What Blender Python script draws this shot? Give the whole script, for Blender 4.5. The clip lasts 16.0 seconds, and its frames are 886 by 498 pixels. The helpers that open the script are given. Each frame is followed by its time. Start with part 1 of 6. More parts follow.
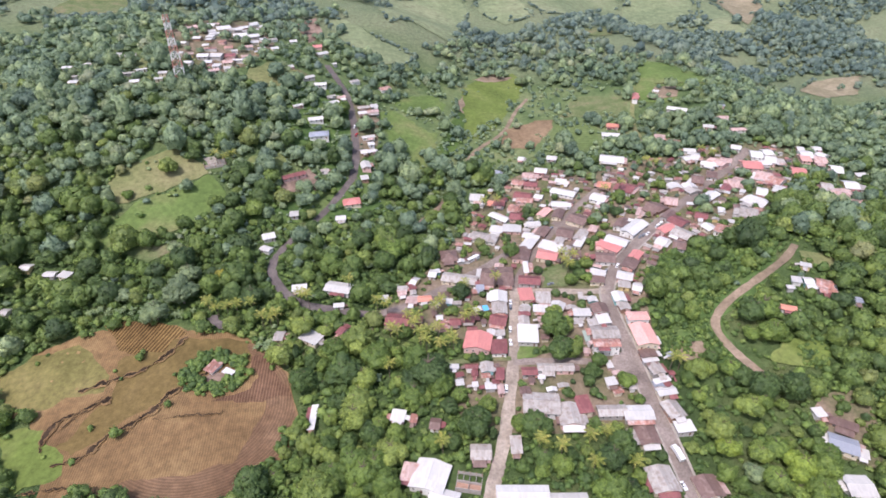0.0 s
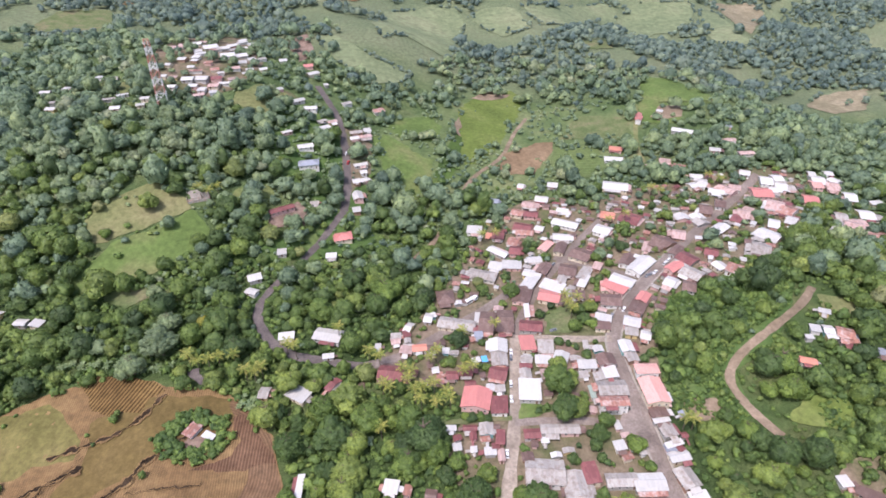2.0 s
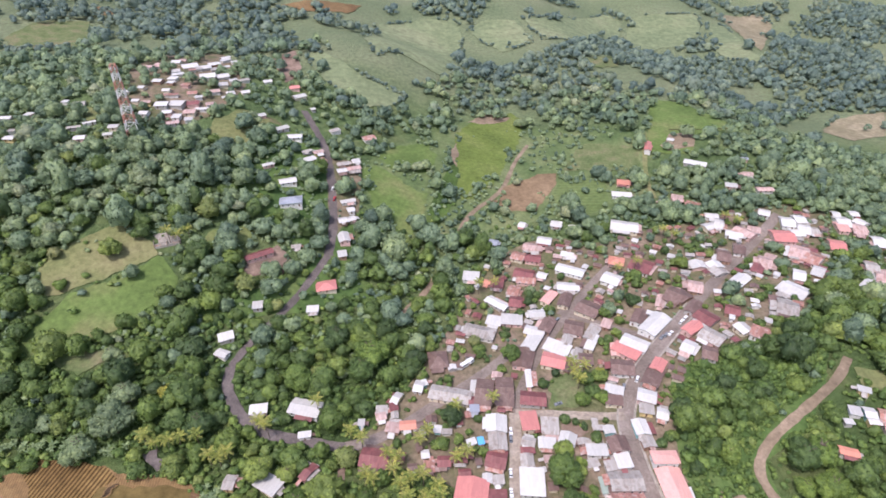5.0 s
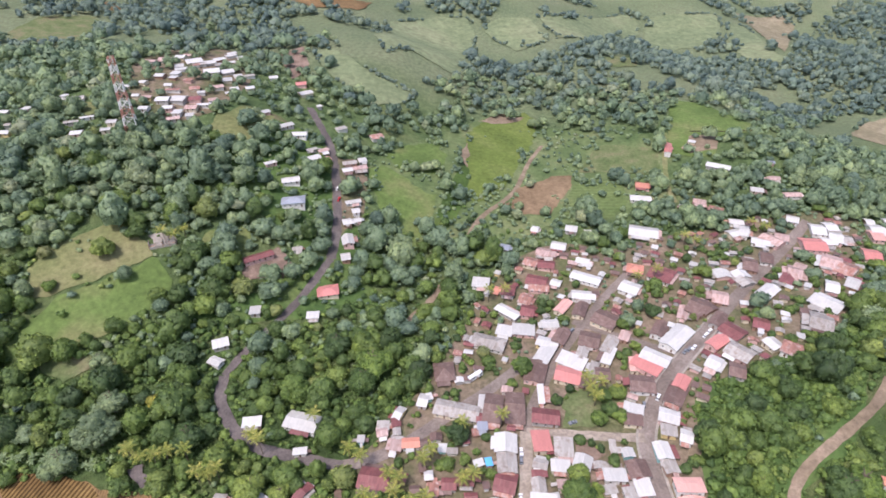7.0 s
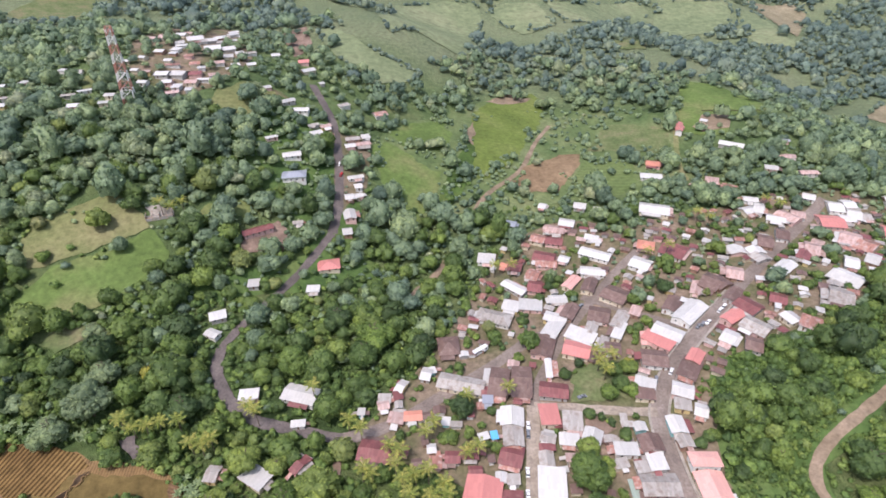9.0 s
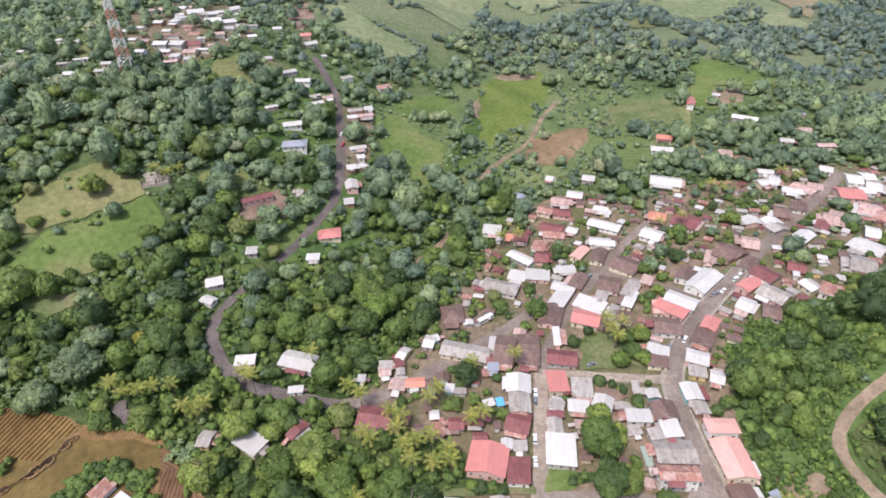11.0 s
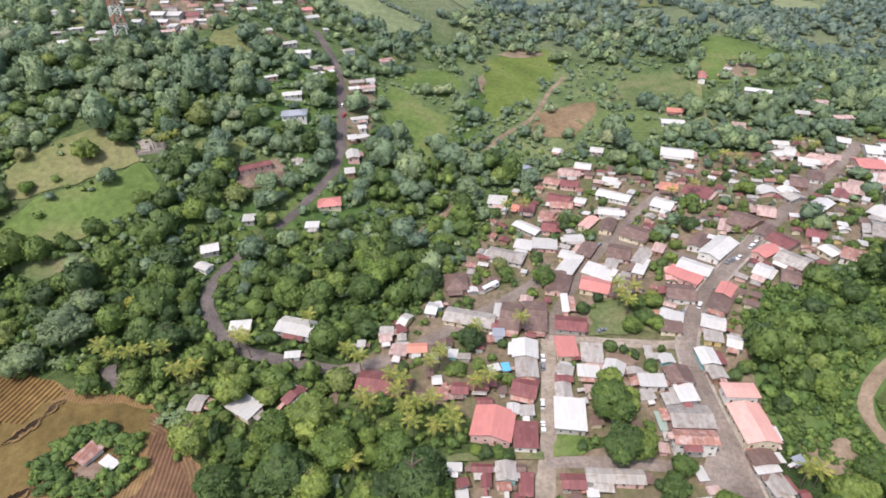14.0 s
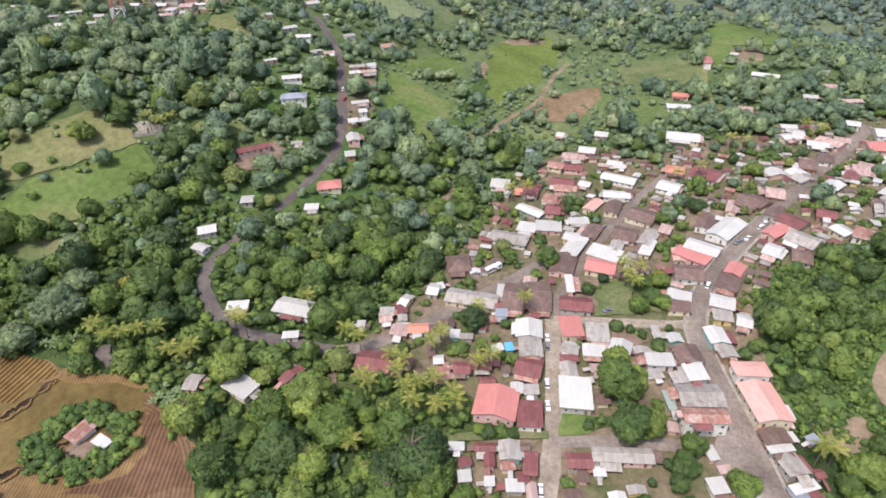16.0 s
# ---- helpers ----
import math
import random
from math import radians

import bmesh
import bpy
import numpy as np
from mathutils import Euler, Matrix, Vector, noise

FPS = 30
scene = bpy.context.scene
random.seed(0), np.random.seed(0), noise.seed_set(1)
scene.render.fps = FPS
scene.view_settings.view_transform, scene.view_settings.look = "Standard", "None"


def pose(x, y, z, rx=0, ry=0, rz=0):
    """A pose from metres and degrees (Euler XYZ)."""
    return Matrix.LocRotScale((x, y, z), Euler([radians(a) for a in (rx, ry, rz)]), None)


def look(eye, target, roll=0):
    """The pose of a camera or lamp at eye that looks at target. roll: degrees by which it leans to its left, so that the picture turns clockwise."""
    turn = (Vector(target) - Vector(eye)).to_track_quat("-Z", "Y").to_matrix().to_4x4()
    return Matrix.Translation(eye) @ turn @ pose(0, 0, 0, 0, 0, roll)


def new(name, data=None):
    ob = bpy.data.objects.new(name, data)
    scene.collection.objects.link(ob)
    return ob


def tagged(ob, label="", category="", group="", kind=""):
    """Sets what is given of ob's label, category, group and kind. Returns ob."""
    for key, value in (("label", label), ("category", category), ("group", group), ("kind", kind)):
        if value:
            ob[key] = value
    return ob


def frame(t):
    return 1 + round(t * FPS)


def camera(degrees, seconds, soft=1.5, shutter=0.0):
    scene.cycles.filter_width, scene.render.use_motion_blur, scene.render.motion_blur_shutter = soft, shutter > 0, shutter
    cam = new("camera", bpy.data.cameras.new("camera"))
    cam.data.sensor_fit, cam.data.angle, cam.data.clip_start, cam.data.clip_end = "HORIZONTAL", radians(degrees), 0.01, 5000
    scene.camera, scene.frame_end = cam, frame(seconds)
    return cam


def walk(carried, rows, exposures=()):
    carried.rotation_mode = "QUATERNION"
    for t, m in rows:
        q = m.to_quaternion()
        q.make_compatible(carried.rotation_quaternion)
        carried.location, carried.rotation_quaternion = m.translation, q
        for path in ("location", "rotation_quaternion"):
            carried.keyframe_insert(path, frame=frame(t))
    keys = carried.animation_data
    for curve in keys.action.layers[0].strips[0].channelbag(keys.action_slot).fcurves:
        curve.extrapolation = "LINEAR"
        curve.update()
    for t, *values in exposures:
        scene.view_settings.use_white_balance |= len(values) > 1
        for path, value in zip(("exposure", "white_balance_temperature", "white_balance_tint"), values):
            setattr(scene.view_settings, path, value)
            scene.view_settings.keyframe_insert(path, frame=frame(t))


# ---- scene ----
cam = camera(76.59, 16.0, 1.72)

PATH = [
    (0.0, pose(2.88, -49.27, 218.11, 57.705, 0.821, -0.123)),
    (0.5, pose(3.65, -43.34, 222.00, 57.627, 0.958, -0.578)),
    (1.0, pose(3.84, -33.73, 226.26, 57.635, 1.006, -0.683)),
    (1.5, pose(4.15, -26.57, 228.64, 57.549, 1.004, -0.531)),
    (2.0, pose(4.58, -16.72, 230.19, 57.578, 0.980, -0.453)),
    (2.5, pose(5.01, -11.00, 231.45, 57.555, 0.953, -0.420)),
    (3.0, pose(5.61, 2.11, 233.58, 57.591, 0.832, -0.344)),
    (3.5, pose(6.14, 8.65, 234.68, 57.582, 0.810, -0.372)),
    (4.0, pose(6.86, 20.49, 236.47, 57.610, 0.644, -0.384)),
    (4.5, pose(7.42, 25.96, 237.27, 57.628, 0.587, -0.388)),
    (5.0, pose(7.44, 32.68, 239.02, 57.549, 0.422, -0.425)),
    (7.5, pose(8.91, 51.08, 226.83, 57.792, 0.364, 1.107)),
    (8.0, pose(8.89, 51.04, 223.55, 57.697, 0.393, 1.162)),
    (8.5, pose(8.82, 51.10, 216.46, 57.608, 0.421, 1.295)),
    (9.0, pose(9.15, 50.97, 210.69, 57.687, 0.476, 1.453)),
    (11.5, pose(9.49, 51.16, 186.86, 57.391, 0.609, 2.085)),
    (12.0, pose(9.56, 51.17, 183.58, 57.383, 0.650, 2.180)),
    (12.5, pose(9.66, 51.04, 179.53, 57.364, 0.733, 2.259)),
    (13.0, pose(9.88, 51.16, 176.87, 57.391, 0.778, 2.321)),
    (13.5, pose(9.83, 51.20, 174.68, 57.360, 0.792, 2.333)),
    (14.0, pose(9.88, 51.22, 170.53, 57.330, 0.804, 2.414)),
    (14.5, pose(9.81, 51.33, 167.02, 57.330, 0.776, 2.453)),
    (15.0, pose(9.97, 51.01, 164.54, 57.371, 0.901, 2.508)),
    (15.5, pose(9.87, 51.31, 161.60, 57.306, 0.875, 2.595)),
    (16.0, pose(10.04, 51.10, 159.45, 57.343, 0.947, 2.617)),
]
walk(cam, PATH, [(0.0, 0.32, 5960, 22), (5.0, 0.25, 5960, 22), (9.0, 0.22, 6070, 19), (16.0, 0.22, 6240, 14)])

# ---- world, sun and exposure ----
SUN_ELEVATION, SUN_TURN = 62.0, 215.0
world = bpy.data.worlds.new("sky")
scene.world = world
world.use_nodes = True
_nt = world.node_tree
_sky = _nt.nodes.new("ShaderNodeTexSky")
_sky.sky_type = "NISHITA"
_sky.sun_disc = False
_sky.sun_elevation = radians(SUN_ELEVATION)
_sky.sun_rotation = radians(SUN_TURN)
_sky.air_density, _sky.dust_density = 1.6, 4.0
_bg = _nt.nodes["Background"]
_bg.inputs[1].default_value = 0.16
_nt.links.new(_sky.outputs[0], _bg.inputs[0])
_sun = new("sun", bpy.data.lights.new("sun", "SUN"))
_sun.data.energy, _sun.data.angle, _sun.data.color = 2.95, radians(4), (1.0, 0.95, 0.88)
_az = radians(SUN_TURN)
_sun.matrix_world = look((math.sin(_az) * 100, math.cos(_az) * 100, 100 * math.tan(radians(SUN_ELEVATION))), (0, 0, 0))


# ---- materials ----
MATERIALS = {}


def material(name):
    m = bpy.data.materials.new(name)
    m.use_nodes = True
    MATERIALS[name] = m
    nodes = m.node_tree.nodes
    return m, nodes, m.node_tree.links, nodes["Principled BSDF"]


def node(nodes, kind, **inputs):
    n = nodes.new(kind)
    for key, value in inputs.items():
        n.inputs[key.replace("_", " ")].default_value = value
    return n


def ramp(nodes, links, source, stops):
    r = nodes.new("ShaderNodeValToRGB")
    e = r.color_ramp.elements
    while len(e) < len(stops):
        e.new(0.5)
    for item, (at, colour) in zip(e, stops):
        item.position, item.color = at, (*colour, 1)
    links.new(source, r.inputs[0])
    return r.outputs[0]


def mixed(nodes, links, kind, fac, a, b):
    n = nodes.new("ShaderNodeMix")
    n.data_type, n.blend_type = "RGBA", kind
    if isinstance(fac, float):
        n.inputs[0].default_value = fac
    else:
        links.new(fac, n.inputs[0])
    for value, socket in ((a, n.inputs[6]), (b, n.inputs[7])):
        if isinstance(value, tuple):
            socket.default_value = (*value, 1)
        else:
            links.new(value, socket)
    return n.outputs[2]


def noisy(nodes, links, scale, detail=4.0, where="Object", rough=0.55):
    co = nodes.new("ShaderNodeTexCoord")
    n = node(nodes, "ShaderNodeTexNoise", Scale=scale, Detail=detail, Roughness=rough)
    links.new(co.outputs[where], n.inputs["Vector"])
    return n.outputs[0]


def bumped(nodes, links, bsdf, height, strength, distance):
    b = node(nodes, "ShaderNodeBump", Strength=strength, Distance=distance)
    links.new(height, b.inputs["Height"])
    links.new(b.outputs[0], bsdf.inputs["Normal"])


def soil(name, dark, mid, light, coarse=0.03, fine=0.35, rough=0.95, bump=0.5):
    """Ground cover: broad patches and fine grain of three colours."""
    m, nodes, links, bsdf = material(name)
    a = ramp(nodes, links, noisy(nodes, links, coarse, 6), [(0.32, dark), (0.5, mid), (0.68, light)])
    b = ramp(nodes, links, noisy(nodes, links, fine, 5, rough=0.7), [(0.3, (0.3, 0.3, 0.3)), (0.7, (0.76, 0.76, 0.76))])
    links.new(mixed(nodes, links, "OVERLAY", 0.7, a, b), bsdf.inputs["Base Color"])
    bsdf.inputs["Roughness"].default_value = rough
    bsdf.inputs["Specular IOR Level"].default_value = 0.15
    bumped(nodes, links, bsdf, noisy(nodes, links, fine * 2, 4), bump, 0.5)
    return m


# growth on the gully floor, darkened to carry the shade there
soil("undergrowth", (0.03, 0.05, 0.015), (0.06, 0.10, 0.025), (0.13, 0.15, 0.05), 0.02, 0.25, bump=0.8)
soil("lime_grass", (0.075, 0.113, 0.031), (0.105, 0.15, 0.043), (0.152, 0.162, 0.066), 0.028, 0.3)
soil("scrub", (0.07, 0.105, 0.04), (0.11, 0.145, 0.058), (0.16, 0.178, 0.085), 0.03, 0.3, bump=0.8)
soil("town_soil", (0.085, 0.10, 0.04), (0.145, 0.12, 0.075), (0.225, 0.165, 0.125), 0.05, 0.4)
soil("thick_scrub", (0.045, 0.08, 0.024), (0.072, 0.118, 0.034), (0.105, 0.14, 0.046), 0.05, 0.35, bump=0.9)
soil("verge", (0.052, 0.088, 0.022), (0.08, 0.122, 0.03), (0.115, 0.145, 0.042), 0.11, 0.5, bump=0.9)
soil("dry_grass", (0.12, 0.14, 0.055), (0.155, 0.16, 0.068), (0.195, 0.18, 0.09), 0.03, 0.3)
# grazed green with distance haze put into the colour: paler, bluer
soil("hill_grass", (0.13, 0.16, 0.086), (0.16, 0.188, 0.10), (0.195, 0.212, 0.12), 0.012, 0.12)
soil("field_green", (0.085, 0.115, 0.028), (0.11, 0.145, 0.034), (0.14, 0.165, 0.05), 0.03, 0.3)
soil("stubble", (0.115, 0.105, 0.035), (0.158, 0.138, 0.05), (0.205, 0.168, 0.072), 0.03, 0.3)
soil("brown_grass", (0.098, 0.07, 0.026), (0.128, 0.092, 0.034), (0.165, 0.118, 0.048), 0.03, 0.3)
soil("grass_lot", (0.08, 0.11, 0.04), (0.12, 0.14, 0.06), (0.17, 0.15, 0.085), 0.08, 0.5)
soil("pale_dirt", (0.15, 0.115, 0.078), (0.205, 0.155, 0.108), (0.27, 0.205, 0.15), 0.06, 0.4)
soil("bare_earth", (0.125, 0.09, 0.068), (0.185, 0.13, 0.10), (0.25, 0.18, 0.14), 0.08, 0.5)
soil("tilled_tan", (0.145, 0.10, 0.058), (0.188, 0.13, 0.077), (0.235, 0.165, 0.10), 0.03, 0.3)
soil("dry_bank", (0.17, 0.145, 0.088), (0.215, 0.183, 0.115), (0.265, 0.225, 0.15), 0.03, 0.2)
soil("dirt_road", (0.205, 0.168, 0.135), (0.275, 0.229, 0.184), (0.36, 0.305, 0.25), 0.08, 0.6)
soil("asphalt", (0.135, 0.108, 0.092), (0.185, 0.15, 0.128), (0.24, 0.198, 0.172), 0.07, 0.8, 0.85, 0.2)
soil("old_asphalt", (0.092, 0.078, 0.072), (0.12, 0.10, 0.093), (0.155, 0.132, 0.122), 0.08, 0.8, 0.85, 0.2)
soil("pavement_concrete", (0.22, 0.195, 0.165), (0.28, 0.25, 0.215), (0.34, 0.30, 0.265), 0.2, 1.2, 0.9, 0.2)
# near-black soil: the shade inside the gullies put into the colour
soil("shade_dark_soil", (0.015, 0.01, 0.006), (0.03, 0.02, 0.012), (0.06, 0.04, 0.025), 0.1, 0.6)


def furrowed(name, dark, mid, light, centre, spacing, turn=-7, depth=0.5, trough_shade=(0.62, 0.58, 0.55)):
    """Tilled soil: wandering furrows round a centre, or across it; the sheet is flat, the shade between ridges painted.
    """
    m = soil(name, dark, mid, light, 0.02, 0.25)
    nodes, links = m.node_tree.nodes, m.node_tree.links
    bsdf = nodes["Principled BSDF"]
    co = nodes.new("ShaderNodeTexCoord")
    mp = nodes.new("ShaderNodeMapping")
    wave = node(nodes, "ShaderNodeTexWave", Scale=0.314 / spacing, Distortion=7.0 if not centre else 2.5, Detail=2.0)
    wave.inputs["Detail Scale"].default_value = 0.12
    if centre:
        mp.inputs["Location"].default_value = (-centre[0], -centre[1], 0)
        wave.wave_type, wave.rings_direction = "RINGS", "Z"
    else:
        mp.inputs["Rotation"].default_value = (0, 0, radians(turn))
    links.new(co.outputs["Object"], mp.inputs[0])
    links.new(mp.outputs[0], wave.inputs["Vector"])
    old = bsdf.inputs["Base Color"].links[0].from_socket
    # shade between the ridges multiplied into the soil colour; depth is its strength
    tone = ramp(nodes, links, wave.outputs["Fac"], [(0.2, trough_shade), (0.7, (1, 1, 1))])
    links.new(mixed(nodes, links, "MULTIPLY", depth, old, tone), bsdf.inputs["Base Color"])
    bumped(nodes, links, bsdf, wave.outputs["Fac"], 0.45, 0.4)
    return m


furrowed("brown_soil", (0.13, 0.08, 0.038), (0.187, 0.119, 0.056), (0.247, 0.167, 0.08), None, 1.2, depth=0.3)
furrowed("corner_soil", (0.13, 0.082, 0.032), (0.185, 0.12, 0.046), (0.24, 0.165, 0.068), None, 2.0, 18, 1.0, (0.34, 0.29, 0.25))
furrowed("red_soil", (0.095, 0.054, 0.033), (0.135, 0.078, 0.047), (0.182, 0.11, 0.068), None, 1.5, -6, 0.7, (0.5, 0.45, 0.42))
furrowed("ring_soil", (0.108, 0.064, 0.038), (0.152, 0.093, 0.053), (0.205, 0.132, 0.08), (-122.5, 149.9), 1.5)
furrowed("crop", (0.085, 0.122, 0.04), (0.12, 0.158, 0.058), (0.175, 0.188, 0.088), None, 4.0, 90, 0.3)


def roofing(name, colour, worn, wear=0.5, rough=0.5, uneven=0.14):
    """Corrugated sheet roofing: sheets of uneven tone, ribs and rust."""
    m, nodes, links, bsdf = material(name)
    info = nodes.new("ShaderNodeObjectInfo")
    co = nodes.new("ShaderNodeTexCoord")
    brick = node(nodes, "ShaderNodeTexBrick", Scale=1.0, Mortar_Size=0.015, Brick_Width=0.95, Row_Height=3.1)
    brick.inputs["Color1"].default_value = (1 - uneven, 1 - uneven, 1 - uneven, 1)
    brick.inputs["Color2"].default_value = (1, 1, 1, 1)
    brick.inputs["Mortar"].default_value = (0.6, 0.58, 0.56, 1)
    links.new(co.outputs["Object"], brick.inputs["Vector"])
    base = mixed(nodes, links, "MULTIPLY", 0.8, colour, brick.outputs["Color"])
    stain = ramp(nodes, links, noisy(nodes, links, 0.35, 6, rough=0.65), [(wear, (0, 0, 0)), (min(wear + 0.2, 1.0), (1, 1, 1))])
    base = mixed(nodes, links, "MIX", stain, base, worn)
    tone = ramp(nodes, links, info.outputs["Random"], [(0, (0.74, 0.73, 0.72)), (0.5, (0.93, 0.92, 0.91)), (1, (1, 1, 1))])
    links.new(mixed(nodes, links, "MULTIPLY", 1.0, base, tone), bsdf.inputs["Base Color"])
    bsdf.inputs["Roughness"].default_value = rough
    wave = node(nodes, "ShaderNodeTexWave", Scale=1.6)
    links.new(co.outputs["Object"], wave.inputs["Vector"])
    bumped(nodes, links, bsdf, wave.outputs["Fac"], 0.3, 0.05)
    return m


roofing("white", (0.585, 0.568, 0.545), (0.42, 0.375, 0.335), 0.6, uneven=0.16)
roofing("grey", (0.44, 0.405, 0.37), (0.25, 0.19, 0.155), 0.48, uneven=0.28)
roofing("red", (0.56, 0.22, 0.195), (0.46, 0.20, 0.165), 0.57)
roofing("pink", (0.56, 0.40, 0.36), (0.33, 0.18, 0.145), 0.48, uneven=0.35)
roofing("maroon", (0.25, 0.088, 0.085), (0.28, 0.14, 0.12), 0.52, uneven=0.35)
roofing("brown", (0.185, 0.115, 0.095), (0.26, 0.185, 0.155), 0.5, uneven=0.3)
roofing("salmon", (0.68, 0.38, 0.33), (0.58, 0.31, 0.26), 0.58)
roofing("orange", (0.64, 0.27, 0.19), (0.52, 0.23, 0.17), 0.56)
roofing("rust", (0.42, 0.20, 0.15), (0.50, 0.42, 0.39), 0.48, uneven=0.5)
roofing("blue", (0.30, 0.32, 0.37), (0.28, 0.29, 0.31), 0.55)
roofing("tarp", (0.12, 0.42, 0.68), (0.20, 0.50, 0.70), 0.55)
roofing("green", (0.38, 0.46, 0.39), (0.34, 0.36, 0.33), 0.55)


def plaster(name, colour):
    m, nodes, links, bsdf = material(name)
    dirt = ramp(nodes, links, noisy(nodes, links, 0.6, 6, rough=0.65), [(0.45, (1, 1, 1)), (0.75, (0.68, 0.62, 0.56))])
    links.new(mixed(nodes, links, "MULTIPLY", 0.9, colour, dirt), bsdf.inputs["Base Color"])
    bsdf.inputs["Roughness"].default_value = 0.85
    bumped(nodes, links, bsdf, noisy(nodes, links, 6, 3), 0.2, 0.03)
    return m


for _n, _c in (("plaster_white", (0.72, 0.70, 0.67)), ("plaster_cream", (0.66, 0.58, 0.44)), ("plaster_pink", (0.66, 0.44, 0.40)),
               ("plaster_teal", (0.28, 0.52, 0.52)), ("plaster_yellow", (0.66, 0.52, 0.25)), ("plaster_grey", (0.42, 0.40, 0.38)),
               ("adobe", (0.34, 0.21, 0.15)), ("trim_paint", (0.60, 0.58, 0.55)), ("door_wood", (0.16, 0.09, 0.06)), ("rubble", (0.36, 0.33, 0.30))):
    plaster(_n, _c)


def gloss(name, colour, rough, metal=0.0):
    m, nodes, links, bsdf = material(name)
    n = ramp(nodes, links, noisy(nodes, links, 3, 4), [(0.3, tuple(0.85 * v for v in colour)), (0.7, colour)])
    links.new(n, bsdf.inputs["Base Color"])
    bsdf.inputs["Roughness"].default_value = rough
    bsdf.inputs["Metallic"].default_value = metal
    return m


gloss("pane", (0.03, 0.04, 0.05), 0.08)
gloss("car_white", (0.75, 0.75, 0.75), 0.25)
gloss("car_grey", (0.20, 0.21, 0.23), 0.25)
gloss("car_red", (0.40, 0.03, 0.03), 0.25)
gloss("rubber", (0.02, 0.02, 0.02), 0.8)
gloss("mast_red", (0.52, 0.25, 0.19), 0.6)
gloss("mast_white", (0.78, 0.77, 0.75), 0.5)
gloss("pole_wood", (0.22, 0.18, 0.15), 0.9)
gloss("galvanised", (0.45, 0.46, 0.47), 0.45, 0.7)


def foliage(name, stops, each):
    """Leaf colour: one tone a plant, with finer mottling over it. each: tone by object, else by the mesh's own tint."""
    m, nodes, links, bsdf = material(name)
    if each:
        source = nodes.new("ShaderNodeObjectInfo").outputs["Random"]
    else:
        at = nodes.new("ShaderNodeAttribute")
        at.attribute_name = "tint"
        source = at.outputs["Fac"]
    tone = ramp(nodes, links, source, stops)
    island = nodes.new("ShaderNodeNewGeometry").outputs["Random Per Island"]
    leaf = ramp(nodes, links, island, [(0, (0.68, 0.72, 0.68)), (0.5, (1, 1, 1)), (1, (1.38, 1.34, 1.18))])
    geo = nodes.new("ShaderNodeNewGeometry")
    clump = node(nodes, "ShaderNodeTexNoise", Scale=0.9, Detail=5.0, Roughness=0.7)
    links.new(geo.outputs["Position"], clump.inputs["Vector"])
    mottle = ramp(nodes, links, clump.outputs[0], [(0.32, (0.66, 0.7, 0.66)), (0.5, (1, 1, 1)), (0.68, (1.34, 1.3, 1.12))])
    broad = node(nodes, "ShaderNodeTexNoise", Scale=0.3, Detail=3.0, Roughness=0.6)
    links.new(geo.outputs["Position"], broad.inputs["Vector"])
    bough = ramp(nodes, links, broad.outputs[0], [(0.32, (0.84, 0.88, 0.88)), (0.5, (1, 1, 1)), (0.68, (1.16, 1.12, 0.98))])
    base = mixed(nodes, links, "MULTIPLY", 1.0, mixed(nodes, links, "MULTIPLY", 1.0, tone, leaf), mixed(nodes, links, "MULTIPLY", 1.0, mottle, bough))
    links.new(base, bsdf.inputs["Base Color"])
    bumped(nodes, links, bsdf, clump.outputs[0], 0.8, 0.5)
    bsdf.inputs["Roughness"].default_value = 0.58
    bsdf.inputs["Specular IOR Level"].default_value = 0.35
    thin = nodes.new("ShaderNodeBsdfTranslucent")
    links.new(base, thin.inputs[0])
    both = nodes.new("ShaderNodeMixShader")
    both.inputs[0].default_value = 0.22
    links.new(bsdf.outputs[0], both.inputs[1])
    links.new(thin.outputs[0], both.inputs[2])
    links.new(both.outputs[0], nodes["Material Output"].inputs[0])
    return m


GREENS = [(0.0, (0.055, 0.09, 0.036)), (0.25, (0.082, 0.128, 0.042)), (0.5, (0.112, 0.168, 0.046)), (0.72, (0.15, 0.206, 0.052)),
          (0.88, (0.19, 0.225, 0.076)), (1.0, (0.215, 0.228, 0.11))]
# distance haze painted into these two ramps: paler and bluer than the nearer greens
FAR_HAZE_GREENS = [(0.0, (0.086, 0.128, 0.122)), (0.3, (0.114, 0.165, 0.15)), (0.6, (0.15, 0.202, 0.165)), (1.0, (0.205, 0.25, 0.18))]
HILL_HAZE_GREENS = [(0.0, (0.102, 0.152, 0.115)), (0.3, (0.144, 0.206, 0.138)), (0.6, (0.186, 0.252, 0.144)), (0.85, (0.23, 0.288, 0.156)), (1.0, (0.265, 0.296, 0.195))]
NEAR_GREENS = [(0.0, (0.052, 0.088, 0.034)), (0.25, (0.082, 0.132, 0.04)), (0.5, (0.115, 0.176, 0.044)), (0.75, (0.152, 0.216, 0.05)), (1.0, (0.198, 0.25, 0.068))]
foliage("leaf", NEAR_GREENS, True)
foliage("leaf_woods", GREENS, False)
foliage("leaf_far_hazed", FAR_HAZE_GREENS, False)
foliage("leaf_hill_hazed", HILL_HAZE_GREENS, False)
foliage("leaf_lush", [(0.0, (0.06, 0.105, 0.035)), (0.35, (0.098, 0.158, 0.043)), (0.7, (0.145, 0.212, 0.054)), (1.0, (0.215, 0.27, 0.08))], False)
foliage("leaf_pale", [(0, (0.165, 0.22, 0.12)), (1, (0.205, 0.26, 0.145))], True)
foliage("leaf_yellow", [(0, (0.27, 0.27, 0.055)), (1, (0.33, 0.31, 0.07))], True)
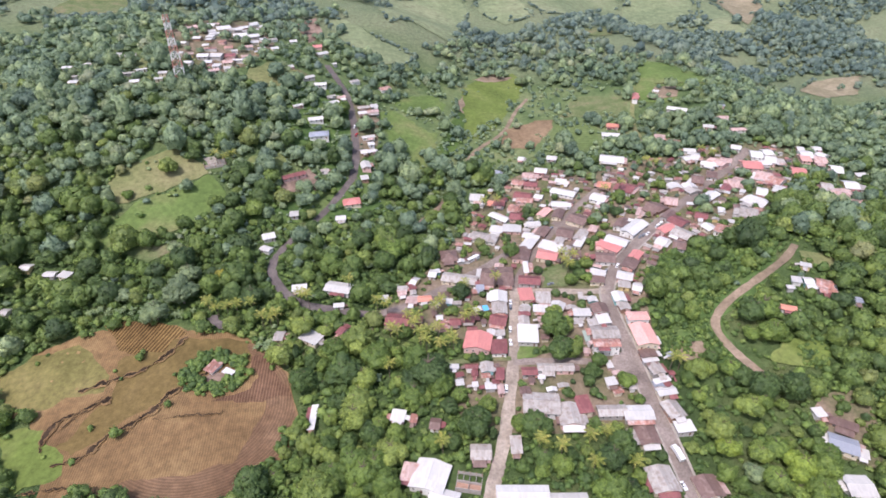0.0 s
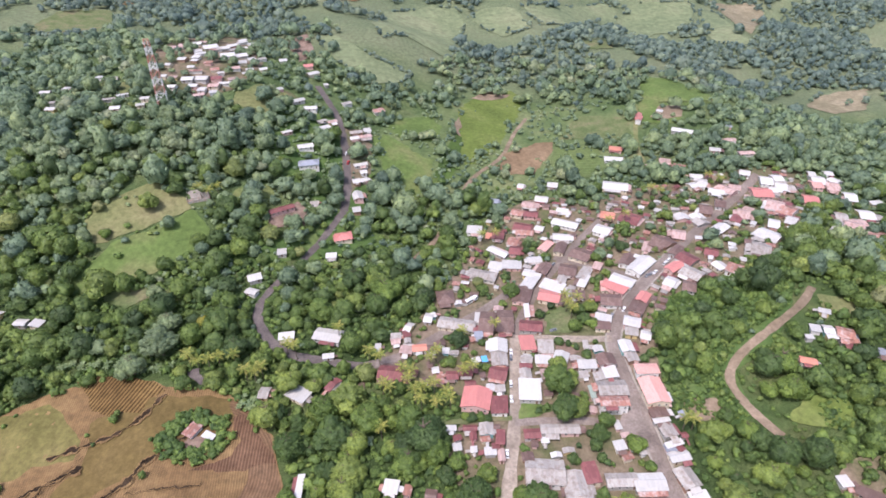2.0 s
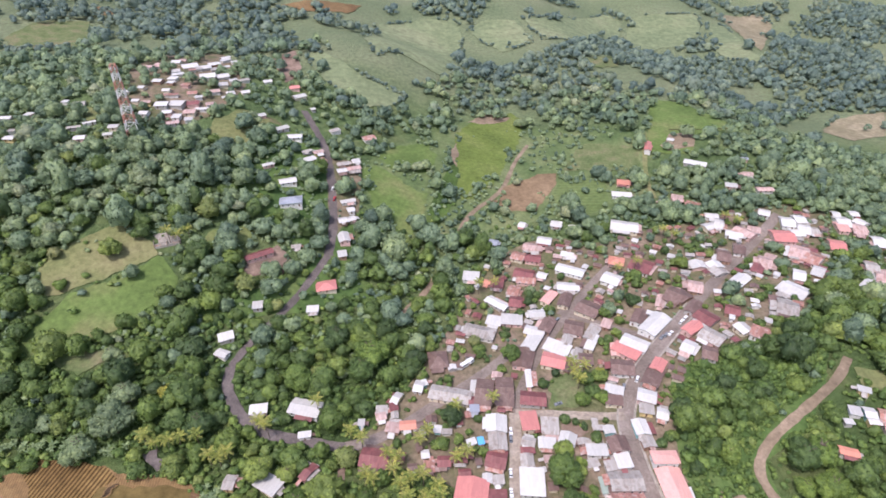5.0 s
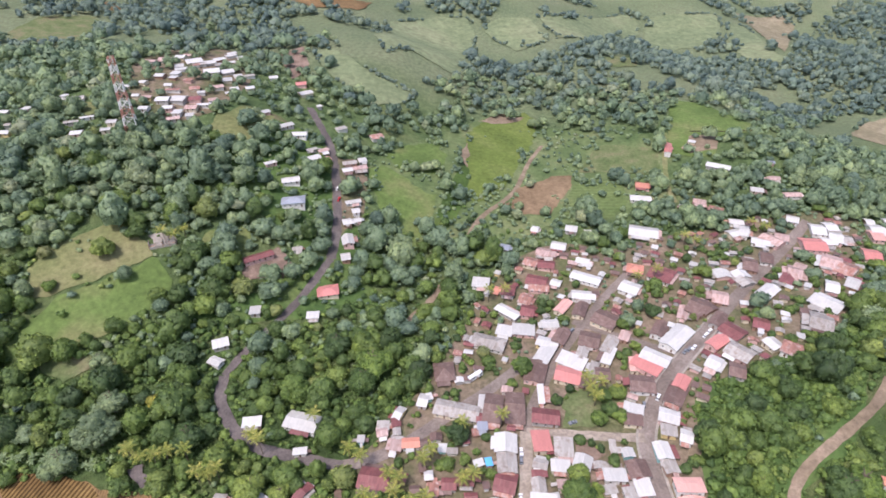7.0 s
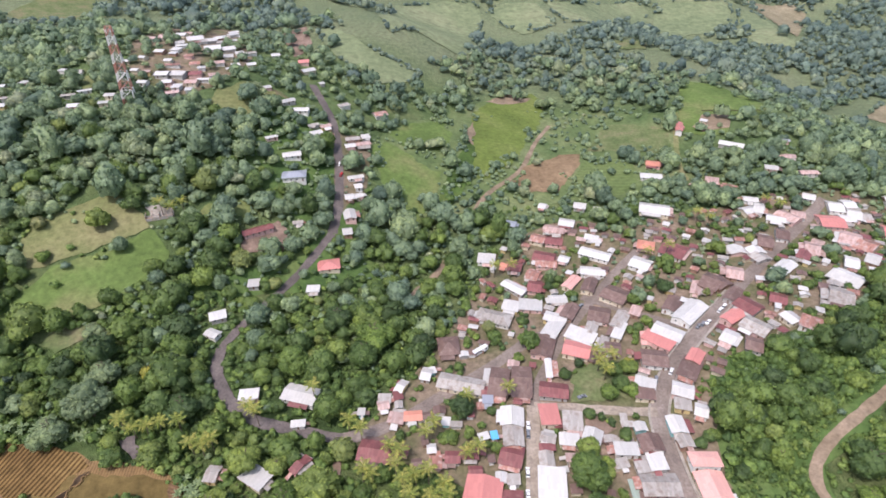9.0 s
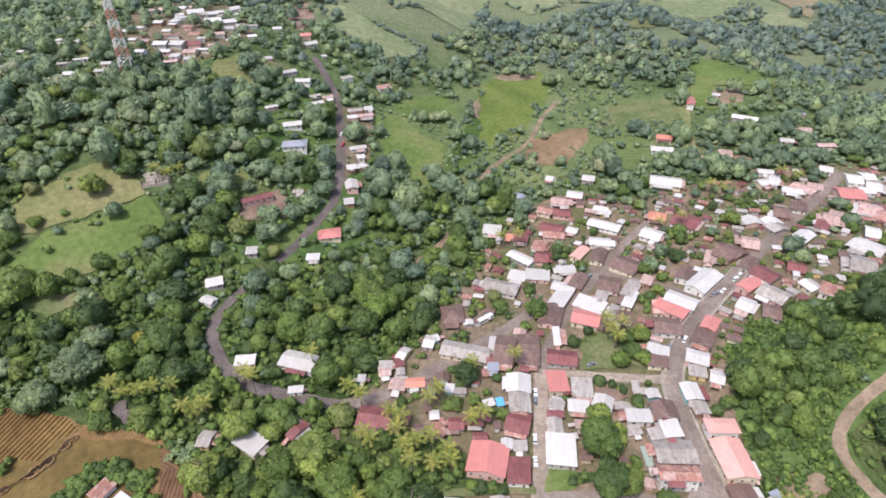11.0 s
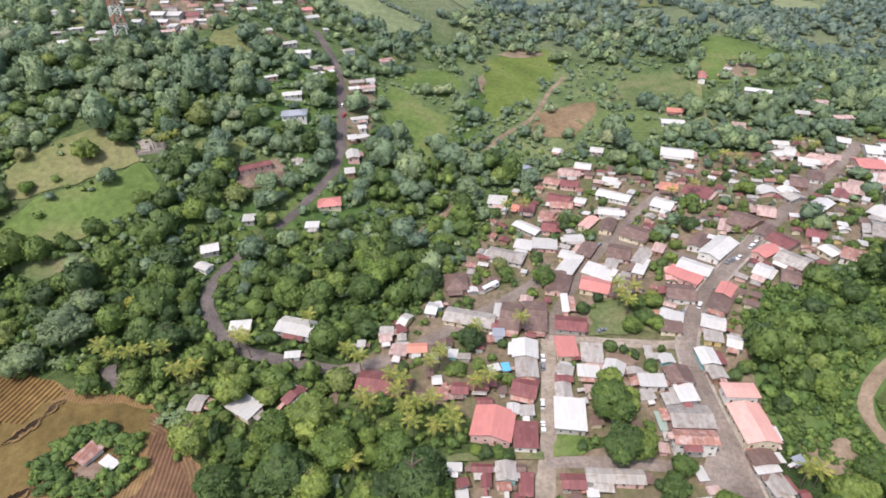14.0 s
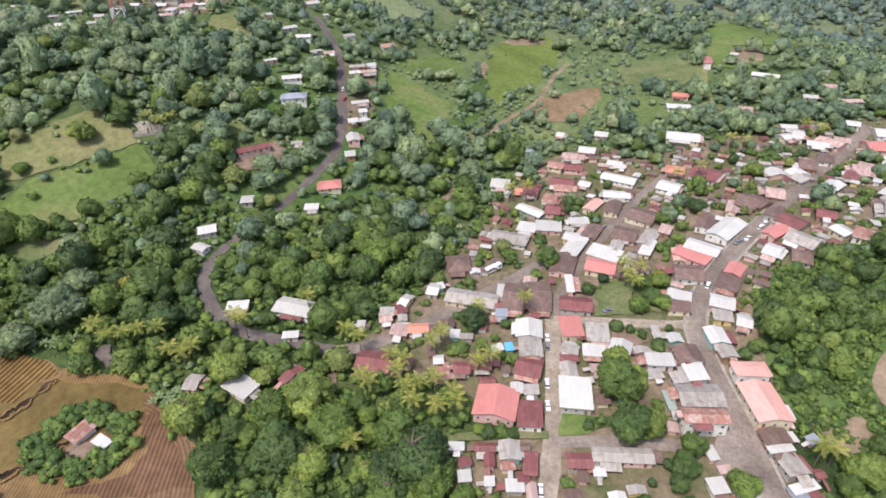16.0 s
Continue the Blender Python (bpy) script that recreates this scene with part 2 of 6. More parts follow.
foliage("leaf_bright", [(0, (0.165, 0.235, 0.042)), (1, (0.205, 0.265, 0.055))], True)
foliage("leaf_banana", [(0, (0.15, 0.21, 0.10)), (1, (0.22, 0.285, 0.145))], True)
foliage("frond", [(0, (0.19, 0.24, 0.052)), (0.5, (0.27, 0.29, 0.068)), (1, (0.37, 0.35, 0.10))], True)
soil("bark", (0.08, 0.06, 0.045), (0.14, 0.11, 0.085), (0.22, 0.18, 0.14), 0.6, 3.0)


def land():
    """Dark undergrowth under the woods, lighter up the slope, turning to grazed grass on the far hills, its colour
    paled for haze.
    """
    m, nodes, links, bsdf = material("land")
    co = nodes.new("ShaderNodeTexCoord")
    sep = nodes.new("ShaderNodeSeparateXYZ")
    links.new(co.outputs["Object"], sep.inputs[0])
    wood = ramp(nodes, links, noisy(nodes, links, 0.02, 6), [(0.32, (0.05, 0.08, 0.028)), (0.5, (0.08, 0.12, 0.04)), (0.68, (0.13, 0.15, 0.06))])
    grass = ramp(nodes, links, noisy(nodes, links, 0.01, 7), [(0.3, (0.125, 0.16, 0.085)), (0.5, (0.155, 0.186, 0.10)), (0.7, (0.19, 0.21, 0.12))])
    rough = ramp(nodes, links, noisy(nodes, links, 0.03, 6), [(0.32, (0.075, 0.115, 0.045)), (0.5, (0.105, 0.15, 0.058)), (0.68, (0.15, 0.175, 0.075))])
    slope = node(nodes, "ShaderNodeMapRange", From_Min=250.0, From_Max=380.0)
    links.new(sep.outputs[1], slope.inputs[0])
    wood = mixed(nodes, links, "MIX", slope.outputs[0], wood, rough)
    edge = node(nodes, "ShaderNodeMapRange", From_Min=560.0, From_Max=640.0)
    links.new(sep.outputs[1], edge.inputs[0])
    fine = ramp(nodes, links, noisy(nodes, links, 0.25, 5, rough=0.7), [(0.3, (0.35, 0.35, 0.35)), (0.7, (0.7, 0.7, 0.7))])
    links.new(mixed(nodes, links, "OVERLAY", 0.85, mixed(nodes, links, "MIX", edge.outputs[0], wood, grass), fine), bsdf.inputs["Base Color"])
    bsdf.inputs["Roughness"].default_value = 0.95
    bsdf.inputs["Specular IOR Level"].default_value = 0.15
    bumped(nodes, links, bsdf, noisy(nodes, links, 0.45, 6, rough=0.7), 1.0, 2.5)


land()

# ---- the lie of the land ----
GROUND = (-2.21, -6.67, 8.24)
HILLS = [
    (-165, 505, 18.4, 75),
    (-75, 165, -5.3, 75),
    (-255, 165, -7.4, 75),
    (15, 335, -18.6, 75),
    (-75, 675, 29.3, 75),
    (285, 505, 17.3, 75),
    (240, 250, 25.1, 75),
    (-300, 420, 12.8, 75),
    (-300, 590, 17.9, 75),
    (-400, 900, 18.3, 230),
    (-300, 80, -27.4, 75),
    (800, 900, -12.9, 230),
    (150, 80, -15.9, 75),
    (60, 590, -13.8, 75),
    (-300, 250, -26.3, 75),
    (-120, 420, 9.2, 75),
    (-600, 550, 14.4, 200),
    (240, 590, 8.3, 75),
    (-210, 80, -11.6, 75),
    (-30, 80, -16.4, 75),
    (-120, 250, -12.6, 75),
    (-255, 335, 13.4, 75),
    (375, 675, -10.7, 75),
    (375, 335, 7.0, 75),
    (195, 335, -5.5, 75),
    (800, 1150, -12.2, 230),
    (285, 675, 10.1, 75),
    (400, 900, -11.5, 230),
    (0, 900, 12.8, 230),
    (-255, 505, 12.6, 75),
]


def height(x, y):
    """The ground's height, for single numbers or arrays."""
    x, y = np.asarray(x, float), np.asarray(y, float)
    far = np.where(y > 1500, 1500 + (y - 1500) * 0.15, y)
    z = GROUND[0] + GROUND[1] * np.clip(x, -1500, 1500) / 100 + GROUND[2] * np.maximum(far, -300) / 100
    for cx, cy, rise, spread in HILLS:
        z = z + rise * np.exp(-((x - cx) ** 2 + (y - cy) ** 2) / (2 * spread * spread))
    k = np.clip((y - 600) / 250, 0, 1)
    k = k * k * (3 - 2 * k)
    return z + k * (12 * np.sin(x / 60 + y / 170) + 9 * np.sin(y / 75 - x / 120 + 1))


def mesh_ob(name, verts, faces, mat="", parent=None, label="", smooth=False):
    me = bpy.data.meshes.new(name)
    me.from_pydata(verts, [], faces)
    if smooth:
        me.shade_smooth()
    if mat:
        me.materials.append(MATERIALS[mat])
    ob = new(name, me)
    ob.parent = parent
    if label:
        ob["label"] = label
    return ob


def steps(*runs):
    """Coordinates in runs of (from, to, step)."""
    out = []
    for a, b, s in runs:
        out += list(np.arange(a, b, s))
    return np.array(out + [runs[-1][1]])


_xs = steps((-4500, -1200, 300), (-1200, -480, 24), (-480, 480, 6), (480, 1200, 24), (1200, 4500, 300))
_ys = steps((-1500, -60, 60), (-60, 720, 6), (720, 1500, 15), (1500, 4500, 200))
_gx, _gy = np.meshgrid(_xs, _ys)
_v = np.column_stack((_gx.ravel(), _gy.ravel(), height(_gx, _gy).ravel()))
_n = len(_xs)
_f = [(j * _n + i, j * _n + i + 1, (j + 1) * _n + i + 1, (j + 1) * _n + i) for j in range(len(_ys) - 1) for i in range(_n - 1)]
tagged(mesh_ob("ground", _v.tolist(), _f, "land", smooth=True), "hilly green ground with low undergrowth and bare soil", "ground", kind="structure")

ROADS, FIELDS, HOUSES = [], [], []
LIFT = [0.20]


def rounded(points, closed, times=2):
    for _ in range(times):
        out = [] if closed else [points[0]]
        pairs = list(zip(points, points[1:] + ([points[0]] if closed else [])))
        for (ax, ay), (bx, by) in pairs:
            out += [(ax * 0.75 + bx * 0.25, ay * 0.75 + by * 0.25), (ax * 0.25 + bx * 0.75, ay * 0.25 + by * 0.75)]
        points = out if closed else out + [points[-1]]
    return points


def ribbon(points, width, wobble=0.0, seed=0):
    """A strip that follows the ground; returns its vertices and faces."""
    rng = random.Random(seed)
    pts = [points[0]]
    for a, b in zip(points, points[1:]):
        n = max(1, int(math.dist(a, b) / 3))
        pts += [(a[0] + (b[0] - a[0]) * k / n, a[1] + (b[1] - a[1]) * k / n) for k in range(1, n + 1)]
    verts, faces = [], []
    across = (-0.5, -0.25, 0.0, 0.25, 0.5)
    for i, p in enumerate(pts):
        a, b = pts[max(i - 1, 0)], pts[min(i + 1, len(pts) - 1)]
        d = Vector((b[0] - a[0], b[1] - a[1])).normalized()
        w = width * (1 + wobble * rng.uniform(-1, 1))
        for s in across:
            x, y = p[0] - d.y * s * w, p[1] + d.x * s * w
            verts.append((x, y, float(height(x, y)) + LIFT[0]))
        if i:
            o = (i - 1) * 5
            faces += [(o + k, o + k + 1, o + k + 6, o + k + 5) for k in range(4)]
    return verts, faces, pts


SHADED = {"hill_road_wooded": 0.2, "gully_track": 0.3, "stream_track": 0.3, "orchard_path": 0.3, "west_lane": 0.2, "pasture_path": 0.4, "hill_road": 0.45, "hill_road_upper": 0.5}
SURFACE = {"asphalt": "worn grey asphalt road", "old_asphalt": "old blue-grey asphalt road", "shade_dark_soil": "dark strip of ground", "dirt_road": "pale compacted dirt street", "bare_earth": "brown earth path",
           "grass_lot": "grassy lane", "dry_grass": "dry grassy track", "pale_dirt": "pale washed-out dirt track"}


def road(name, width, mat, points):
    points = rounded(points, False)
    LIFT[0] += 0.012
    verts, faces, pts = ribbon(points, width, 0.03 if mat == "asphalt" else 0.12, len(ROADS))
    ROADS.append((np.array(pts), width, SHADED[name] if name in SHADED else (1.2 if name == "right_track" else 0.55)))
    ob = mesh_ob(name, verts, faces, mat, smooth=True)
    tagged(ob, SURFACE[mat] + " through the village", "road", kind="structure")


def yard(name, mat, points):
    """Open ground that trees still stand on."""
    field(name, mat, points, 1.0)


def field(name, mat, points, trees=0.0):
    points = rounded(points, True, 1) if trees > 0 else points
    if trees == 0.0:
        fine = []
        for (ax, ay), (bx, by) in zip(points, points[1:] + points[:1]):
            n = max(1, int(math.hypot(bx - ax, by - ay) / 3))
            fine += [(ax + (bx - ax) * k / n, ay + (by - ay) * k / n) for k in range(n)]
        points = [(x + 3.4 * noise.noise(Vector((x / 11, y / 11, 1))) + 1.3 * noise.noise(Vector((x / 3.3, y / 3.3, 2))), y + 3.4 * noise.noise(Vector((x / 11, y / 11, 7))) + 1.3 * noise.noise(Vector((x / 3.3, y / 3.3, 5)))) for x, y in fine]
    FIELDS.append((np.array(points), trees, mat))
    bm = bmesh.new()
    face = bm.faces.new([bm.verts.new((x, y, 0)) for x, y in points])
    bmesh.ops.triangulate(bm, faces=[face])
    px, py = [p[0] for p in points], [p[1] for p in points]
    for axis, low, high in ((0, min(px), max(px)), (1, min(py), max(py))):
        c = math.ceil(low / 6) * 6
        while c < high:
            at, normal = [0, 0, 0], [0, 0, 0]
            at[axis], normal[axis] = c, 1
            bmesh.ops.bisect_plane(bm, geom=bm.verts[:] + bm.edges[:] + bm.faces[:], plane_co=at, plane_no=normal)
            c += 6
    LIFT[0] += 0.012
    for v in bm.verts:
        v.co.z = float(height(v.co.x, v.co.y)) + LIFT[0] - 0.1
    me = bpy.data.meshes.new(name)
    bm.normal_update()
    bm.to_mesh(me)
    bm.free()
    me.shade_smooth()
    me.materials.append(MATERIALS[mat])
    tagged(new(name, me), COVER[mat], "field", kind="structure")


COVER = {"red_soil": "dark reddish ploughed soil with straight furrows", "corner_soil": "ploughed field corner with straight furrows, their shade painted in", "pavement_concrete": "bare concrete yard among the trees", "ring_soil": "ploughed soil with curved furrows along the field's edge", "field_green": "bright green grass on open ground", "stubble": "yellowed stubble on the gently sloping field", "brown_soil": "ploughed brown field with curved furrows", "dry_grass": "pale dry pasture on the slope", "brown_grass": "brownish field with thin dry growth",
         "lime_grass": "bright green grassy meadow", "hill_grass": "pale green grazed hillside", "crop": "green crop plot in rows", "pale_dirt": "bare pale dirt clearing", "bare_earth": "brown bare earth yard",
         "town_soil": "trodden brown soil and weeds between the houses", "thick_scrub": "thick green scrub on the slope", "verge": "lush grass beside the track", "scrub": "rough green grass and scrub on the slope", "old_asphalt": "worn grey asphalt apron", "asphalt": "worn brownish-grey asphalt apron beside the main road", "grass_lot": "patchy grass lot between the houses", "undergrowth": "overgrown gully floor with its shade painted dark", "dry_bank": "bare pale earth scar on the hillside", "tilled_tan": "bare tilled tan-brown plot on the slope"}

yard("road_verge", "verge", [(126, 193), (141, 211), (157, 217), (166, 216), (154, 203), (139, 193), (127, 188)])
yard("meadow_right", "verge", [(191, 174), (198, 183), (216, 188), (208, 168)])
yard("verge_low", "verge", [(160, 216), (148, 215), (128, 197), (132, 186), (148, 185), (156, 192), (156, 204)])
yard("town_ground", "town_soil", [(-39, 220), (-23, 240), (0, 282), (24, 336), (40, 374), (85, 400), (133, 386), (156, 402), (206, 410), (273, 428), (326, 434), (253, 317), (206, 284), (180, 276), (144, 259), (128, 240), (128, 216), (130, 191), (26, 188), (-2, 205), (-33, 210)])
yard("south_ground", "town_soil", [(5, 181), (36, 180), (85, 190), (111, 193), (118, 161), (117, 138), (74, 136), (30, 136), (5, 146)])
yard("hilltop_ground", "town_soil", [(-283, 577), (-238, 674), (-168, 563), (-170, 481), (-201, 449), (-238, 461)])
yard("roadside_ground", "town_soil", [(-141, 498), (-99, 463), (-81, 453), (-57, 467), (-53, 361), (-69, 347), (-73, 399), (-95, 439), (-138, 470)])
yard("slope_scrub", "thick_scrub", [(131, 257), (148, 264), (184, 273), (244, 304), (192, 216), (162, 204), (143, 191), (130, 196), (126, 216)])
yard("slope_scrub_low", "thick_scrub", [(136, 246), (181, 253), (222, 252), (171, 219), (158, 200), (164, 174), (128, 173), (119, 209)])
yard("left_slope", "thick_scrub", [(-173, 279), (-144, 305), (-116, 318), (-79, 344), (-58, 405), (-51, 347), (-22, 330), (-73, 311), (-109, 303), (-145, 283)])
yard("upper_slope", "thick_scrub", [(-152.0, 486.0), (-98.0, 478.0), (-78.0, 424.0), (-76.0, 364.0), (-98.0, 362.0), (-135.0, 395.0), (-172.0, 439.0), (-166.0, 473.0)])
yard("valley", "scrub", [(-53, 426), (-57, 467), (-16, 522), (60, 619), (121, 574), (206, 546), (170, 422), (88, 423), (45, 391), (17, 388), (-3, 407), (-18, 381)])
road("main_road", 7.5, "asphalt", [(118, 70), (115, 104), (112, 131), (108, 154), (106, 171), (105, 183), (102, 200), (101, 219), (102, 232), (109, 247), (120, 264), (139, 284), (167, 313), (206, 353), (244, 389), (271, 416)])
road("middle_street", 6.5, "dirt_road", [(12, 75), (21, 105), (27, 122), (32, 140), (36, 162), (40, 184), (42, 200), (44, 223), (46, 238)])
road("north_street", 5.5, "asphalt", [(46, 238), (49, 250), (56, 265), (67, 286), (77, 301), (88, 316), (106, 340), (127, 363)])
road("cross_street", 5, "dirt_road", [(46, 238), (60, 237), (74, 235), (89, 233), (102, 232)])
road("south_lane", 4.5, "asphalt", [(39, 179), (55, 179), (68, 179), (83, 178)])
road("hill_road_east", 6.5, "asphalt", [(77, 301), (61, 292), (46, 283), (29, 266), (15, 255), (-2, 241), (-16, 230), (-29, 223), (-43, 219)])
road("hill_road", 5.8, "old_asphalt", [(-43, 219), (-58, 222), (-73, 225), (-85, 227), (-97, 234), (-106, 244), (-113, 256), (-113, 267)])
road("hill_road_wooded", 4.6, "old_asphalt", [(-113, 267), (-108, 281), (-96, 301), (-86, 319), (-78, 339), (-71, 358)])
road("hill_road_upper", 6, "old_asphalt", [(-71, 358), (-70, 379), (-73, 403), (-78, 433), (-86, 465), (-99, 491), (-113, 518)])
road("link_street", 5, "asphalt", [(83, 320), (98, 310), (117, 297), (135, 285), (145, 286)])
road("right_track", 4.6, "pale_dirt", [(226, 255), (214, 242), (199, 232), (184, 223), (169, 214), (159, 205), (155, 197), (157, 187), (162, 177), (170, 166)])
road("orchard_path", 3.5, "bare_earth", [(-44, 188), (-43, 194), (-42, 200), (-43, 208)])
road("pasture_path", 4, "dry_grass", [(182, 442), (182, 465), (192, 507), (204, 547)])
road("stream_track", 3.6, "pale_dirt", [(92.0, 546.0), (77.0, 513.0), (69.0, 488.0), (60.0, 459.0), (48.0, 442.0), (36.0, 430.0), (26.0, 415.0), (21.0, 402.0)])
road("gully_track", 4, "pale_dirt", [(4, 357), (-3, 341), (-13, 327), (-18, 319)])
field("plowed_field", "brown_soil", [(-223, 196), (-197, 205), (-161, 207), (-113, 200), (-102, 194), (-86, 175), (-75, 150), (-74, 127), (-86, 112), (-96, 100), (-181, 101), (-190, 128), (-207, 142), (-231, 153), (-246, 177), (-233, 189)])
field("stubble_field", "stubble", [(-246, 177), (-233, 189), (-209, 195), (-192, 183), (-180, 171), (-178, 162), (-197, 158), (-212, 151), (-231, 153)])
field("bean_field", "brown_grass", [(-180, 182), (-158, 197), (-113, 198), (-100, 189), (-108, 182), (-127, 174), (-143, 158), (-164, 139), (-179, 124), (-188, 128), (-173, 159)])
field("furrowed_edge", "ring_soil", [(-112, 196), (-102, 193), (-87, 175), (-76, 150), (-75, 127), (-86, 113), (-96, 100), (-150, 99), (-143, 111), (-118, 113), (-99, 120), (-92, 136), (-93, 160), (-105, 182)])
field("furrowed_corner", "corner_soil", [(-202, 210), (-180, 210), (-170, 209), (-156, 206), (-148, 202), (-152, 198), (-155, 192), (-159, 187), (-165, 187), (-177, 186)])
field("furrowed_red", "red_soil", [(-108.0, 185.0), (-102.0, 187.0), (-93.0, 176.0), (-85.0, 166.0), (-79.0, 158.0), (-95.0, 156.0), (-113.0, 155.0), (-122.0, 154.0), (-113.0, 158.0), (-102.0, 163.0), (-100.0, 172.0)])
field("green_corner", "field_green", [(-225, 142), (-205, 142), (-187, 128), (-177, 115), (-192, 108), (-199, 104)])
field("left_pasture", "dry_grass", [(-244, 303), (-238, 328), (-227, 337), (-203, 357), (-188, 347), (-174, 335), (-190, 322), (-215, 306), (-231, 300)])
field("left_meadow", "lime_grass", [(-234, 276), (-226, 290), (-214, 304), (-189, 320), (-174, 334), (-158, 321), (-157, 309), (-170, 294), (-179, 287), (-188, 280), (-197, 273), (-213, 264), (-227, 262)])
field("meadow_brown", "grass_lot", [(-208, 264), (-189, 274), (-178, 269), (-192, 257)])
field("yard_clearing", "lime_grass", [(-153, 347), (-147, 360), (-129, 370), (-117, 369), (-123, 358), (-140, 346)])
field("road_earth", "bare_earth", [(-169, 633), (-149, 657), (-130, 599), (-139, 569)])
field("far_slope", "lime_grass", [(-46, 476), (-34, 498), (-6, 521), (5, 501), (-2, 471), (-18, 468), (-35, 465)])
field("far_slope_low", "lime_grass", [(-58, 450), (-46, 463), (-30, 455), (-12, 441), (-3, 441), (-6, 412), (-16, 386), (-38, 401), (-49, 424)])
field("bright_slope", "field_green", [(18, 496), (22, 556), (47, 597), (83, 616), (95, 602), (84, 551), (63, 498), (49, 458), (26, 438), (18, 459)])
field("bare_patch", "tilled_tan", [(50, 438), (65, 464), (93, 485), (109, 485), (99, 453), (83, 429), (60, 429)])
field("tan_plot", "grass_lot", [(117, 492), (138, 538), (159, 535), (191, 519), (178, 480)])
field("crop_plot", "crop", [(106, 471), (150, 475), (143, 437), (125, 423), (93, 427)])
field("hill_pasture", "lime_grass", [(232, 625), (264, 623), (292, 572), (302, 554), (244, 530), (231, 499), (207, 503), (195, 508)])
field("far_clearing", "dry_bank", [(435, 629), (470, 672), (514, 689), (553, 698), (506, 627), (454, 605)])
field("hut_yard", "bare_earth", [(-121, 331), (-119, 344), (-103, 357), (-93, 349), (-97, 334)])
field("bush_yard", "pavement_concrete", [(-182, 347), (-174, 353), (-166, 352), (-164, 347), (-175, 342)])
field("dug_bank", "pale_dirt", [(126, 185), (136, 190), (145, 187), (147, 179), (140, 171), (132, 177)])
field("upper_field", "dry_grass", [(-171, 444), (-173, 470), (-157, 493), (-134, 486), (-133, 464), (-146, 439)])
field("stall_yard", "pale_dirt", [(209, 517), (224, 536), (245, 533), (237, 512), (213, 507)])
field("green_lot", "lime_grass", [(41, 182), (43, 191), (54, 190), (56, 184), (53, 180)])
field("plaza", "grass_lot", [(63, 240), (68, 262), (83, 267), (100, 265), (94, 239)])
field("lot_dirt", "bare_earth", [(68, 223), (69, 231), (82, 229), (82, 222), (76, 220)])
field("track_meadow", "dry_grass", [(224, 246), (251, 245), (239, 226), (223, 234)])
field("hill_one", "hill_grass", [(-134, 642), (-118, 648), (-80, 615), (-52, 604), (-25, 596), (-39, 574), (-72, 550), (-96, 578), (-119, 606)])
field("hill_two", "hill_grass", [(-80, 706), (-74, 843), (-17, 903), (27, 906), (39, 862), (34, 802), (32, 692), (9, 660), (-21, 673), (-41, 683), (-62, 655)])
field("hill_three", "hill_grass", [(48, 879), (79, 907), (119, 908), (130, 867), (137, 834), (94, 804), (67, 838)])
field("hill_four", "hill_grass", [(312, 985), (338, 1077), (390, 1091), (474, 1103), (420, 954), (365, 966), (319, 927)])
field("hill_eleven", "hill_grass", [(133, 925), (165, 945), (294, 1086), (327, 1072), (308, 1007), (192, 867), (151, 849)])
field("scar", "dry_bank", [(533, 1174), (647, 1232), (655, 1184), (489, 895), (492, 940), (528, 1089)])
field("hill_five", "hill_grass", [(469, 1057), (508, 1067), (475, 901), (471, 845), (434, 876), (432, 948)])
field("hill_six", "grass_lot", [(-464, 664), (-458, 718), (-416, 746), (-371, 711), (-394, 644)])
field("hill_seven", "grass_lot", [(183, 755), (240, 787), (225, 728), (181, 724)])
field("hill_ten", "brown_soil", [(-195, 813), (-159, 854), (-104, 899), (-113, 843), (-164, 801)])
road("west_lane", 3, "grass_lot", [(-3, 180), (9, 180), (22, 181), (38, 181)])
field("lane_end", "old_asphalt", [(-143, 213), (-137, 216), (-128, 209), (-125, 203), (-131, 204)])
field("shed_yard", "bare_earth", [(-125, 166), (-129, 171), (-122, 172), (-115, 170), (-112, 167), (-118, 165)])
# flat near-black strip on the ground, no raised bank
road("bank_edge", 1.6, "shade_dark_soil", [(225, 544), (248, 540), (269, 544), (293, 551)])
# dark ground patch painted in for the shaded strip between the slopes
yard("gully_floor", "undergrowth", [(17.0, 492.0), (25.0, 484.0), (14.0, 418.0), (-1.0, 399.0), (-6.0, 408.0), (5.0, 450.0)])
field("knoll_top", "pale_dirt", [(34.0, 582.0), (56.0, 609.0), (82.0, 604.0), (61.0, 588.0)])
field("west_hill_bare", "grass_lot", [(-440.0, 726.0), (-413.0, 727.0), (-363.0, 682.0), (-367.0, 648.0), (-416.0, 641.0), (-447.0, 646.0), (-460.0, 682.0)])
field("west_hill_brown", "brown_soil", [(-465.0, 851.0), (-448.0, 864.0), (-401.0, 801.0), (-417.0, 789.0)])
field("valley_scar", "pale_dirt", [(18.0, 525.0), (22.0, 535.0), (24.0, 512.0), (19.0, 487.0), (16.0, 498.0)])
field("apron", "asphalt", [(94.0, 183.0), (105.0, 183.0), (106.0, 174.0), (106.0, 168.0), (96.0, 169.0), (92.0, 170.0), (92.0, 177.0)])
yard("east_yard", "town_soil", [(189.0, 151.0), (206.0, 156.0), (215.0, 152.0), (214.0, 133.0), (205.0, 116.0), (201.0, 118.0), (185.0, 124.0), (184.0, 136.0)])
field("track_lawn", "field_green", [(186.0, 184.0), (204.0, 185.0), (210.0, 177.0), (204.0, 168.0), (187.0, 168.0), (176.0, 173.0)])
